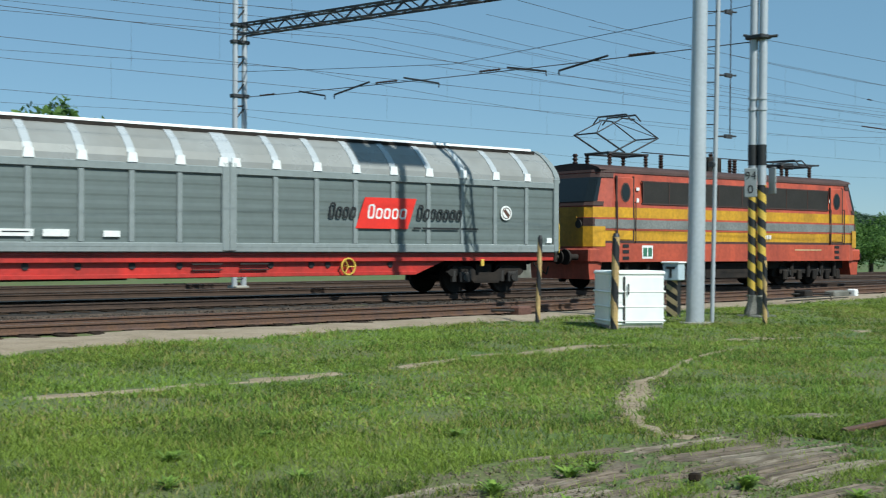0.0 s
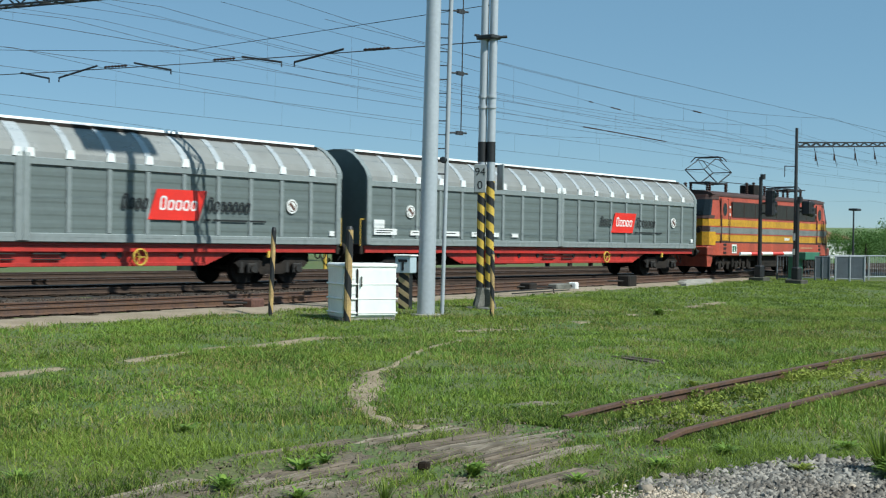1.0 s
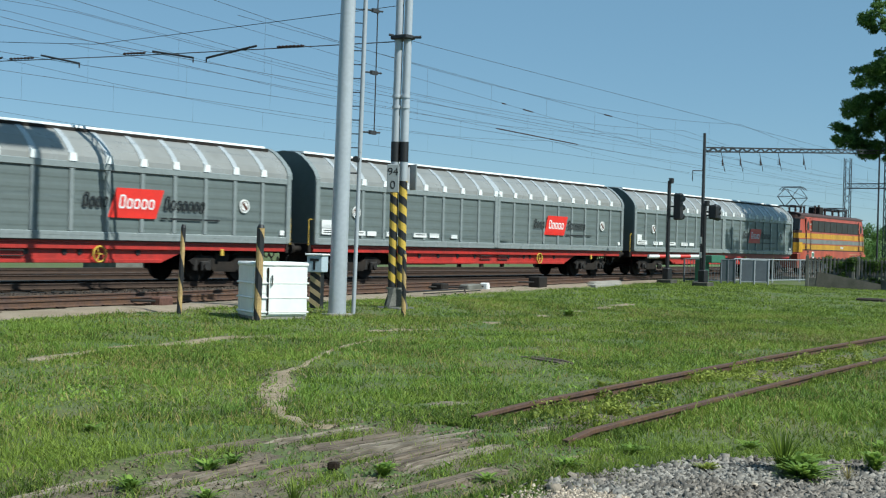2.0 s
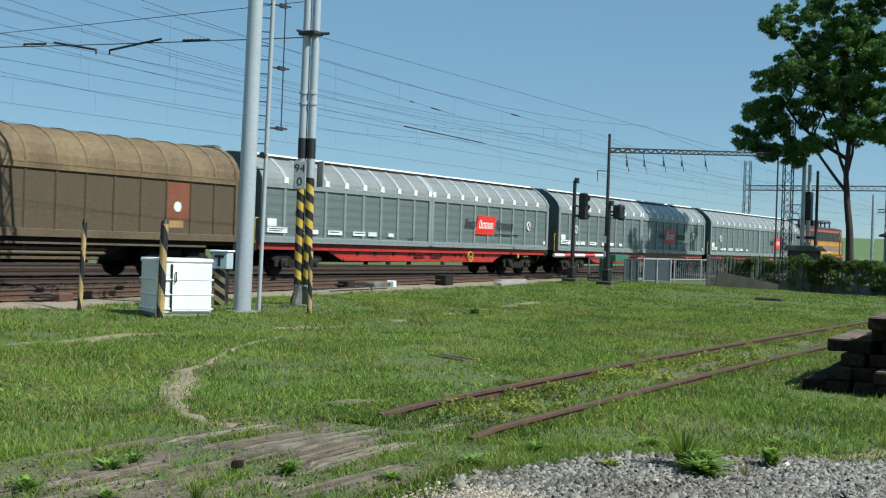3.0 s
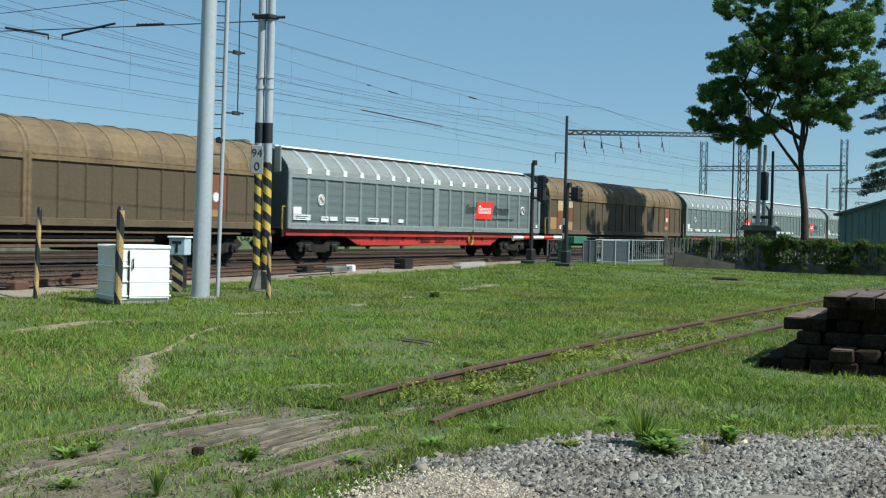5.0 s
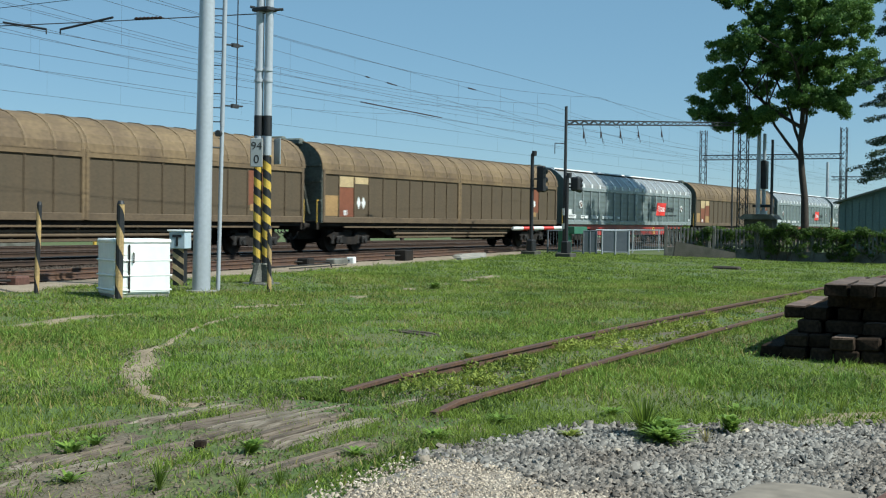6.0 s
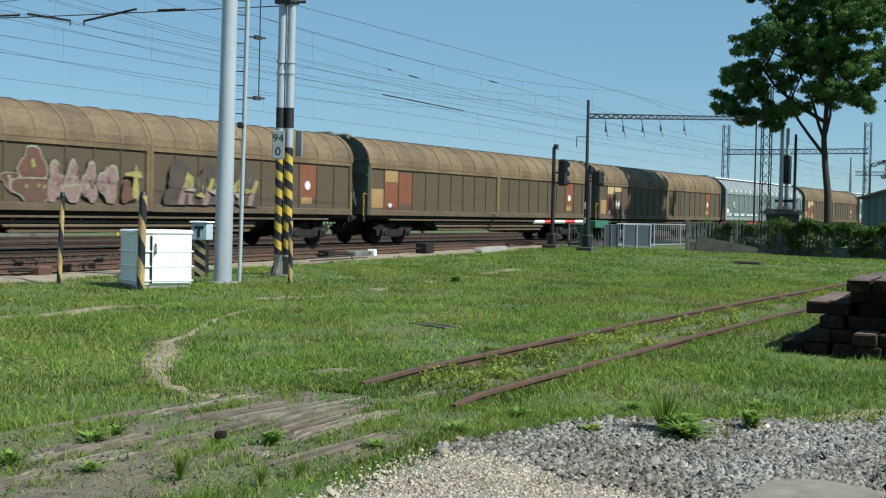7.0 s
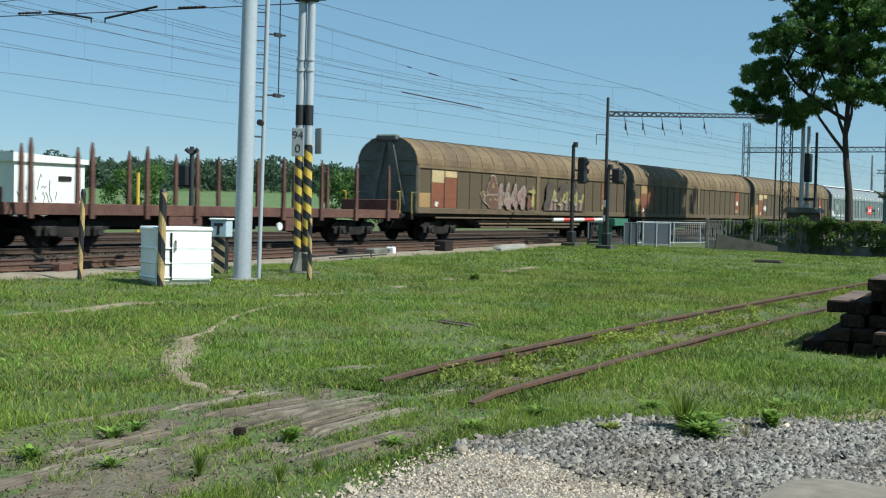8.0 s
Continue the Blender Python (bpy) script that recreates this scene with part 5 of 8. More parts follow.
# double-tube mast with striped foot, kilometre plate and clamp
dbl = thing("double_mast", pose(23.31, 17.63, 0.12), "double grey tube mast with yellow and black striped foot", "mast")
bm = bmesh.new()
box(bm, -0.33, 0.33, -0.33, 0.33, -0.2, 0.05, 0.03)
plate(bm, [(-0.32, 0.06), (0.32, 0.06), (0.16, 0.5), (-0.16, 0.5)], (-0.05, 0.05))
plate(bm, [(-0.32, 0.06), (0.32, 0.06), (0.16, 0.5), (-0.16, 0.5)], (-0.05, 0.05), "x")
part("base_plate", bm, DARK_CONCRETE, dbl)
AX = Vector((0.44, -0.9, 0)).normalized() * 0.105
for s in (-1, 1):
    cx, cy = AX.x * s, AX.y * s
    bm = bmesh.new()
    tube(bm, (cx, cy, 0.05), (cx, cy, 0.46), 0.095, n=14)
    tube(bm, (cx, cy, 0.46), (cx, cy, 0.50), 0.13, n=14)
    part("foot", bm, CONCRETE, dbl)
    striped_tube(dbl, "striped_foot", cx, cy, 0.48, 3.0, 0.10, 0.40)
    bm = bmesh.new()
    tube(bm, (cx, cy, 3.0), (cx, cy, 3.45), 0.098, n=14)
    part("grey_sleeve", bm, SILVER, dbl)
    bm = bmesh.new()
    tube(bm, (cx, cy, 3.45), (cx, cy, 3.92), 0.104, n=14)
    part("black_sleeve", bm, BLACK, dbl)
    bm = bmesh.new()
    tube(bm, (cx, cy, 3.92), (cx + 0.1, cy, 10.8), 0.098, 0.09, 14)
    for z in (4.7, 4.95):
        tube(bm, (cx, cy, z), (cx, cy, z + 0.06), 0.112, n=14)
    part("tube", bm, SILVER, dbl)
bm = bmesh.new()
box(bm, -0.17, 0.19, -0.24, 0.24, 6.32, 6.42, 0.02)
tube(bm, (0.08, -0.2, 6.37), (0.2, -0.4, 6.38), 0.035, n=8)
tube(bm, (-0.08, 0.2, 6.42), (-0.14, 0.3, 6.44), 0.03, n=8)
part("clamp", bm, MAST, dbl)
m = Matrix.Translation((-0.235, 0.0, 3.05)) @ Matrix.Rotation(radians(-60), 4, "Z")
bm = bmesh.new()
box(bm, -0.14, 0.14, -0.02, 0.02, -0.33, 0.33, 0.012)
sign = part("kilometre_plate", bm, SIGN_GREY, dbl, "grey plate with black figures 94 and 0")
sign.matrix_local = m
text_part("figure", "94", 0.255, INK, sign, Matrix.Translation((0, -0.023, 0.15)) @ Matrix.Rotation(radians(90), 4, "X"))
text_part("figure", "0", 0.27, INK, sign, Matrix.Translation((0, -0.023, -0.16)) @ Matrix.Rotation(radians(90), 4, "X"))
bm = bmesh.new()
box(bm, -0.16, 0.16, -0.02, 0.02, -0.3, 0.3, 0.012)
o = part("kilometre_plate", bm, SIGN_GREY, dbl, "second plate turned away")
o.matrix_local = Matrix.Translation((0.24, -0.24, 3.1)) @ Matrix.Rotation(radians(62), 4, "Z")


def marker_post(x, y, z, h, r, lean, label, stripes=0.55):
    p = thing("marker_post", pose(x, y, z, 0, lean, 0), label, "post", "striped marker posts")
    striped_tube(p, "shaft", 0, 0, -0.15, h, r, stripes, 10, FADED)
    bm = bmesh.new()
    tube(bm, (0, 0, h), (0, 0, h + 0.07), r * 1.05, r * 0.7, 10)
    part("cap", bm, BLACK, p)
    return p


marker_post(17.4, 18.6, 0.14, 1.72, 0.05, 2.2, "slim weathered wooden post with faded yellow stripes", 0.9)
marker_post(17.67, 16.72, 0.09, 1.80, 0.075, 1.4, "yellow and black striped wooden post beside white cabinet", 0.8)
marker_post(21.54, 16.08, 0.08, 1.35, 0.05, -0.6, "short yellow and black striped post", 0.6)

# white relay cabinet
cab = thing("relay_cabinet", pose(18.42, 17.03, 0.06, 0, 0, -27) @ Matrix.Diagonal((0.89, 1, 1, 1)), "white ribbed lineside relay cabinet standing in grass", "cabinet")
bm = bmesh.new()
box(bm, -0.62, 0.62, -0.42, 0.42, 0.0, 0.14)
part("plinth", bm, CONCRETE, cab)
bm = bmesh.new()
box(bm, -0.64, 0.64, -0.44, 0.44, 0.10, 1.10, 0.02)
part("body", bm, WHITE_PAINT, cab)
bm = bmesh.new()
box(bm, -0.665, 0.665, -0.465, 0.465, 1.08, 1.17, 0.03)
part("lid", bm, WHITE_PAINT, cab)
for z in (0.17, 0.45, 0.74):
    bm = bmesh.new()
    box(bm, -0.67, 0.67, -0.47, 0.47, z, z + 0.035, 0.01)
    part("rib", bm, WHITE_PAINT, cab)
bm = bmesh.new()
box(bm, -0.28, 0.62, -0.462, -0.44, 0.14, 1.05, 0.008)
door = part("door", bm, WHITE_PAINT, cab)
bm = bmesh.new()
box(bm, -0.31, -0.28, -0.47, -0.44, 0.14, 1.06)
part("door_gap", bm, BLACK_STEEL, cab)
bm = bmesh.new()
tube(bm, (-0.21, -0.50, 0.72), (-0.21, -0.50, 0.9), 0.014, n=6)
for z in (0.72, 0.9):
    tube(bm, (-0.21, -0.46, z), (-0.21, -0.50, z), 0.012, n=6)
part("handle", bm, GREY_STEEL, door)
for z in (0.25, 0.56, 0.86):
    bm = bmesh.new()
    box(bm, -0.66, 0.64, -0.447, -0.443, z, z + 0.02)
    part("seam", bm, WHITE_PAINT, cab)
bm = bmesh.new()
ring(bm, (-0.2, 0.3, 1.22), (1, 0.3, 0), 0.07, 0.015, 12)
part("lifting_ring", bm, YELLOW, cab)

# telephone box on a striped stand
tel = thing("telephone_box", pose(21.36, 18.4, 0.14, 0, 0, -74), "pale blue lineside telephone box on a striped stand", "telephone box")
bm = bmesh.new()
box(bm, -0.13, 0.13, -0.1, 0.1, -0.1, 0.82, 0.01)
part("stand", bm, BLACK, tel)
for k in range(4):
    bm = bmesh.new()
    z = -0.02 + k * 0.25
    plate(bm, [(-0.13, z + 0.16), (0.13, z), (0.13, z + 0.12), (-0.13, z + 0.28)], (-0.106, -0.1))
    part("stripe", bm, PATCH_PALE, tel)
bm = bmesh.new()
box(bm, -0.19, 0.19, -0.17, 0.17, 0.82, 1.2, 0.015)
tb = part("box", bm, BLUE_BOX, tel)
bm = bmesh.new()
box(bm, -0.22, 0.22, -0.2, 0.2, 1.2, 1.24, 0.01)
part("roof", bm, WHITE_PAINT, tb)
bm = bmesh.new()
plate(bm, [(-0.11, 1.13), (-0.11, 1.07), (-0.028, 1.07), (-0.028, 0.88), (0.028, 0.88), (0.028, 1.07), (0.11, 1.07), (0.11, 1.13)], (-0.178, -0.165))
part("letter", bm, INK, tb, "black letter T")


def lattice(bm, p0, p1, w, r, step, flat=False):
    """Chords with zigzag lacing between two points; flat: two chords one above the other."""
    p0, p1 = Vector(p0), Vector(p1)
    d = (p1 - p0).normalized()
    if flat:
        u = d.cross(Vector((0, 0, 1))).normalized()
        v = Vector((0, 0, 1))
    else:
        u, v = Vector((1, 0, 0)), Vector((0, 1, 0))
    off = [u * a * w / 2 + v * b * w / 2 for a, b in ((-1, -1), (1, -1), (1, 1), (-1, 1))]
    for o in off:
        tube(bm, p0 + o, p1 + o, r, n=4)
    n = max(int((p1 - p0).length / step), 2)
    for i in range(n):
        a, b = p0.lerp(p1, i / n), p0.lerp(p1, (i + 1) / n)
        for k in range(4):
            o, q = off[k], off[(k + 1) % 4]
            if i % 2:
                o, q = q, o
            tube(bm, a + o, b + q, r * 0.6, n=4, caps=False)


def lattice_mast(x, y, z, h, w, label):
    t = thing("lattice_mast", pose(x, y, z), label, "mast", "lattice masts")
    bm = bmesh.new()
    lattice(bm, (0, 0, 0), (0, 0, h), w, 0.035, 0.55)
    part("frame", bm, MAST, t)
    bm = bmesh.new()
    box(bm, -w, w, -w, w, -0.4, 0.15)
    part("footing", bm, CONCRETE, t)
    return t


def cross_beam(p0, p1, w, label):
    t = thing("gantry_beam", pose(*p0), label, "gantry beam")
    bm = bmesh.new()
    lattice(bm, (0, 0, 0), Vector(p1) - Vector(p0), w, 0.04, 0.5, True)
    part("truss", bm, MAST, t)
    return t


FAR_MAST = (20.1, 35.7)
fm = thing("portal_mast", pose(*FAR_MAST, 0.1), "grey twin-channel steel mast with lacing behind the tracks", "mast")
bm = bmesh.new()
box(bm, -0.25, 0.25, -0.3, 0.3, -0.4, 0.3, 0.03)
part("footing", bm, CONCRETE, fm)
for dx in (-0.17, 0.17):
    bm = bmesh.new()
    tube(bm, (dx, -0.05, 0), (dx, -0.05, 10.4), 0.095, 0.09, 12)
    part("channel", bm, SILVER, fm)
for k in range(24):
    bm = bmesh.new()
    z = 0.5 + 0.4 * k
    tube(bm, (-0.17, -0.1, z), (0.17, -0.1, z + (0.4 if k % 2 else 0.05)), 0.03, n=5)
    part("lacing_bar", bm, MAST, fm)
for z in (6.45, 8.2, 8.75):
    bm = bmesh.new()
    box(bm, -0.31, 0.31, -0.17, 0.07, z - 0.06, z + 0.06, 0.02)
    part("clamp", bm, MAST, fm)
cross_beam((20.1, 35.7, 8.69), (23.3, 17.7, 8.42), 0.34, "lattice gantry beam over the tracks")
# second gantry beyond the level crossing
gm = thing("gantry_mast", pose(49.6, 21.3, 0.15), "slim dark steel mast carrying a gantry beam", "mast")
bm = bmesh.new()
tube(bm, (0, 0, 0.0), (0, 0, 6.5), 0.085, 0.06, 10)
part("shaft", bm, MAST, gm)
bm = bmesh.new()
box(bm, -0.25, 0.25, -0.25, 0.25, -0.2, 0.22, 0.03)
part("footing", bm, CONCRETE, gm)
bm = bmesh.new()
tube(bm, (0, 0, 4.9), (-0.35, 0.35, 4.9), 0.02, n=6)
tube(bm, (-0.35, 0.35, 4.9), (-0.35, 0.35, 4.45), 0.018, n=6)
part("bracket", bm, MAST, gm)
for z0, z1 in ((1.2, 1.45), (1.8, 2.1)):
    bm = bmesh.new()
    tube(bm, (0, 0, z0), (0, 0, z1), 0.105, n=10)
    part("white_band", bm, WHITE_MARK, gm)
cross_beam((49.6, 21.25, 5.95), (73.3, 20.3, 7.6), 0.18, "lattice gantry beam behind the tree")
lattice_mast(73.5, 20.1, 0.1, 9.6, 0.5, "dark lattice mast behind the hedge")
lattice_mast(107.6, 33.0, 0.1, 9.8, 0.5, "tall lattice portal mast beyond the train")
lattice_mast(107.6, 20.95, 0.1, 9.8, 0.5, "tall lattice portal mast")
cross_beam((107.6, 33.0, 7.5), (107.6, 20.95, 7.5), 0.4, "lattice portal beam")
lattice_mast(170, 33.0, 0.1, 9.0, 0.7, "distant lattice portal mast")
cross_beam((150, 30.5, 7.2), (150, 26.0, 7.2), 0.4, "distant portal beam")
for x, y, h, r in ((74, 19.3, 7.4, 0.14), (74.5, 19.1, 7.0, 0.13), (74, 18.5, 6.6, 0.10), (78, 22.0, 8.6, 0.06), (150, 31.0, 9.0, 0.2)):
    t = thing("steel_post", pose(x, y, 0.1), "grey steel post beyond the hedge", "post")
    bm = bmesh.new()
    tube(bm, (0, 0, -0.2), (0, 0, h), r, r * 0.8, 10)
    part("shaft", bm, SILVER if r > 0.1 else MAST, t)
    if r == 0.13:  # the one with a signal on it
        bm = bmesh.new()
        box(bm, -0.3, 0.3, -0.2, 0.2, 3.7, 5.4, 0.05)
        part("signal_back", bm, BLACK, t)
        bm = bmesh.new()
        box(bm, -0.25, 0.25, -0.6, 0.6, 2.6, 2.75)
        part("service_platform", bm, MAST, t)
        bm = bmesh.new()
        box(bm, -0.2, 0.2, -0.2, 0.2, 1.2, 2.4, 0.03)
        part("equipment_box", bm, SILVER, t)


def signal(x, y, z, h, head_z, head_h, label, arm):
    t = thing("light_signal", pose(x, y, z, 0, 0, 0), label, "railway signal")
    bm = bmesh.new()
    tube(bm, (0, 0, 0), (0, 0, h), 0.09, 0.08, 10)
    tube(bm, (0.05, -0.07, h - 0.1), (0.05, -0.07, h + 0.12), 0.12, n=8)
    part("mast", bm, BLACK, t)
    bm = bmesh.new()
    box(bm, -0.35, 0.35, -0.35, 0.35, -0.2, 0.18, 0.03)
    part("footing", bm, LICHEN, t)
    bm = bmesh.new()
    box(bm, -0.2, 0.2, -0.17, 0.17, 0.15, 0.7, 0.05)
    part("control_box", bm, BLACK, t)
    bm = bmesh.new()
    c = arm
    box(bm, c[0] - 0.13, c[0] + 0.13, c[1] - 0.34, c[1] + 0.06, head_z, head_z + head_h, 0.06)
    hd = part("signal_head", bm, BLACK, t, "black signal head seen from behind")
    for k in range(3):
        bm = bmesh.new()
        zz = head_z + head_h * (k + 0.5) / 3
        tube(bm, (c[0] + 0.12, c[1] - 0.16, zz), (c[0] + 0.42, c[1] - 0.16, zz - 0.03), 0.14, n=10)
        part("hood", bm, BLACK, hd)
    bm = bmesh.new()
    tube(bm, (0, 0, head_z + head_h * 0.5), (c[0], c[1], head_z + head_h * 0.5), 0.04, n=6)
    tube(bm, (0, 0, head_z + 0.15), (c[0], c[1], head_z + 0.15), 0.04, n=6)
    part("head_bracket", bm, BLACK, t)
    return t


signal(51.5, 23.74, 0.15, 4.6, 2.85, 1.2, "black light signal on a mast at the level crossing", (0.15, -0.25))
signal(49.35, 21.1, 0.15, 3.5, 2.85, 0.6, "black light signal beside the gantry mast", (0.15, -0.2))

# level crossing: barrier, railings, sheet panels
bar = thing("crossing_barrier", pose(53.0, 25.3, 0.15, 0, 0, 0), "red and white lowered level crossing barrier", "barrier")
for k in range(4, 9):
    bm = bmesh.new()
    a = Vector((-3.4 + k * 0.52, 0.6 - k * 0.28, 1.14 + 0.01 * k))
    b = Vector((-3.4 + (k + 1) * 0.52, 0.6 - (k + 1) * 0.28, 1.15 + 0.01 * k))
    tube(bm, a, b, 0.085, n=8)
    part("boom_section", bm, RED_MARK if k % 2 else WHITE_MARK, bar)
bm = bmesh.new()
box(bm, 1.2, 1.7, -2.2, -1.7, 0, 1.1, 0.03)
part("drive_housing", bm, GREEN_PAINT, bar)
bm = bmesh.new()
box(bm, 1.3, 2.9, -2.5, -1.95, 0.95, 1.3, 0.02)
part("counterweight", bm, GREEN_PAINT, bar)


for k, (x, y, L, wd) in enumerate(((44.5, 23.2, 3.2, 0.5), (46.2, 24.1, 3.4, 0.6), (47.8, 24.9, 3.2, 0.6), (49.0, 26.4, 3.4, 0.7), (43.2, 22.6, 2.2, 0.35))):
    t = thing("crossing_slab", pose(x, y, 0.2, 0, 0, 8), "pale worn concrete slab between the rails of the crossing", "slab", "slabs of the level crossing")
    bm = bmesh.new()
    box(bm, -L / 2, L / 2, -wd * 0.3, wd * 0.3, -0.1, 0.035 + 0.006 * k, 0.02)
    part("slab", bm, CONCRETE, t)


def railing(p0, p1, h, n, mat, label, panel=None):
    d = Vector((p1[0] - p0[0], p1[1] - p0[1], 0))
    yaw = math.degrees(math.atan2(d.y, d.x))
    L = d.length
    t = thing("railing", pose(p0[0], p0[1], p0[2], 0, 0, yaw), label, "railing", "railings at the crossing")
    for z in (0.12, h):
        bm = bmesh.new()
        tube(bm, (0, 0, z), (L, 0, z), 0.03, n=6)
        part("rail", bm, mat, t)
    for x in (0, L / 2, L):
        bm = bmesh.new()
        tube(bm, (x, 0, -0.1), (x, 0, h + 0.02), 0.045, n=6)
        part("post", bm, mat, t)
    if panel:
        bm = bmesh.new()
        box(bm, 0.03, L - 0.03, -0.015, 0.015, 0.1, h - 0.02)
        part("sheet", bm, panel, t)
    else:
        for k in range(1, n):
            bm = bmesh.new()
            x = L * k / n
            tube(bm, (x, 0, 0.12), (x, 0, h), 0.014, n=4)
            part("bar", bm, mat, t)
    return t


railing((54.6, 24.3, 0.15), (55.4, 22.8, 0.15), 1.1, 12, FENCE_GREY, "grey steel crossing railing")
railing((55.4, 22.8, 0.15), (55.6, 22.2, 0.15), 1.1, 8, FENCE_GREY, "grey steel railing with sheet infill", FENCE_GREY)
railing((55.3, 21.8, 0.15), (55.8, 20.65, 0.15), 1.12, 8, PALE_STEEL, "grey railing with solid sheet panels", FENCE_GREY)
railing((60.0, 22.0, 0.15), (66.0, 21.3, 0.15), 1.15, 26, PALE_STEEL, "pale steel railing along the path")
railing((57.5, 23.0, 0.15), (60.0, 22.0, 0.15), 1.15, 12, PALE_STEEL, "pale steel railing along the path")

# point machines and cable gear by the nearer track
for x, y, lx, ly, h, mat, lab in ((38.9, 23.0, 0.75, 0.45, 0.42, BLACK_STEEL, "black point machine beside the rail"), (34.3, 22.85, 1.1, 0.35, 0.2, DARK_CONCRETE, "grey low cable cover"), (35.0, 22.75, 0.22, 0.3, 0.24, WHITE_MARK, "white painted marker stone"), (32.6, 22.9, 0.5, 0.4, 0.25, BLACK_STEEL, "black track junction box"), (18.9, 20.75, 0.45, 0.3, 0.2, RUST_STEEL, "rusty rail lubricator beside the track"), (22.9, 21.2, 0.5, 0.3, 0.28, RUST_STEEL, "rusty track clamp box")):
    t = thing("track_box", pose(x, y, 0.16, 0, 0, 9), lab, "track equipment")
    bm = bmesh.new()
    box(bm, -lx / 2, lx / 2, -ly / 2, ly / 2, -0.1, h, 0.04)
    part("casing", bm, mat, t)
    bm = bmesh.new()
    tube(bm, (-lx / 2, 0, h * 0.5), (-lx / 2 - 0.25, 0.5, h * 0.5), 0.03, n=6)
    part("rod", bm, GREY_STEEL, t)
t = thing("point_rod", pose(25.2, 20.1, 0.3), "grey point rods along the rail", "track equipment")
bm = bmesh.new()
tube(bm, (2.6, 0.6, 0), (6.5, 1.25, 0), 0.022, n=6)
tube(bm, (6.5, 1.25, 0), (6.6, 1.27, -0.15), 0.022, n=6)
part("rod", bm, GREY_STEEL, t)
bm = bmesh.new()
tube(bm, (3.4, 0.55, -0.06), (7.4, 1.25, -0.06), 0.018, n=6)
part("rod", bm, GREY_STEEL, t)

# stack of old sleepers
random.seed(7)
STACK = thing("sleeper_stack", pose(15.6, 3.0, 0.0, 0, 0, 4.5), "stack of old dark tarred railway sleepers on grass", "sleeper stack")


def old_sleeper(x, y, z, rz, L=2.5, top=False):
    bm = bmesh.new()
    vs = box(bm, -L / 2, L / 2, -0.14, 0.14, 0, 0.158, 0.018)
    bmesh.ops.subdivide_edges(bm, edges=[e for e in bm.edges if abs((e.verts[0].co - e.verts[1].co).x) > 1], cuts=5)
    for v in bm.verts:
        v.co += Vector((random.uniform(-.012, .012), random.uniform(-.008, .008), random.uniform(-.006, .006)))
    # exposed tops get a lighter brown: weathering with sunlight painted into it
    for f in bm.faces:
        f.material_index = 1 if top and f.calc_center_median().z > 0.15 else 0
    o = part("sleeper", bm, [TARRED, SLEEPER_TOP], STACK)
    o.location, o.rotation_euler = (x, y, z), (0, 0, radians(rz))


# near ends of the sleepers, layer by layer: (setback, offset across, top weathered and sunlit)
LAYERS = [
    [(0.16, 0.86, 0), (0.0, 0.55, 0), (0.05, 0.25, 0), (-0.1, -0.05, 0), (-0.02, -0.34, 0), (-0.04, -0.66, 0), (0.0, -0.98, 0), (0.1, -1.3, 0)],
    [(0.08, 0.60, 0), (0.15, 0.29, 0), (-0.12, -0.03, 1), (-0.03, -0.33, 0), (-0.06, -0.64, 0), (0.0, -0.96, 0), (0.1, -1.28, 0)],
    [(0.34, 0.46, 0), (0.42, 0.14, 0), (0.40, -0.10, 0), (0.22, -0.38, 1), (0.2, -0.72, 1), (0.25, -1.05, 0)],
    [(0.62, 0.67, 1), (0.42, 0.34, 0), (0.5, 0.03, 0), (0.46, -0.28, 0), (0.5, -0.6, 0), (0.45, -0.95, 0)],
    [(0.6, 0.16, 0), (0.42, -0.12, 0), (0.45, -0.42, 0), (0.5, -0.75, 0)],
    [(-0.02, 0.08, 1), (-0.06, -0.22, 1), (0.05, -0.53, 1), (0.12, -0.84, 1)],
]
for k, row in enumerate(LAYERS):
    for back, off, top in row:
        old_sleeper(back + 1.25, off, 0.162 * k, random.uniform(-2, 2), top=bool(top))

# ---- overhead wires ----
def wire(name, pts, r, parent=None):
    bm = bmesh.new()
    sweep(bm, pts, r)
    return part(name, bm, WIRE, parent)


def sag(p, q, d, n=10):
    p, q = Vector(p), Vector(q)
    return [p.lerp(q, k / n) - Vector((0, 0, d * 4 * (k / n) * (1 - k / n))) for k in range(n + 1)]


SUPPORTS = [-42, 19, 56, 107.6, 165]
def catenary(y, label, supports, zc=5.55, zm=7.0):
    t = thing("catenary", pose(0, 0, 0), label, "overhead line", "catenaries")
    for a, b in zip(supports, supports[1:]):
        wire("contact_wire", [(a, y, zc + RAIL), (b, y, zc + RAIL)], 0.006, t)
        up = sag((a, y, zm + RAIL), (b, y, zm + RAIL), 0.75)
        wire("messenger_wire", up, 0.006, t)
        for k in range(1, 10):
            p = up[k]
            wire("dropper", [p, (p.x, p.y, zc + RAIL)], 0.0028, t)


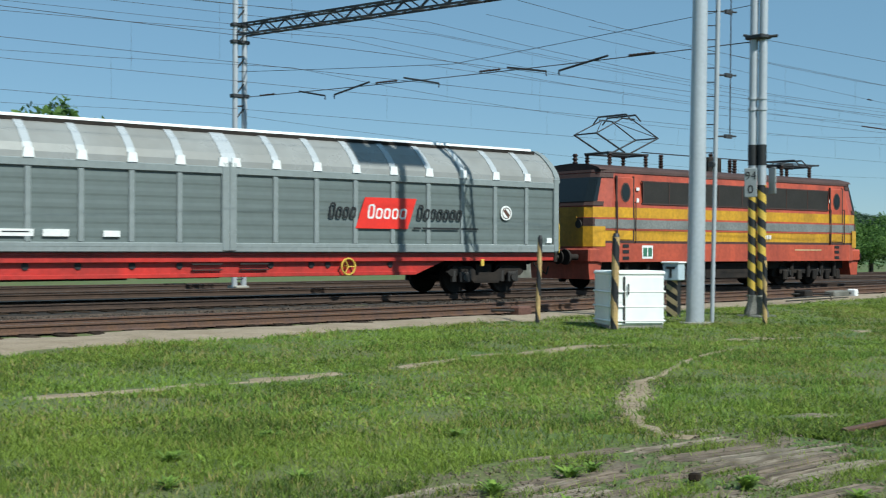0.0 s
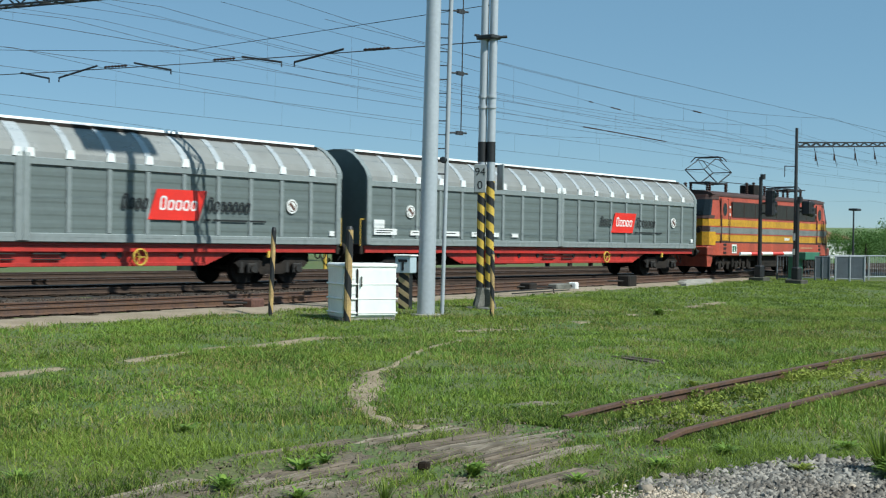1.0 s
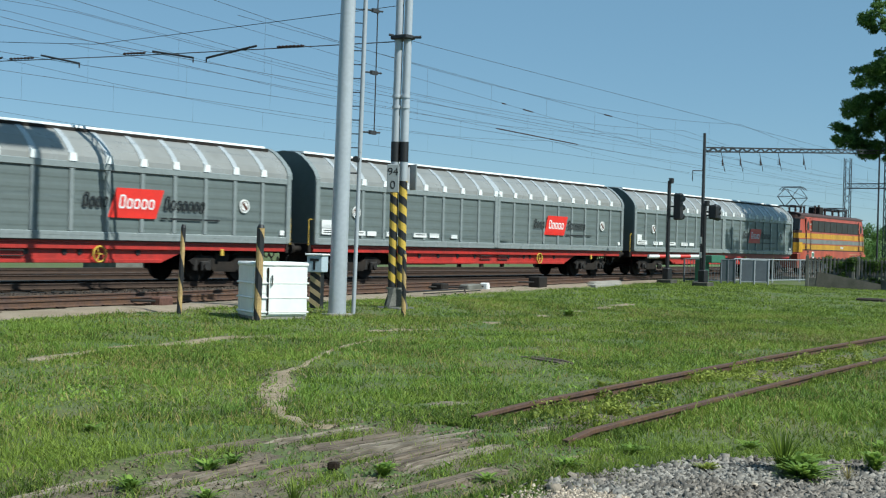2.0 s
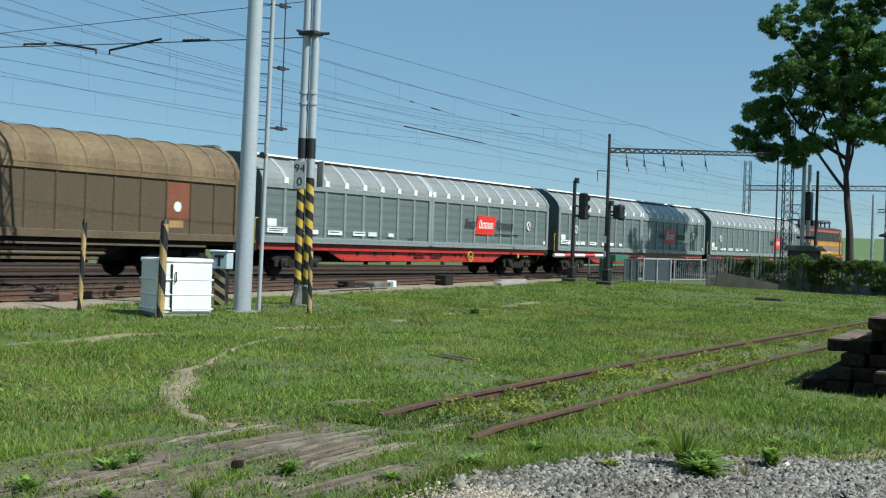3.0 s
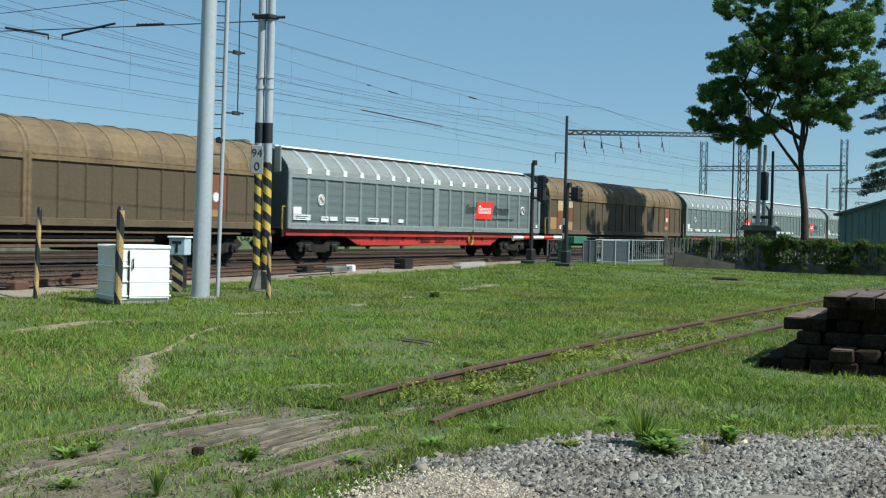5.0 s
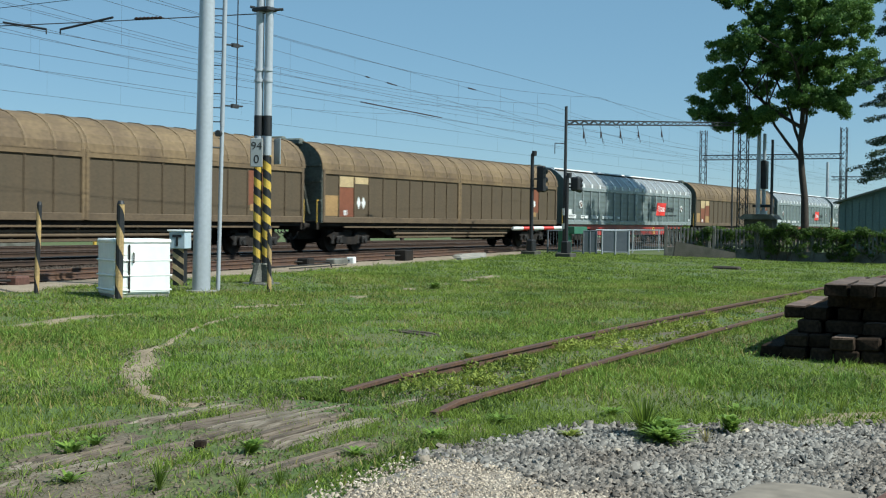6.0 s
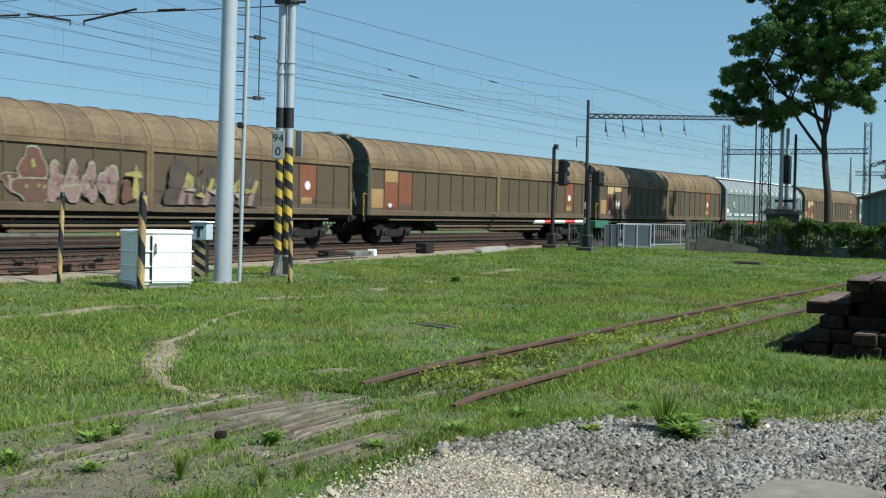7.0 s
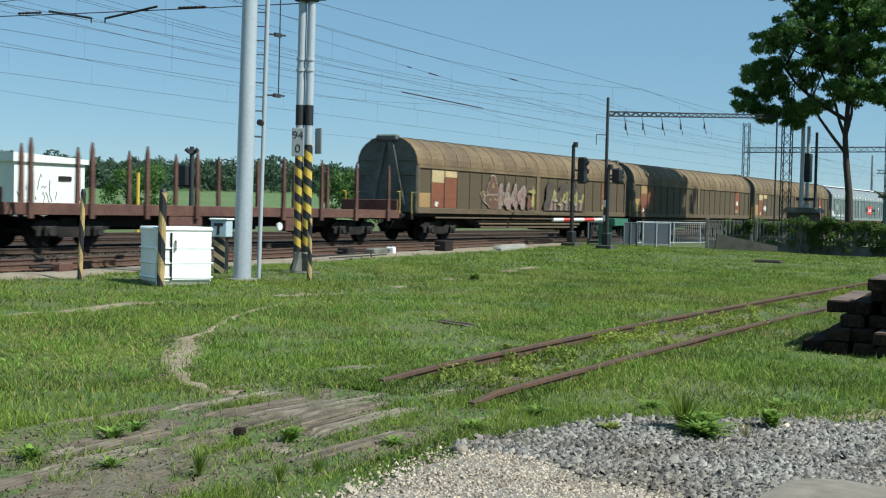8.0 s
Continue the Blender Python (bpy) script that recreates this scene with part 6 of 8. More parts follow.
catenary(25.6, "overhead contact line between the tracks", [s + 1 for s in SUPPORTS], 5.6, 7.2)
catenary(TRACK_Y, "overhead contact line above the train's track", SUPPORTS)
catenary(33.85, "overhead contact line above the far track", [s + 2 for s in SUPPORTS])
catenary(22.3, "overhead contact line above the nearer track", [-42, 20, 56, 107.6], 5.6, 7.3)
for y, z0 in ((30.9, 8.6), (30.2, 7.9), (27.2, 7.6), (39.35, 6.4)):
    t = thing("feeder_wire", pose(0, 0, 0), "thin overhead feeder wire", "overhead line", "feeder wires")
    sup = [-42, 21.5, 67.6, 107.6, 170]
    for a, b in zip(sup, sup[1:]):
        zz = [z0 if x < 30 else z0 - 0.6 for x in (a, b)]
        wire("wire", sag((a, y, zz[0]), (b, y, zz[1]), 0.5), 0.0055, t)
# wires that fall away from the portal, with rod insulators let into them: (y, start, end, insulators along x)
for y, p, q, rods in ((17.6, (23.4, 6.46), (107.6, 6.0), ()), (22.3, (22.6, 7.29), (56, 6.4), ((42.7, 0.3),)), (25.6, (22.0, 8.0), (56, 6.35), ((42.2, 0.35), (40.4, 0.12))), (28.15, (22.0, 6.9), (70, 6.15), ((45.0, 1.1), (47.0, 1.2), (49.6, 1.3)))):
    t = thing("feeder_wire", pose(0, 0, 0), "overhead wire with dark rod insulators", "overhead line", "feeder wires")
    P, Q = Vector((p[0], y, p[1])), Vector((q[0], y, q[1]))
    wire("wire", [P, Q], 0.0055, t)
    for x, h in rods:
        bm = bmesh.new()
        c, d = P.lerp(Q, (x - P.x) / (Q.x - P.x)), (Q - P).normalized()
        tube(bm, c - d * h, c + d * h, 0.028, 0.022, 8)
        part("rod_insulator", bm, INSULATOR, t)


A, B = Vector((20.1, 35.7, 6.50)), Vector((23.3, 17.6, 6.4))
def along(u):
    """Share of the way from A to B."""
    return u / ((1 - u) / 1.137 + u)


span = thing("span_wire", pose(0, 0, 0), "cross-span wire with insulators and steady arms over the tracks", "overhead line")
sw = [A.lerp(B, k / 8) - Vector((0, 0, 0.06 * math.sin(math.pi * k / 8))) for k in range(9)]
wire("wire", sw, 0.013, span)
wire("wire", [p + Vector((0, 0, 0.35 + 1.0 * abs(k / 8 - 0.5))) for k, p in enumerate(sw)], 0.008, span)
for u0, u1 in ((0.05, 0.085), (0.31, 0.355), (0.52, 0.56), (0.79, 0.835)):
    bm = bmesh.new()
    p, q = A.lerp(B, along(u0)), A.lerp(B, along(u1))
    lathe(bm, p, q, [0.02] + [0.036, 0.018] * 7)
    part("insulator", bm, INSULATOR, span)
for u0, d0, u1, d1 in ((0.142, 0.0, 0.20, -0.22), (0.22, -0.22, 0.296, 0.05), (0.369, 0.06, 0.44, -0.2), (0.573, 0.03, 0.645, -0.18), (0.668, -0.2, 0.755, 0.05)):
    bm = bmesh.new()
    p, q = A.lerp(B, along(u0)) + Vector((0, 0, d0)), A.lerp(B, along(u1)) + Vector((0, 0, d1))
    tube(bm, p, q, 0.028, n=6)
    low = p if d0 < d1 else q
    tube(bm, low, low + Vector((0, 0, -0.12)), 0.02, n=6)
    part("steady_arm", bm, MAST, span)


for x, y in ((51.2, 21.2), (53.0, 21.1), (55.2, 21.0), (57.5, 20.95), (60.5, 20.8)):
    t = thing("hanger", pose(x, y, 5.85 + 0.07 * (x - 49.6)), "insulated hanger under the gantry beam", "hanger", "hangers")
    bm = bmesh.new()
    tube(bm, (0, 0, 0), (0.1, -0.15, -0.85), 0.014, n=6)
    part("rod", bm, MAST, t)
    bm = bmesh.new()
    lathe(bm, (0.04, -0.05, -0.3), (0.04, -0.05, -0.6), [0.02] + [0.045, 0.02] * 4)
    part("insulator", bm, INSULATOR, t)

# ---- ground cover ----
def dist_to_line(X, Y, pts):
    d = np.full(X.shape, 1e9)
    for (x0, y0), (x1, y1) in zip(pts, pts[1:]):
        vx, vy = x1 - x0, y1 - y0
        u = np.clip(((X - x0) * vx + (Y - y0) * vy) / (vx * vx + vy * vy), 0, 1)
        d = np.minimum(d, np.hypot(X - x0 - u * vx, Y - y0 - u * vy))
    return d


def inside(X, Y, poly):
    r = np.zeros(X.shape, bool)
    for (x0, y0), (x1, y1) in zip(poly, poly[1:] + poly[:1]):
        c = ((y0 > Y) != (y1 > Y)) & (X < (x1 - x0) * (Y - y0) / (y1 - y0 + 1e-12) + x0)
        r ^= c
    return r


def patchy(X, Y, s, seed=0.0):
    """Cheap smooth noise from 0 to 1."""
    a = np.sin(X * s + 1.3 * np.sin(Y * s * 0.7 + seed) + seed) * np.sin(Y * s * 1.1 + 1.7 * np.sin(X * s * 0.6 - seed))
    b = np.sin(X * s * 2.3 + seed * 2 + np.sin(Y * s * 1.9)) * np.sin(Y * s * 2.6 - seed + np.sin(X * s * 2.1))
    return np.clip(0.5 + 0.35 * a + 0.22 * b, 0, 1)


PATH_A = [(4.6, 13.25), (6.2, 13.5), (7.4, 13.4), (9.4, 13.5), (12.4, 14.3), (15.4, 14.55), (19.6, 14.0), (21.1, 13.95), (24.2, 14.6), (27.9, 15.2), (32.6, 16.1)]
PATH_B = [(16.6, 13.1), (15.0, 12.45), (13.0, 11.3), (11.7, 10.6), (10.6, 9.7), (9.6, 8.85), (8.9, 8.1), (8.5, 7.4), (8.6, 7.0)]
GRAVEL = [(-3, 4.0), (2.5, 3.9), (5.9, 4.05), (6.75, 4.18), (7.4, 4.18), (8.0, 4.12), (8.8, 3.85), (9.35, 3.5), (9.75, 2.95), (10.1, 2.45), (10.75, 1.7), (12.2, 0.2), (13, -4), (-3, -4)]


def verge(x):
    """How far the sandy shoulder reaches from the middle of the nearer track."""
    return 2.55 + 1.5 * np.exp(-np.maximum(np.asarray(x, dtype=float) - 5.5, 0) / 5.0)


def ribbon(name, pts, width, mat, label, seed, broken=1.0, lift=0.012):
    """A worn strip that lies on the ground, with ragged edges and bare breaks."""
    P = []
    for (x0, y0), (x1, y1) in zip(pts, pts[1:]):
        n = max(int(math.hypot(x1 - x0, y1 - y0) / 0.12), 1)
        P += [(x0 + (x1 - x0) * k / n, y0 + (y1 - y0) * k / n) for k in range(n)]
    P = np.array(P)
    d = np.gradient(P, axis=0)
    d /= np.linalg.norm(d, axis=1)[:, None]
    nrm = np.stack([-d[:, 1], d[:, 0]], 1)
    s = np.arange(len(P)) * 0.12
    w0 = width(P) * (0.6 + 0.8 * patchy(s, s * 0.3, 2.1, seed)) * 0.5
    w1 = width(P) * (0.6 + 0.8 * patchy(s, s * 0.3, 2.4, seed + 3)) * 0.5
    rows = []
    for u in (-1, -0.4, 0.4, 1):
        w = np.where(u < 0, -u * -w0, u * w1)
        q = P + nrm * w[:, None]
        q[:, 0] += 0.05 * np.sin(s * 9 + u)
        bare = patchy(q[:, 0], q[:, 1], 1.5, seed + 2.0)
        z = terrain(q[:, 0], q[:, 1]) + (lift if abs(u) < 0.9 else -0.02) - 0.06 * smooth01(0.56, 0.40, bare) * broken
        rows.append(np.column_stack([q, z]))
    v = np.stack(rows, 1).reshape(-1, 3)
    i = np.arange(len(P) - 1)
    f = np.concatenate([np.stack([i * 4 + k, i * 4 + k + 1, i * 4 + k + 5, i * 4 + k + 4], 1) for k in range(3)])
    return tagged(mesh_fast(name, v, f, mat), label, "path", kind="structure")


ribbon("dirt_path", PATH_A, lambda P: np.full(len(P), 0.52), SOIL, "narrow trodden dirt path through the grass", 1)
ribbon("dirt_path", PATH_B, lambda P: 0.16 + 0.62 * np.exp(-((P[:, 0] - 10.5) / 0.95) ** 2), SOIL, "worn bare earth path through the grass", 5, 0.12, 0.02)
ribbon("siding_soil", [(x, 0.5 * float(np.interp(x, *np.array(SID[0]).T) + np.interp(x, *np.array(SID[1]).T))) for x in range(10, 40)], lambda P: np.full(len(P), 1.15), DARK_SOIL, "bare littered soil between the old rails", 4, 0.9)
ribbon("dirt_path", [(4.2, 6.0), (5.6, 6.1), (7.0, 6.2), (9.3, 6.2)], lambda P: np.full(len(P), 1.9), DARK_SOIL, "bare earth under old crossing boards", 9, 0.8)

ribbon("dirt_path", [(4.0, 5.2), (5.4, 5.35), (7.0, 5.45), (8.6, 5.55), (9.6, 5.95)], lambda P: np.full(len(P), 1.25), DARK_SOIL, "bare earth and litter beside old crossing boards", 21, 0.75)
ribbon("dirt_path", [(6.2, 4.75), (7.4, 4.8), (8.6, 4.75), (9.6, 4.3), (10.3, 3.5), (10.9, 2.5), (11.5, 1.5)], lambda P: np.full(len(P), 0.75), SOIL, "dusty earth edge between grass and gravel", 25, 0.9)
SHOULDER = [(float(x), float(near_y(x)) - 0.4 - 0.5 * float(verge(x))) for x in np.arange(0, 56, 1.0)]
ribbon("sandy_shoulder", SHOULDER, lambda P: verge(P[:, 0]) - 0.4, SAND, "pale sandy gravel shoulder beside the tracks", 13, 0.0, 0.035)

gx, gy = np.arange(-2.5, 12.4, 0.1), np.arange(-3.5, 4.7, 0.1)
GX, GY = np.meshgrid(gx, gy, indexing="ij")
GZ = terrain(GX, GY) + np.where(inside(GX, GY, GRAVEL), 0.03 + 0.012 * patchy(GX, GY, 3.0), -0.08)
ii, jj = np.meshgrid(np.arange(len(gx) - 1), np.arange(len(gy) - 1), indexing="ij")
aa = (ii * len(gy) + jj).ravel()
tagged(mesh_fast("gravel_patch", np.stack([GX, GY, GZ], -1).reshape(-1, 3), np.stack([aa, aa + len(gy), aa + len(gy) + 1, aa + 1], 1), GRAVEL_BED), "grey gravel and stone dust beside the grass", "gravel", kind="structure")


def stones(name, X, Y, Z, size, mat, rng, label):
    """Broken stones: flat, tilted chips with sharp corners, scattered as stuff."""
    base = np.array([(-1, -1, -1), (1, -1, -1), (0.9, 1, -1), (-0.8, 0.9, -1), (-0.7, -0.8, 1), (0.8, -0.7, 1), (0.1, 0.9, 1)], float)
    fc = np.array([(0, 1, 5), (0, 5, 4), (1, 2, 6), (1, 6, 5), (2, 3, 6), (3, 0, 4), (3, 4, 6), (4, 5, 6)])
    n = len(X)
    v = np.repeat(base[None], n, 0) + rng.normal(0, 0.27, (n, 7, 3))
    v *= (size[:, None] * rng.uniform(0.55, 1.3, (n, 3)))[:, None, :] * np.array([1, 0.8, 0.45])
    tx, ty = rng.normal(0, 0.45, (2, n, 1))
    v[..., 2] += v[..., 0] * tx + v[..., 1] * ty
    a = rng.uniform(0, math.tau, n)
    c, s = np.cos(a)[:, None], np.sin(a)[:, None]
    x, y = v[..., 0] * c - v[..., 1] * s, v[..., 0] * s + v[..., 1] * c
    v = np.stack([x + X[:, None], y + Y[:, None], v[..., 2] + (Z + size * 0.15)[:, None]], -1).reshape(-1, 3)
    f = (fc[None] + (np.arange(n) * 7)[:, None, None]).reshape(-1, 3)
    return tagged(mesh_fast(name, v, f, mat), label, "stones", kind="stuff")


rng = np.random.default_rng(3)
n = 130000
X, Y = rng.uniform(4.2, 12.2, n), rng.uniform(-1.5, 4.5, n)
ang = np.degrees(np.arctan2(Y, X))
coarse = smooth01(0.30, 0.62, 0.45 * patchy(X, Y, 1.1, 2.0) + 0.62 * smooth01(6.3, 8.1, X + 0.25 * (3.0 - Y)))
keep = inside(X + rng.normal(0, 0.11, n), Y + rng.normal(0, 0.11, n), GRAVEL) & (ang > 4) & ~((X > 6.2) & (X < 7.9) & (Y > 1.32) & (Y < 2.0)) & (rng.uniform(0, 1, n) < 0.3 + 0.7 * smooth01(0, 3, 12 - np.hypot(X, Y)))
X, Y, coarse = X[keep], Y[keep], coarse[keep]
size = np.where(rng.uniform(0, 1, len(X)) < coarse, rng.uniform(0.012, 0.024, len(X)) * (1 + 0.55 * rng.uniform(0, 1, len(X)) ** 3), rng.uniform(0.005, 0.0125, len(X)))
fine = size < 0.013
stones("gravel", X[~fine], Y[~fine], terrain(X[~fine], Y[~fine]) + 0.035, size[~fine], STONE, rng, "loose grey crushed stone chips")
stones("grit", X[fine], Y[fine], terrain(X[fine], Y[fine]) + 0.035, size[fine], GRIT, rng, "pale tan grit and fine gravel")
big = rng.choice(len(X), 42)
stones("loose_stones", X[big], Y[big], terrain(X[big], Y[big]) + 0.04, rng.uniform(0.026, 0.046, 42), GRIT, rng, "larger pale broken stones")

# ballast stones along the near shoulder of the tracks
n = 42000
X = rng.uniform(2, 58, n)
Y = near_y(X) - 0.7 + rng.uniform(0, 1, n) ** 1.3 * 4.6
b = np.degrees(np.arctan2(Y, X))
k = (b < 74) & (b > 20)
X, Y = X[k], Y[k]
stones("ballast_stones", X, Y, bed_height(X, Y), rng.uniform(0.022, 0.05, len(X)), BALLAST, rng, "loose brown ballast stones")


# old boards of the crossing
def board(x0, y0, x1, y1, w, seed):
    r = random.Random(seed)
    L = math.hypot(x1 - x0, y1 - y0)
    bm = bmesh.new()
    n = max(int(L / 0.15), 4)
    for k in range(4):
        off = (k - 1.5) * w * 0.27
        up = r.uniform(-0.012, 0.012)
        rows = []
        for i in range(n + 1):
            x = L * i / n
            h = 0.016 + up + 0.004 * math.sin(i * 0.5 + seed + k) + r.uniform(-.003, .003) - (0.06 if i in (0, n) else 0.02 if i in (1, n - 1) else 0)
            ww = w * 0.118 * (1 + 0.05 * r.uniform(-1, 1)) * (0.6 if i in (0, n) else 1)
            rows.append([bm.verts.new((x, off - ww, -0.08)), bm.verts.new((x, off - ww * .85, h - .012)), bm.verts.new((x, off, h)), bm.verts.new((x, off + ww * .85, h - .01)), bm.verts.new((x, off + ww, -0.08))])
        for a, b in zip(rows, rows[1:]):
            for j in range(4):
                bm.faces.new((a[j], a[j + 1], b[j + 1], b[j]))
        bm.faces.new(rows[0])
        bm.faces.new(rows[-1][::-1])
    o = part("crossing_board", bm, BROWN_WOOD if seed % 3 == 1 or seed >= 19 else OLD_WOOD)
    o.matrix_world = pose(x0, y0, 0.0, 0, 0, math.degrees(math.atan2(y1 - y0, x1 - x0)))
    return tagged(o, "weathered grey crossing board sunk in the earth", "board", "old crossing boards")


BOARDS = [(7.39, 6.99, 9.08, 6.97, .2), (7.3, 6.6, 9.31, 6.40, .25), (7.54, 6.32, 9.61, 6.17, .26), (7.86, 6.03, 9.1, 6.0, .22), (6.14, 7.14, 7.9, 7.12, .16), (5.09, 5.9, 6.5, 6.07, .22), (5.27, 5.45, 6.7, 5.78, .2), (4.6, 5.5, 6.03, 5.24, .2), (7.27, 5.48, 9.07, 5.51, .22), (8.48, 7.46, 9.36, 7.33, .14), (5.0, 4.98, 6.21, 5.0, .2), (10.2, 7.42, 11.1, 7.35, .28), (5.2, 6.3, 6.6, 6.45, .2), (6.4, 6.1, 7.4, 6.08, .2), (4.5, 6.6, 5.9, 6.75, .2), (6.2, 5.32, 7.0, 5.18, .18), (5.6, 4.75, 6.5, 4.72, .16), (9.2, 5.75, 10.3, 5.7, .18), (4.3, 5.2, 5.2, 5.25, .2)]
br = random.Random(17)      # rows of older, darker boards nearer the viewer
for k in range(9):
    y, x = 4.62 + 0.235 * k, 3.5 + br.uniform(0, 0.7)
    while x < 6.9 + 0.1 * k:
        L = br.uniform(1.0, 2.1)
        if br.random() < 0.72:
            BOARDS.append((x, y + br.uniform(-.03, .03), x + L, y + 0.1 + br.uniform(-.03, .03), 0.2))
        x += L + br.uniform(0.05, 0.5)
for k, b in enumerate(BOARDS):
    board(*b, k)
# crumbs of earth on the bare ground
n = 16000
X, Y = rng.uniform(3.6, 12.5, n), rng.uniform(4.5, 11.2, n)
k = ((X < 9.7) & (Y < 7.2)) | (dist_to_line(X, Y, PATH_B) < 0.3) | ((X > 9.7) & (Y > 5.2) & (Y < 6.6))
X, Y = X[k], Y[k]
stones("earth_crumbs", X, Y, terrain(X, Y) + 0.012, rng.uniform(0.004, 0.013, len(X)), DARK_SOIL, rng, "crumbs of dry earth and splinters on bare ground")
o = board(16.2, 9.9, 15.65, 8.6, 0.2, 77)
o["label"] = "loose grey plank lying in the grass"
t = thing("wood_block", pose(6.98, 5.81, 0.03, 0, 8, 30), "dark charred wood block in the grass", "wood block")
bm = bmesh.new()
box(bm, -0.08, 0.08, -0.035, 0.035, -0.02, 0.04, 0.012)
part("block", bm, TARRED, t)
t = thing("concrete_slab", pose(7.3, 1.7, 0.0), "pale flat stone slab sunk in the gravel", "slab")
bm = bmesh.new()
rim = [(-1.1, 0.3), (-0.1, 0.37), (0.35, 0.34), (0.55, 0.24), (0.62, 0.02), (0.55, -0.28), (0.3, -0.4), (-1.1, -0.4)]
rings = [[bm.verts.new((x * s, y * s, z)) for x, y in rim] for s, z in ((1.0, -0.1), (1.0, 0.035), (0.93, 0.062), (0.5, 0.075))]
for p, q in zip(rings, rings[1:]):
    for i in range(len(rim)):
        bm.faces.new((p[i - 1], p[i], q[i], q[i - 1]))
bm.faces.new(rings[-1])
bmesh.ops.recalc_face_normals(bm, faces=bm.faces)
part("slab", bm, YARD, t)
t = thing("rusty_beam", pose(7.5, 1.05, 0.03, 0, 0, -8), "rust-brown timber beam lying on the gravel", "beam")
bm = bmesh.new()
box(bm, -0.9, 0.62, -0.22, 0.2, -0.08, 0.10, 0.05)
part("beam", bm, RUST_STEEL, t)
# a dark clod, shaped as a low bevelled block
t = thing("dirt_clod", pose(45.2, 12.9, 0.0), "small dark clod lying in the grass", "board")
bm = bmesh.new()
box(bm, -0.2, 0.2, -0.5, 0.5, -0.05, 0.12, 0.05)
part("board", bm, BARK, t)


def blades(name, X, Y, H, W, mat, rng, label, lean=1.0, z_off=0.0, simple=False):
    """Grass: each blade is three triangles with a bent tip."""
    n = len(X)
    a = rng.uniform(0, math.tau, n)
    la = rng.uniform(0, math.tau, n)
    ln = H * rng.uniform(0.1, lean, n)
    z = terrain(X, Y) - 0.01 + z_off
    cx, cy = np.cos(a) * W / 2, np.sin(a) * W / 2
    lx, ly = np.cos(la) * ln, np.sin(la) * ln
    if simple:
        v = np.stack([np.stack([X - cx, Y - cy, z], 1), np.stack([X + cx, Y + cy, z], 1), np.stack([X + lx, Y + ly, z + H], 1)], 1)
        return tagged(mesh_fast(name, v.reshape(-1, 3), np.arange(n * 3).reshape(-1, 3), mat), label, "grass", kind="stuff")
    v = np.empty((n, 5, 3))
    v[:, 0] = np.stack([X - cx, Y - cy, z], 1)
    v[:, 1] = np.stack([X + cx, Y + cy, z], 1)
    v[:, 2] = np.stack([X + cx * .8 + lx * .35, Y + cy * .8 + ly * .35, z + H * .6], 1)
    v[:, 3] = np.stack([X - cx * .8 + lx * .35, Y - cy * .8 + ly * .35, z + H * .6], 1)
    v[:, 4] = np.stack([X + lx, Y + ly, z + H], 1)
    f = (np.array([(0, 1, 2), (0, 2, 3), (3, 2, 4)])[None] + (np.arange(n) * 5)[:, None, None]).reshape(-1, 3)
    return tagged(mesh_fast(name, v.reshape(-1, 3), f, mat), label, "grass", kind="stuff")


def grass_points(n, r0, r1, rng):
    r = np.sqrt(rng.uniform(r0 * r0, r1 * r1, n))
    a = np.radians(rng.uniform(6, 74, n))
    X, Y = r * np.cos(a), r * np.sin(a)
    wear = np.minimum(dist_to_line(X, Y, PATH_A) / 0.24 + 1.2 * smooth01(0.56, 0.40, patchy(X, Y, 1.5, 3.0)), dist_to_line(X, Y, PATH_B) / (0.06 + 0.24 * np.exp(-((X - 10.5) / 0.9) ** 2)) + 0.5 * smooth01(0.6, 0.4, patchy(X, Y, 3.1, 6.0)))
    boards = ((X > 4.0) & (X < 9.6) & (Y > 4.75) & (Y < 7.2))
    on_board = np.zeros(n, bool)
    for x0, y0, x1, y1, w in BOARDS:
        on_board |= dist_to_line(X, Y, [(x0, y0), (x1, y1)]) < w * 0.55
    dens = 0.30 + 0.70 * smooth01(0.25, 0.62, patchy(X, Y, 0.9, 4.0) * 0.6 + patchy(X, Y, 2.7, 8.0) * 0.4)
    dens *= 0.10 + 0.90 * smooth01(0.35, 1.5, wear + 1.3 * (patchy(X, Y, 5.0, 2.0) - 0.5))
    between = (X > 10) & (X < 36) & (Y > np.interp(X, *np.array(SID[1]).T) + 0.1) & (Y < np.interp(X, *np.array(SID[0]).T) - 0.1)
    dens = np.where(between, dens * 0.22, dens)
    dens = np.where(boards, dens * (0.16 + 0.64 * smooth01(0.42, 0.62, patchy(X, Y, 2.6, 1.0))), dens)
    k = (rng.uniform(0, 1, n) < dens) & ~(on_board & (rng.uniform(0, 1, n) < 0.84)) & ~inside(X + rng.normal(0, 0.13, n), Y + rng.normal(0, 0.13, n), GRAVEL) & (Y < near_y(X) - verge(X) + 0.2 * np.sin(X * 1.7) + rng.normal(0, 0.18, n)) & (X < 57)
    return X[k], Y[k]


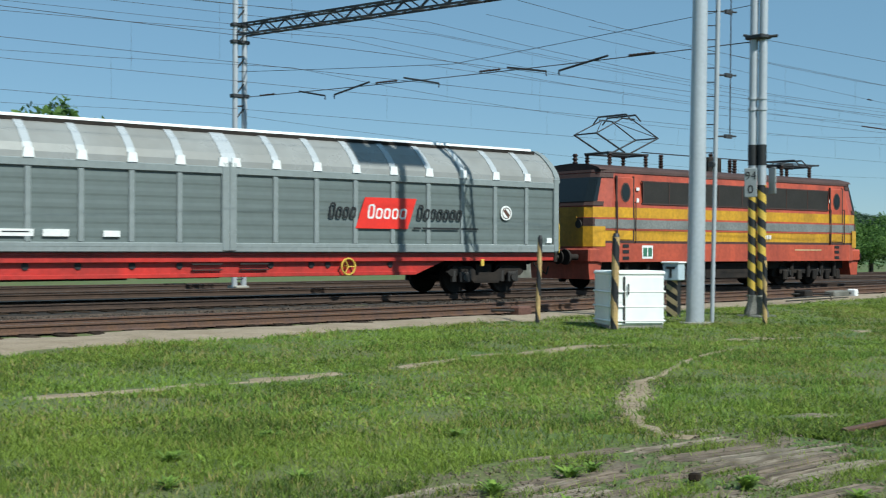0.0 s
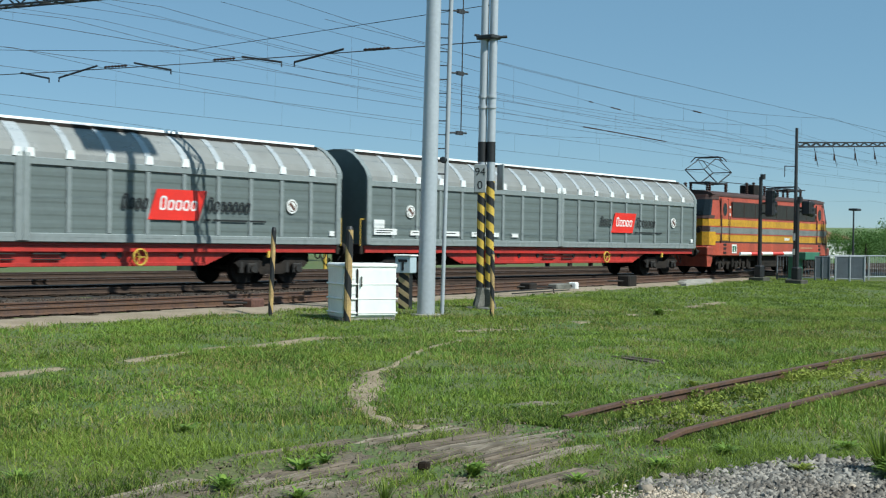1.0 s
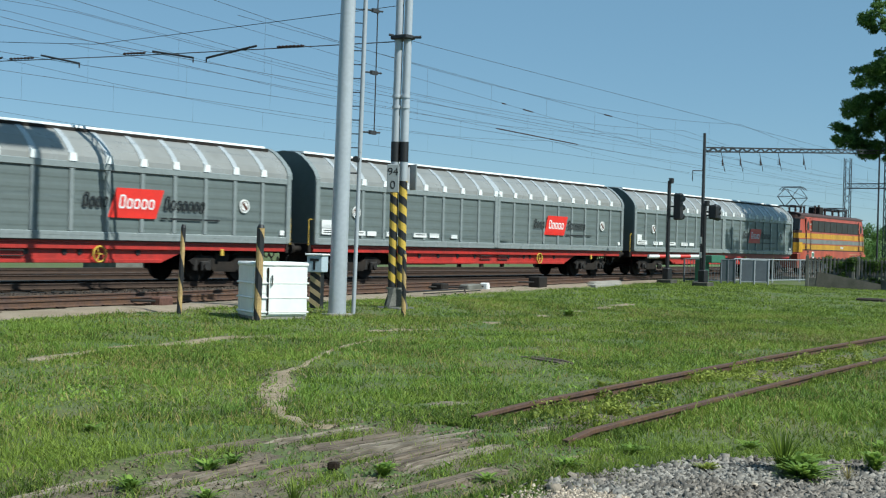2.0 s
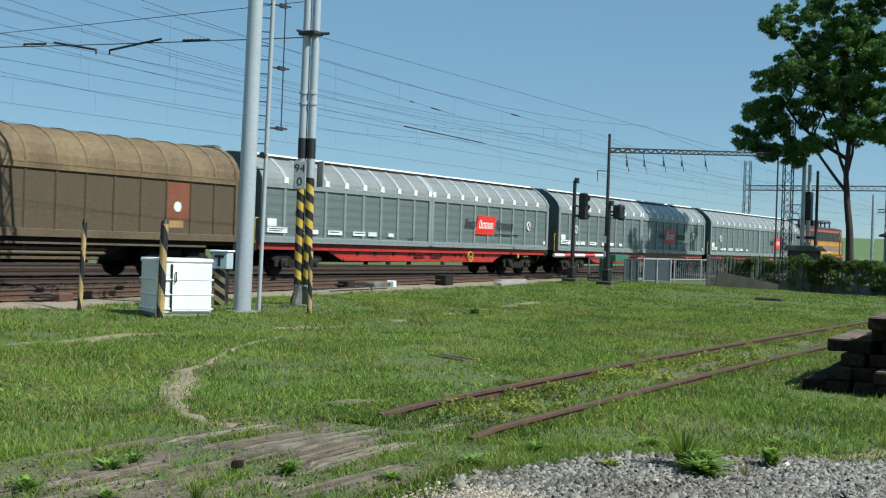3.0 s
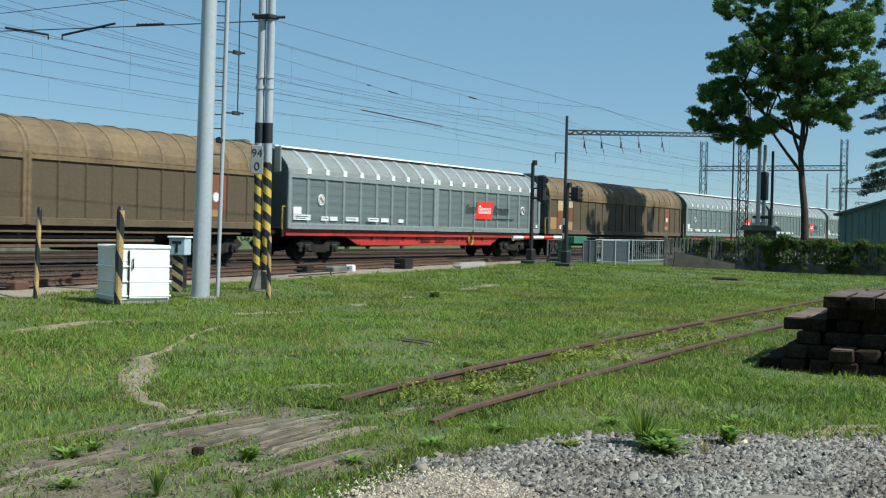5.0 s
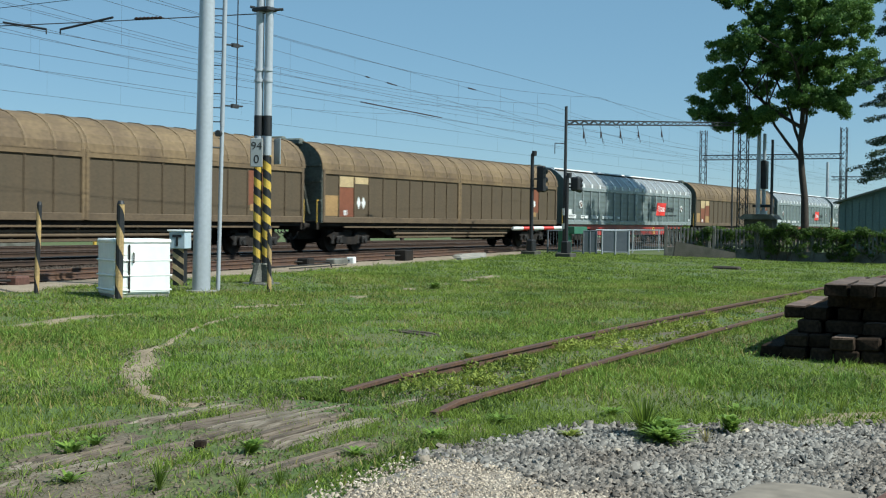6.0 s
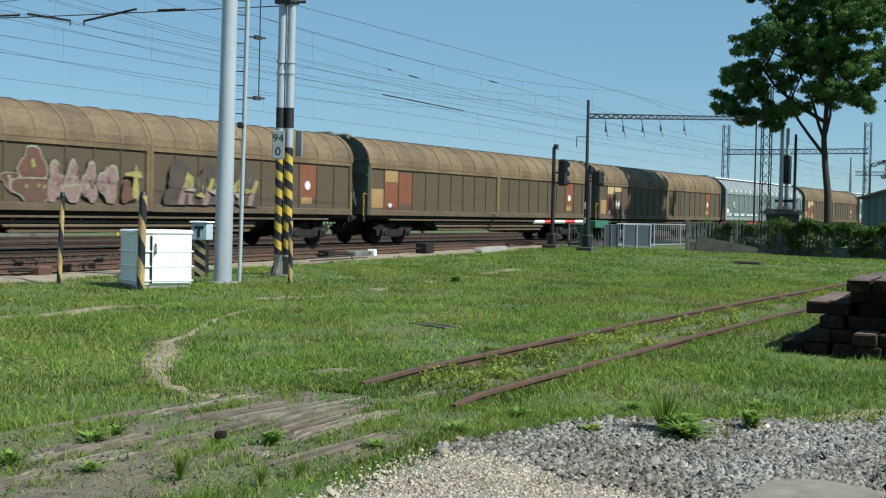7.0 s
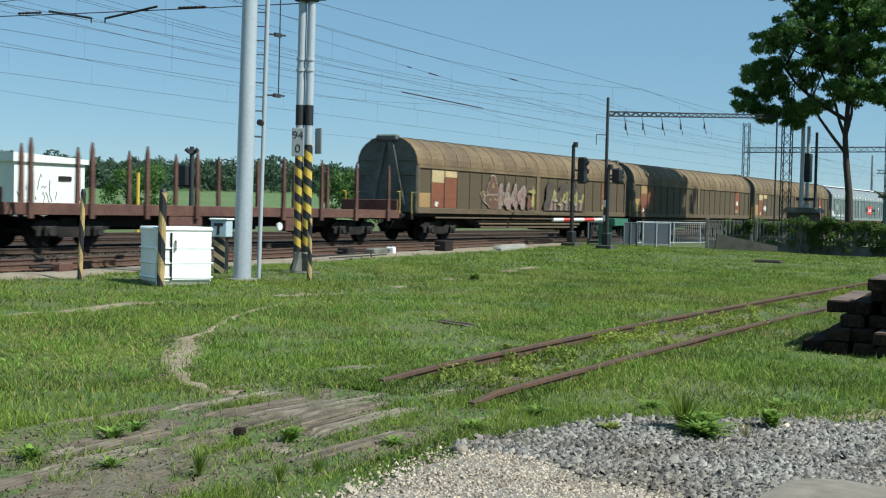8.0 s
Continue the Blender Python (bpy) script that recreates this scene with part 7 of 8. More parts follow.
rng = np.random.default_rng(11)
for r0, r1, n, h0, h1, w0, w1 in ((5.5, 11, 175000, 0.02, 0.07, 0.004, 0.009), (11, 20, 260000, 0.02, 0.065, 0.008, 0.015), (20, 36, 390000, 0.025, 0.07, 0.014, 0.028), (36, 62, 260000, 0.03, 0.08, 0.025, 0.05)):
    X, Y = grass_points(n, r0, r1, rng)
    tall = 0.55 + 0.9 * patchy(X, Y, 0.55, 7.0)
    blades("grass", X, Y, rng.uniform(h0, h1, len(X)) * tall, rng.uniform(w0, w1, len(X)), GRASS, rng, "short green meadow grass", 1.9, simple=r0 >= 20)
X, Y = grass_points(200000, 5.5, 34, rng)
k = patchy(X, Y, 0.7, 9.0) + 0.3 * rng.uniform(-1, 1, len(X)) + 0.12 * smooth01(11, 7, np.hypot(X, Y)) > 0.55
blades("dry_grass", X[k], Y[k], rng.uniform(0.03, 0.10, k.sum()), rng.uniform(0.005, 0.012, k.sum()), DRY_GRASS, rng, "dry straw-coloured grass blades")
# denser tufts that stand out of the turf
for r0, r1, m, per, h0, h1, w0, w1 in ((5.8, 12, 1500, 26, 0.05, 0.12, 0.004, 0.008), (12, 22, 3600, 16, 0.06, 0.13, 0.007, 0.013), (22, 44, 7000, 9, 0.07, 0.15, 0.012, 0.024)):
    X, Y = grass_points(m, r0, r1, rng)
    k = patchy(X, Y, 0.8, 12.0) + 0.35 * rng.uniform(-1, 1, len(X)) > 0.42
    X, Y = np.repeat(X[k], per), np.repeat(Y[k], per)
    X, Y = X + rng.normal(0, 0.05, len(X)), Y + rng.normal(0, 0.05, len(X))
    blades("grass_tufts", X, Y, rng.uniform(h0, h1, len(X)), rng.uniform(w0, w1, len(X)), (WEED if r0 == 12 else GRASS), rng, "longer green grass tufts in the turf", 1.1, simple=r0 >= 20)
# taller fringe at gravel, rails and fence
n = 46000
X = 9.3 + 32 * rng.uniform(0, 1, n) ** 1.5  # along both rails
side = rng.uniform(0, 1, n) < 0.5
Y = np.where(side, np.interp(X, *np.array(SID[1]).T), np.interp(X, *np.array(SID[0]).T)) + rng.normal(0, 0.16, n)
blades("rail_grass", X, Y, rng.uniform(0.02, 0.075, len(X)), rng.uniform(0.006, 0.016, len(X)), GRASS, rng, "grass growing along the sunken rails")
X, Y = grass_points(110000, 6, 40, rng)
k = patchy(X, Y, 1.3, 5.0) + 0.25 * rng.uniform(-1, 1, len(X)) > 0.58
blades("clover", X[k], Y[k], rng.uniform(0.02, 0.06, k.sum()), rng.uniform(0.02, 0.045, k.sum()), WEED, rng, "low broad-leaved weeds in the grass", 1.8)


def weed(x, y, n, h, spread, mat, label, narrow=False):
    """A clump of leaves that rise and arch outwards from one root."""
    r = random.Random(int(x * 100 + y * 10))
    bm = bmesh.new()
    for _ in range(int(n * (3.2 if narrow else 2.6))):
        a, L = r.uniform(0, math.tau), 0.85 * h * r.uniform(0.3, 1.25)
        out = spread * r.uniform(0.08, 1.05)
        w = L * (0.010 if narrow else 0.075) * r.uniform(0.7, 1.3)
        d, s = Vector((math.cos(a), math.sin(a), 0)), Vector((-math.sin(a), math.cos(a), 0))
        pts = []
        for k in range(5):
            u = k / 4
            c = d * (out * u) + Vector((0, 0, L * (u - 0.45 * u * u * (0.5 if narrow else 1.2))))
            ww = w * math.sin(math.pi * min(u * 0.8 + 0.15, 1))
            pts.append((bm.verts.new(c - s * ww), bm.verts.new(c + s * ww + Vector((0, 0, 0.1 * ww)))))
        for (p, q), (p2, q2) in zip(pts, pts[1:]):
            bm.faces.new((p, q, q2, p2))
    o = part("weed", bm, mat)
    o.matrix_world = pose(x, y, float(terrain(np.array(x), np.array(y))) + (0.03 if inside(np.array([x]), np.array([y]), GRAVEL)[0] else 0))
    return tagged(o, label, "weed", "weeds")


for x, y, n, h, s, m, nar in ((6.37, 6.46, 34, .2, .16, WEED, 0), (6.7, 6.55, 24, .17, .14, WEED, 0), (5.62, 5.72, 30, .15, .16, WEED, 0), (5.75, 5.1, 40, .26, .14, GRASS, 1), (7.1, 5.45, 60, .22, .13, WEED, 0), (8.69, 3.65, 50, .12, .14, YELLOW_WEED, 0), (9.05, 3.2, 80, .42, .24, GRASS, 1), (8.8, 2.95, 70, .27, .27, WEED, 0), (8.98, 3.06, 50, .32, .24, WEED, 0), (9.55, 2.67, 60, .32, .13, WEED, 0), (9.07, 2.72, 22, .16, .12, DRY_GRASS, 1), (5.5, 6.3, 26, .2, .2, WEED, 0), (6.24, 4.56, 40, .2, .12, GRASS, 1), (5.9, 4.6, 34, .22, .13, GRASS, 1), (7.4, 4.75, 34, .14, .14, WEED, 0), (8.3, 4.6, 40, .16, .16, WEED, 0), (10.2, 3.9, 44, .16, .18, WEED, 0), (10.9, 3.0, 44, .16, .18, WEED, 0), (9.2, 4.5, 44, .15, .18, WEED, 0), (11.4, 2.2, 44, .18, .18, GRASS, 1), (12.0, 1.4, 44, .18, .18, GRASS, 1), (13.4, 7.0, 30, .14, .16, YELLOW_WEED, 0), (26.0, 14.5, 50, .3, .3, WEED, 0), (4.8, 7.6, 24, .18, .16, WEED, 0), (6.9, 8.4, 20, .15, .16, WEED, 0), (5.6, 9.4, 24, .17, .18, WEED, 0), (4.4, 8.9, 24, .17, .18, WEED, 0), (3.9, 7.9, 24, .17, .18, WEED, 0)):
    weed(x, y, n, h, s, m, "green broad-leaved weed clump in the ground" if not nar else "tuft of tall narrow grass leaves", bool(nar))


# ---- fence, hedge, trees ----
def leaf_cloud(name, centres, radii, n, size, mat, rng, parent=None, flat=0.8, gaps=0.0):
    """Many small leaves on the outer part of overlapping clumps; each leaf is a folded pair of triangles."""
    C = np.array(centres, float)
    R = np.array(radii, float)
    w = R ** 2 / (R ** 2).sum()
    k = rng.choice(len(C), n, p=w)
    d = rng.normal(0, 1, (n, 3))
    d /= np.linalg.norm(d, axis=1)[:, None]
    rr = R[k] * rng.uniform(0.1, 1.0, n) ** 0.5 * rng.uniform(0.8, 1.25, n)
    P = C[k] + d * rr[:, None] * np.array([1, 1, flat])
    a = rng.normal(0, 1, (n, 3))
    a /= np.linalg.norm(a, axis=1)[:, None]
    b = np.cross(a, d + 0.3 * rng.normal(0, 1, (n, 3)))
    b /= np.linalg.norm(b, axis=1)[:, None] + 1e-9
    s = size * rng.uniform(0.6, 1.3, n)[:, None]
    v = np.stack([P - a * s, P + b * s * 0.45, P + a * s, P - b * s * 0.45 + np.cross(a, b) * s * 0.15], 1).reshape(-1, 3)
    f = (np.array([(0, 1, 2), (0, 2, 3)])[None] + (np.arange(n) * 4)[:, None, None]).reshape(-1, 3)
    o = mesh_fast(name, v, f, mat)
    if parent:
        o.parent = parent
    return o


FENCE = [(56.3, 19.0), (57.0, 16.9), (57.5, 14.5), (57.6, 11.2), (57.2, 7.0)]
rng = np.random.default_rng(21)
for (x0, y0), (x1, y1) in zip(FENCE, FENCE[1:]):
    L = math.hypot(x1 - x0, y1 - y0)
    yaw = math.degrees(math.atan2(y1 - y0, x1 - x0))
    t = thing("concrete_fence", pose(x0, y0, float(ground_z(x0, y0)), 0, 0, yaw), "old dark concrete picket fence overgrown with ivy", "fence", "fence bays")
    bm = bmesh.new()
    box(bm, 0, L, -0.05, 0.05, -0.2, 0.42, 0.01)
    part("plinth", bm, DARK_CONCRETE, t)
    for z in (0.55, 1.2):
        bm = bmesh.new()
        box(bm, 0, L, 0.02, 0.06, z, z + 0.08)
        part("rail", bm, DARK_CONCRETE, t)
    for k in range(int(L / 2) + 2):
        bm = bmesh.new()
        x = min(k * 2.0, L)
        box(bm, x - 0.08, x + 0.08, -0.09, 0.09, -0.2, 1.42, 0.02)
        part("post", bm, DARK_CONCRETE, t)
    n = int(L / 0.17)
    bm = bmesh.new()
    box(bm, -0.045, 0.045, -0.03, 0.02, 0.44, 1.34, 0.012)
    pk = part("picket", bm, DARK_CONCRETE, t)
    for k in range(1, n):
        same_part(pk, t, (k * 0.17, 0, 0))
t = thing("leaning_slab", pose(55.3, 18.3, 0.1, 0, 0, -58), "dark weathered concrete slab leaning at the fence end", "slab")
bm = bmesh.new()
plate(bm, [(0, 0), (2.9, -0.05), (2.9, 0.25), (0.1, 0.75)], (-0.08, 0.08))
part("slab", bm, LICHEN, t)

C, R = [], []
for _ in range(380):
    x = 10.2 + 24 * rng.uniform() ** 1.35
    y = 5.42 + (6.5 - 5.42) * rng.uniform(0, 1)
    if patchy(np.array([x]), np.array([y]), 2.0, 3.0)[0] < 0.46:
        continue
    z = float(terrain(np.array(x), np.array(y)))
    C.append((x, y, z + rng.uniform(0.02, 0.07)))
    R.append(rng.uniform(0.05, 0.15))
tagged(leaf_cloud("yellow_weeds", C, R, 13000, 0.024, YELLOW_WEED, rng), "yellow-green leafy weeds between the old rails", "weeds", kind="stuff")
cl, rd = [], []
for _ in range(1500):
    y = 18.4 - 11.6 * rng.uniform(0, 1)
    x = 57.3 if y < 17 else 56.9
    here = patchy(np.array([y]), np.array([3.0]), 1.1, 4)[0]
    top = 1.25 + 0.4 * patchy(np.array([y * 2]), np.array([0.0]), 1.2, 2)[0]
    z = top - rng.uniform(0, 1) ** 1.6 * 1.2
    front = rng.uniform() < (0.34 if here > 0.55 else 0.05)   # ivy hangs over the pickets in places
    if not front and z < 1.1 and rng.uniform() < 0.7:
        continue
    cl.append((x + (rng.uniform(-.22, .0) if front else rng.uniform(.12, .6)), y, max(z, 0.2)))
    rd.append(rng.uniform(0.10, 0.22))
h = thing("hedge", pose(0, 0, 0), "dark green ivy hedge growing over the fence", "hedge")
leaf_cloud("foliage", cl, rd, 60000, 0.05, HEDGE_LEAF, rng, h)
for k in range(24):
    bm = bmesh.new()
    y = rng.uniform(7.5, 18)
    p = Vector((57.2, y, 0))
    for _ in range(3):
        q = p + Vector((rng.uniform(-.25, .25), rng.uniform(-.4, .4), rng.uniform(.25, .45)))
        tube(bm, p, q, 0.015, n=4)
        p = q
    part("stem", bm, BARK, h)


def limb(bm, p, d, L, r, depth, rnd, tips):
    q = p
    n = 4
    for k in range(n):
        d = (d + Vector((rnd.uniform(-.16, .16), rnd.uniform(-.16, .16), rnd.uniform(-.02, .14)))).normalized()
        e = q + d * L / n
        tube(bm, q, e, r * (1 - 0.13 * k), r * (1 - 0.13 * (k + 1)), 8 if r > 0.08 else 5, caps=False)
        q = e
        if depth and k > 0:
            s = Vector((rnd.uniform(-1, 1), rnd.uniform(-1, 1), rnd.uniform(-0.1, 0.6))).normalized()
            limb(bm, q, (d * 0.6 + s).normalized(), L * rnd.uniform(0.5, 0.7), r * 0.5, depth - 1, rnd, tips)
    tips.append((q.copy(), depth))


def broadleaf():
    t = thing("tree", pose(72.1, 16.1, 0.0), "tall broad-leaved tree with a dark trunk behind the fence", "tree")
    rnd = random.Random(5)
    bm = bmesh.new()
    pts = [(0, 0, -0.3), (0.02, 0.0, 1.5), (0.0, 0.05, 3.2), (0.05, 0.25, 4.8), (0.0, 0.35, 6.2), (0.0, 0.2, 9.0), (0, 0.0, 12.5), (0, 0.1, 15.5)]
    rs = [0.30, 0.23, 0.20, 0.18, 0.15, 0.12, 0.08, 0.04]
    for k in range(len(pts) - 1):
        tube(bm, pts[k], pts[k + 1], rs[k], rs[k + 1], 12, caps=False)
    part("trunk", bm, BARK, t)
    # limbs; y grows to the picture's left from here
    tips = []
    for z, dy, dx, up, L, r in ((5.3, 1.0, -.2, 1.3, 5.2, .10), (6.0, .45, .1, 1.6, 5.0, .10), (6.6, -.5, .2, 1.5, 4.0, .09), (7.2, 1.0, .2, .55, 5.0, .12), (8.0, -1.0, -.3, .9, 2.4, .10), (8.8, .3, 1.0, .5, 4.0, .10), (9.2, .2, -1.0, .5, 4.0, .10), (10.2, .9, .1, .7, 4.0, .09), (11, -.8, 0, .9, 2.3, .08), (12, .5, .6, .8, 3.2, .07), (13, -.3, -.6, 1, 2.8, .06)):
        bm = bmesh.new()
        limb(bm, Vector((0, 0.25, z)), Vector((dx, dy, up)).normalized(), L, r, 1, rnd, tips)
        part("limb", bm, BARK, t)
    C, R = [], []

    def spray(x, y, z, r, k):
        """Leafy twigs round the rim of one bough."""
        for _ in range(k):
            a, e = rnd.uniform(0, math.tau), rnd.uniform(-0.5, 1.2)
            g = r * rnd.uniform(0.55, 1.1)
            C.append((x + g * math.cos(a) * math.cos(e), y + g * math.sin(a) * math.cos(e), z + 0.8 * g * math.sin(e)))
            R.append(rnd.uniform(0.20, 0.46))

    for q, d in tips:
        spray(q.x, q.y, q.z, 0.8, 6)
    # boughs of the crown: (across, height, reach)
    for y, z, r in ((6.2, 8.8, .7), (5.4, 9.5, .9), (4.6, 9.9, 1.0), (5.5, 7.7, .6), (4.7, 7.2, .7), (3.7, 6.9, .6), (3.2, 7.8, .8), (4.6, 8.6, .9), (4.6, 12.5, .9), (3.9, 11.4, 1.1), (4.2, 14.1, .9), (3.2, 14.6, 1.1), (2.9, 12.9, 1.2), (2.2, 16.0, 1.2), (0.6, 17.0, 1.3), (-1.2, 16.6, 1.3), (-2.6, 16.3, 1.0), (-0.2, 14.0, 1.4), (-1.4, 12.0, 1.3), (0.6, 13.0, 1.4), (-2.4, 15.2, 1.1), (-2.8, 13.9, .9), (-2.5, 12.4, 1.0), (-2.9, 11.0, .9), (-2.4, 9.6, .9), (-1.8, 8.7, .6), (2.2, 9.2, 1.1), (1.0, 10.2, 1.2), (-.6, 9.2, 1.1), (0, 12, 1.4), (1.6, 13.6, 1.3), (-1.0, 13.4, 1.3), (1.6, 11.4, 1.2), (-1.0, 11.0, 1.2), (0.3, 15, 1.3), (2.0, 8.0, .6), (.5, 8.5, .7), (-1.4, 8.3, .6)):
        for x in (-1.9, 0.0, 1.9):
            if abs(x) > 1 and rnd.random() < 0.25:
                continue
            spray(x + rnd.uniform(-.5, .5), y + rnd.uniform(-.2, .2) - (0.35 * abs(x) / 1.9 if y > 4.5 else 0), z + rnd.uniform(-.3, .3) * (1 if abs(x) < 1 else 3), r, 9)
    leaf_cloud("crown", C, R, 205000, 0.08, LEAF, np.random.default_rng(8), t, 0.7)
    return t


broadleaf()


def spruce(x, y, h, spread, label, seed, n=90):
    t = thing("spruce", pose(x, y, 0), label, "tree")
    rnd = random.Random(seed)
    bm = bmesh.new()
    tube(bm, (0, 0, -0.3), (0, 0, h), 0.25, 0.02, 10)
    part("trunk", bm, BARK, t)
    C, R = [], []
    bm = bmesh.new()
    for k in range(n):
        u = k / n
        z = 1.2 + (h - 1.4) * u
        a = rnd.uniform(0, math.tau)
        L = (spread * (1 - u) + 0.25) * rnd.uniform(0.75, 1.15)
        d = Vector((math.cos(a), math.sin(a), 0))
        tube(bm, (0, 0, z), Vector((0, 0, z)) + d * L + Vector((0, 0, -0.22 * L)), 0.03, 0.008, 5, caps=False)
        for j in range(9):
            v = 0.2 + 0.8 * j / 8
            p = Vector((0, 0, z)) + d * (L * v) + Vector((0, 0, -0.22 * L * v - 0.12))
            C.append(tuple(p))
            R.append(0.17 + 0.10 * rnd.random())
    part("branch", bm, BARK, t)
    leaf_cloud("needles", C, R, 42000, 0.075, NEEDLE, np.random.default_rng(seed), t, 0.75)


spruce(68.0, 10.1, 21.0, 2.9, "dark drooping spruce behind the shed", 31)

# shed behind the fence
sh = thing("shed", pose(63.0, 8.9, 0.0), "faded green boarded shed with a low pitched roof", "shed")
bm = bmesh.new()
plate(bm, [(-3.4, 0), (3.4, 0), (3.4, 2.85), (0, 3.9), (-3.4, 2.85)], (0, 5.0), "x")
part("walls", bm, SHED_WALL, sh)
for k in range(22):
    bm = bmesh.new()
    y = -3.35 + k * 0.32
    top = 2.85 + (3.4 - abs(y)) * 1.05 / 3.4 - 0.12
    box(bm, -0.03, 0.0, y - 0.14, y + 0.14, 0.1, top)
    part("wall_board", bm, SHED_WALL, sh)
for s in (-1, 1):
    bm = bmesh.new()
    plate(bm, [(0, 3.9), (0, 3.99), (s * 3.75, 2.83), (s * 3.75, 2.74)], (-0.35, 5.3), "x")
    part("roof_slope", bm, SHED_ROOF, sh)
mb = thing("electrical_cabinet", pose(66.5, 17.2, 0.1), "weathered grey cabinet with a shallow roof behind the hedge", "cabinet")
bm = bmesh.new()
box(bm, -0.5, 0.5, -0.75, 0.75, 0, 1.85, 0.02)
part("body", bm, LICHEN, mb)
bm = bmesh.new()
plate(bm, [(-1.0, 1.85), (1.0, 1.85), (0.75, 2.12), (-0.75, 2.12)], (-0.7, 0.7), "x")
part("roof", bm, DARK_CONCRETE, mb)

# small white hut, signal and posts across the line
hut = thing("lineside_hut", pose(42.3, 48.6, -0.1, 0, 0, -4), "small white flat-roofed lineside hut", "hut")
bm = bmesh.new()
box(bm, -2.0, 2.15, -1.3, 1.3, 1.35, 3.62, 0.01)
part("wall", bm, BUILDING_WHITE, hut)
# unseen dark lower wall, added so no white shows under the wagons
bm = bmesh.new()
box(bm, -2.03, 2.18, -1.33, 1.33, -0.3, 1.35, 0.01)
part("plinth", bm, DARK_CONCRETE, hut, "added dark lower wall")
bm = bmesh.new()
plate(bm, [(-2.15, 3.62), (2.3, 3.62), (2.3, 3.86), (-2.15, 4.06)], (-1.45, 1.45))
part("roof", bm, BUILDING_WHITE, hut)
bm = bmesh.new()
box(bm, 0.55, 1.3, -1.36, -1.29, 2.78, 3.0)
part("vent", bm, BLACK_STEEL, hut)
hr = random.Random(3)
for k in range(13):
    bm = bmesh.new()
    x, z = -1.7 + 0.17 * k + hr.uniform(-.05, .05), 1.5 + hr.uniform(0, .9)
    pts = [Vector((x, -1.305, z))]
    for _ in range(3):
        pts.append(pts[-1] + Vector((hr.uniform(-.14, .16), 0, hr.uniform(-.25, .4))))
    sweep(bm, pts, 0.018)
    part("graffiti", bm, MAST, hut, "thin dark sprayed stroke")
sg = thing("light_signal", pose(36.5, 33.0, 0.0), "black light signal across the tracks", "railway signal")
bm = bmesh.new()
tube(bm, (0, 0, 0), (0, 0, 3.9), 0.09, n=10)
part("mast", bm, MAST, sg)
bm = bmesh.new()
box(bm, -0.25, 0.15, 0.05, 0.65, 2.35, 3.2, 0.06)
part("signal_head", bm, BLACK, sg)
for k in range(4):
    bm = bmesh.new()
    a = k * 1.57 + 0.4
    tube(bm, (0, 0, 3.6), (0.2 * math.cos(a), 0.25 * math.sin(a), 3.7 + 0.1 * (k % 2)), 0.06, 0.1, 8)
    part("lamp", bm, MAST, sg)
yp = thing("yellow_post", pose(42.9, 42.1, 0.0), "yellow marker post across the tracks", "post")
bm = bmesh.new()
tube(bm, (0, 0, -0.3), (0, 0, 3.1), 0.09, n=10)
part("shaft", bm, YELLOW, yp)

# lamp and white house by the far crossing
lp = thing("street_lamp", pose(108.0, 41.0, 0.0), "slim street lamp beyond the crossing", "street lamp")
bm = bmesh.new()
tube(bm, (0, 0, 0), (0, 0, 5.0), 0.1, 0.07, 8)
part("pole", bm, MAST, lp)
bm = bmesh.new()
box(bm, -0.5, 0.5, -0.5, 0.3, 4.95, 5.15, 0.05)
part("lamp_head", bm, MAST, lp)
for x, y, sx, sy, hh in ((170, 71, 6, 4, 2.6), (215, 88, 7, 5, 2.8)):
    b = thing("house", pose(x, y, 0.2), "small white distant house with a tiled roof", "house")
    bm = bmesh.new()
    box(bm, -sx, sx, -sy, sy, 0, hh)
    part("wall", bm, BUILDING_WHITE, b)
    bm = bmesh.new()
    plate(bm, [(-sy - .4, hh), (sy + .4, hh), (0, hh + 1.3)], (-sx - .3, sx + .3), "x")
    part("roof", bm, PATCH_RED, b)


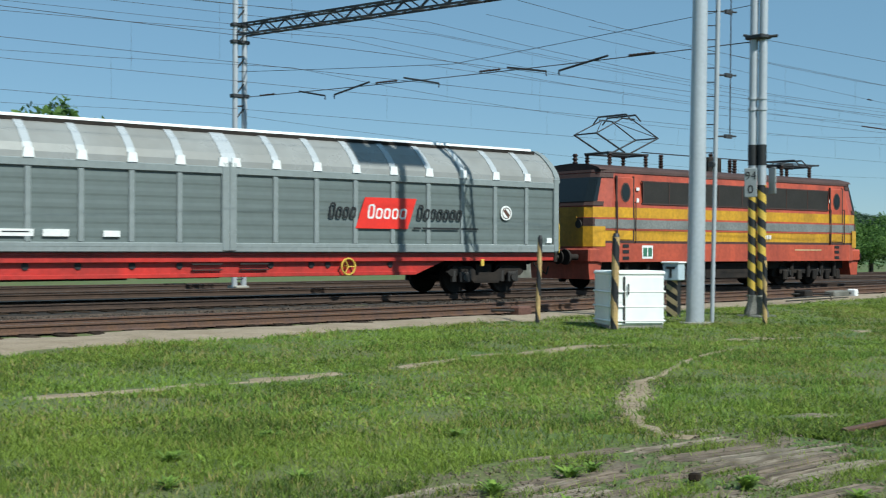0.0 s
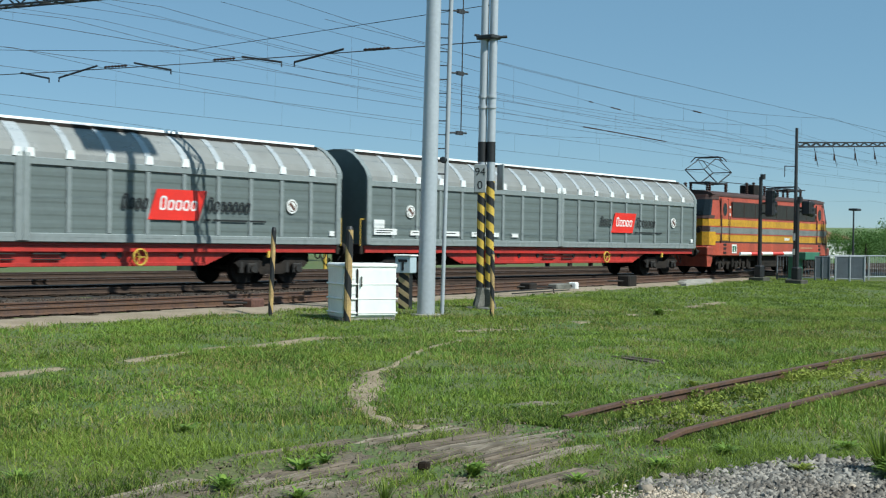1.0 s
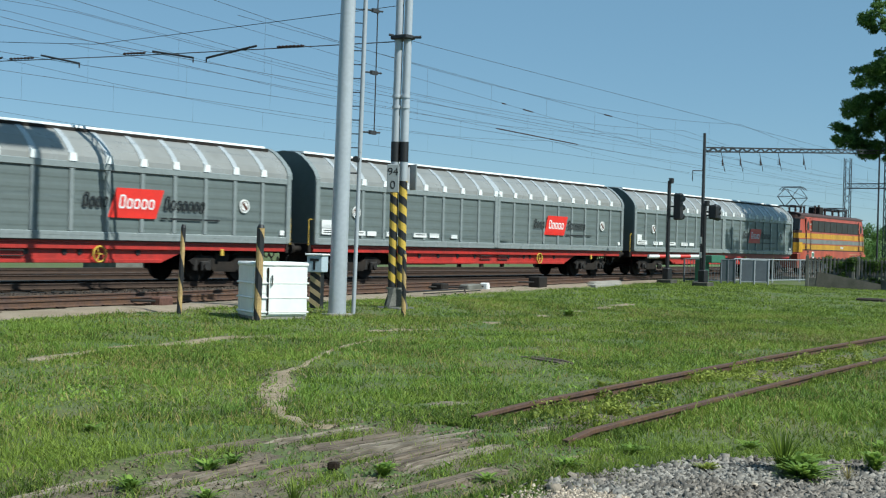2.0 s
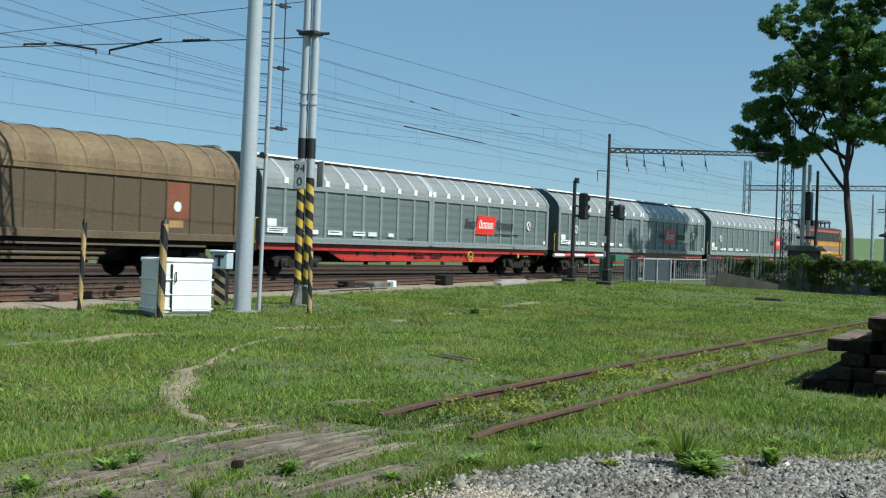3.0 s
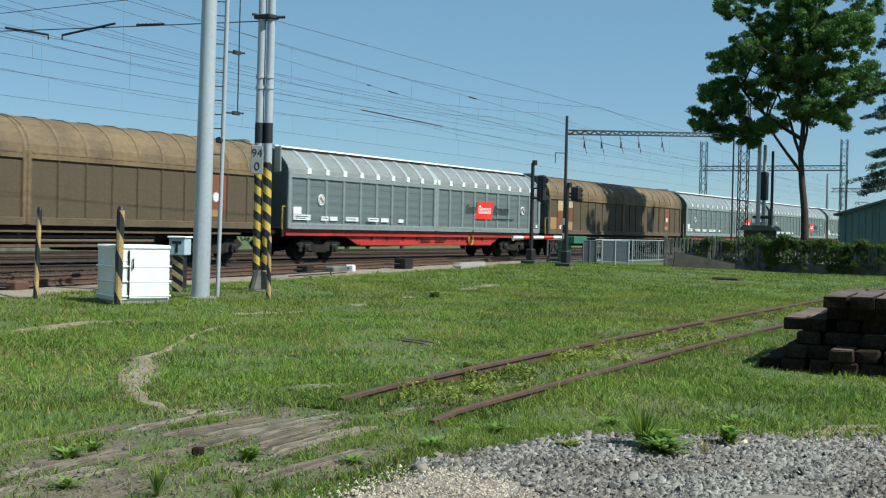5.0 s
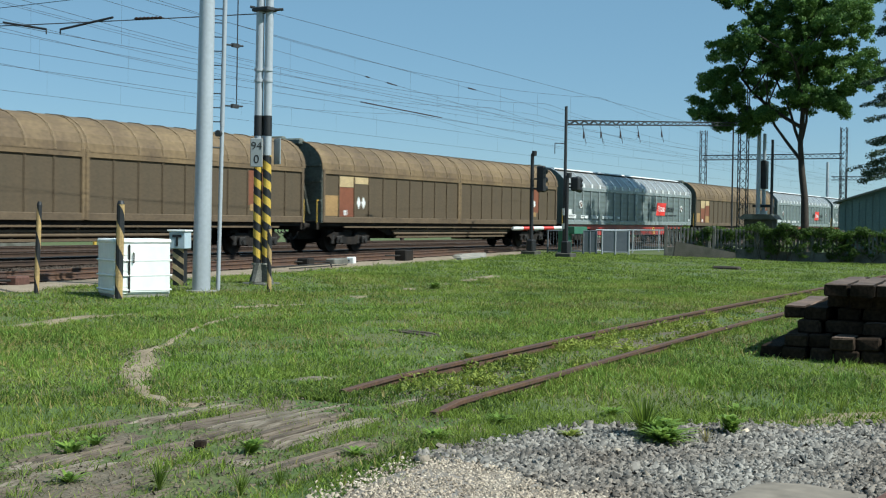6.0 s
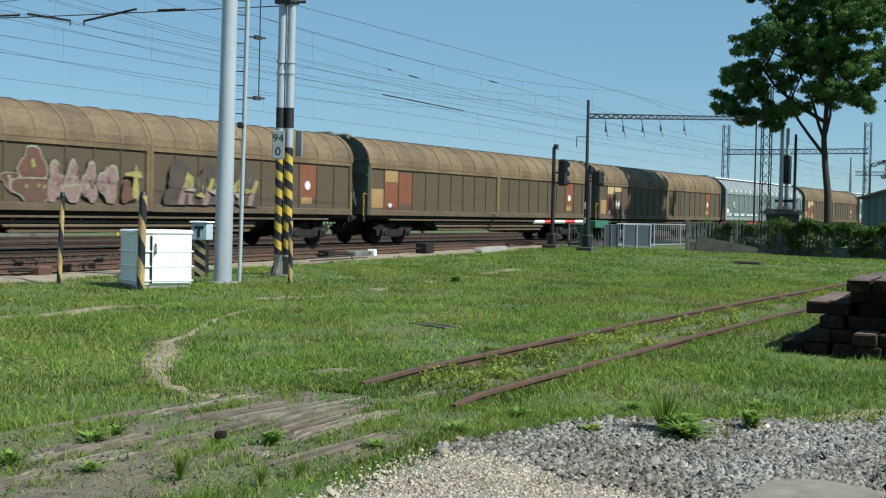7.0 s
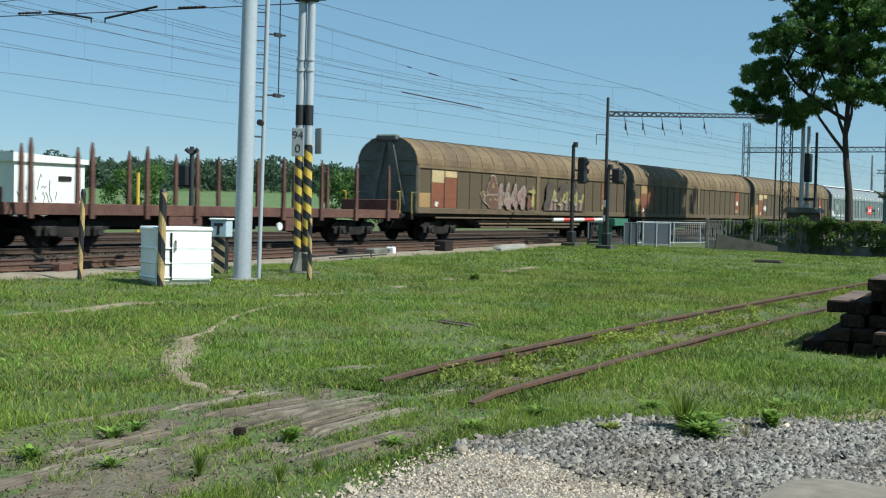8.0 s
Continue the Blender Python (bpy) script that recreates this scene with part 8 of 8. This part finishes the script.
def far_tree(x, y, h, w, seed, n=2600, mat=None):
    t = thing("tree", pose(x, y, float(terrain(np.array(x * 1.0), np.array(y * 1.0)))), "bushy green tree in the distance", "tree", "distant trees")
    r = random.Random(seed)
    bm = bmesh.new()
    tube(bm, (0, 0, -0.5), (0, 0, h * 0.6), w * 0.06, w * 0.03, 8)
    part("trunk", bm, BARK, t)
    C = [(r.uniform(-w, w) * .7, r.uniform(-w, w) * .7, h * r.uniform(.3, .9)) for _ in range(34)]
    leaf_cloud("crown", C, [w * r.uniform(.14, .30) for _ in C], n * 2, h * 0.026, mat or LEAF, np.random.default_rng(seed), t, 0.9)


far_tree(22.6, 62.0, 9.6, 4.4, 1)
far_tree(19.0, 66.0, 9.8, 4.4, 2)
far_tree(75.0, 73.5, 4.9, 3.0, 3)
for k, (x, y, h) in enumerate(((69.5, 45.5, 3.7), (73.5, 46.4, 4.2), (77.5, 46.0, 3.6), (72, 49, 4.6))):
    far_tree(x, y, h, 3.2, 60 + k, 4000)
for k, (x, y, h, w) in enumerate(((118, 41.0, 3.2, 3.2), (126, 46.5, 3.4, 3.4), (133, 51.0, 2.8, 3.0), (128, 41.5, 4.8, 3.5), (122, 37.5, 3.4, 3.0), (146, 55.0, 3.4, 4.0), (140, 46.0, 4.8, 4.0), (150, 44.5, 5.4, 4.0), (126, 36.2, 3.0, 2.5))):
    far_tree(x, y, h, w, 10 + k)

# belt of woods on the horizon: one mass of small clumps
rng = np.random.default_rng(40)
n = 7500
a = np.radians(rng.uniform(31, 64, n))
r = rng.uniform(540, 860, n)
x, y = r * np.cos(a), r * np.sin(a)
tops = (6.5 + 9.0 * patchy(np.degrees(a) * 1.3, r * 0.02, 1.0, 3)) * (0.5 + 0.5 * smooth01(31, 36, np.degrees(a)))
C = np.stack([x, y, terrain(x, y) + rng.uniform(0, 1, n) * tops], 1)
wood = leaf_cloud("woods", C, rng.uniform(1.4, 3.4, n), 200000, 0.95, FAR_LEAF, rng)
tagged(wood, "dark green belt of woods along the horizon", "woods", kind="stuff")


# ---- movement ----
def motions():
    for ob, off in TRAIN:
        walk(ob, [(t, pose(s + off, TRACK_Y, RAIL)) for t, s in S_ROWS])


motions()
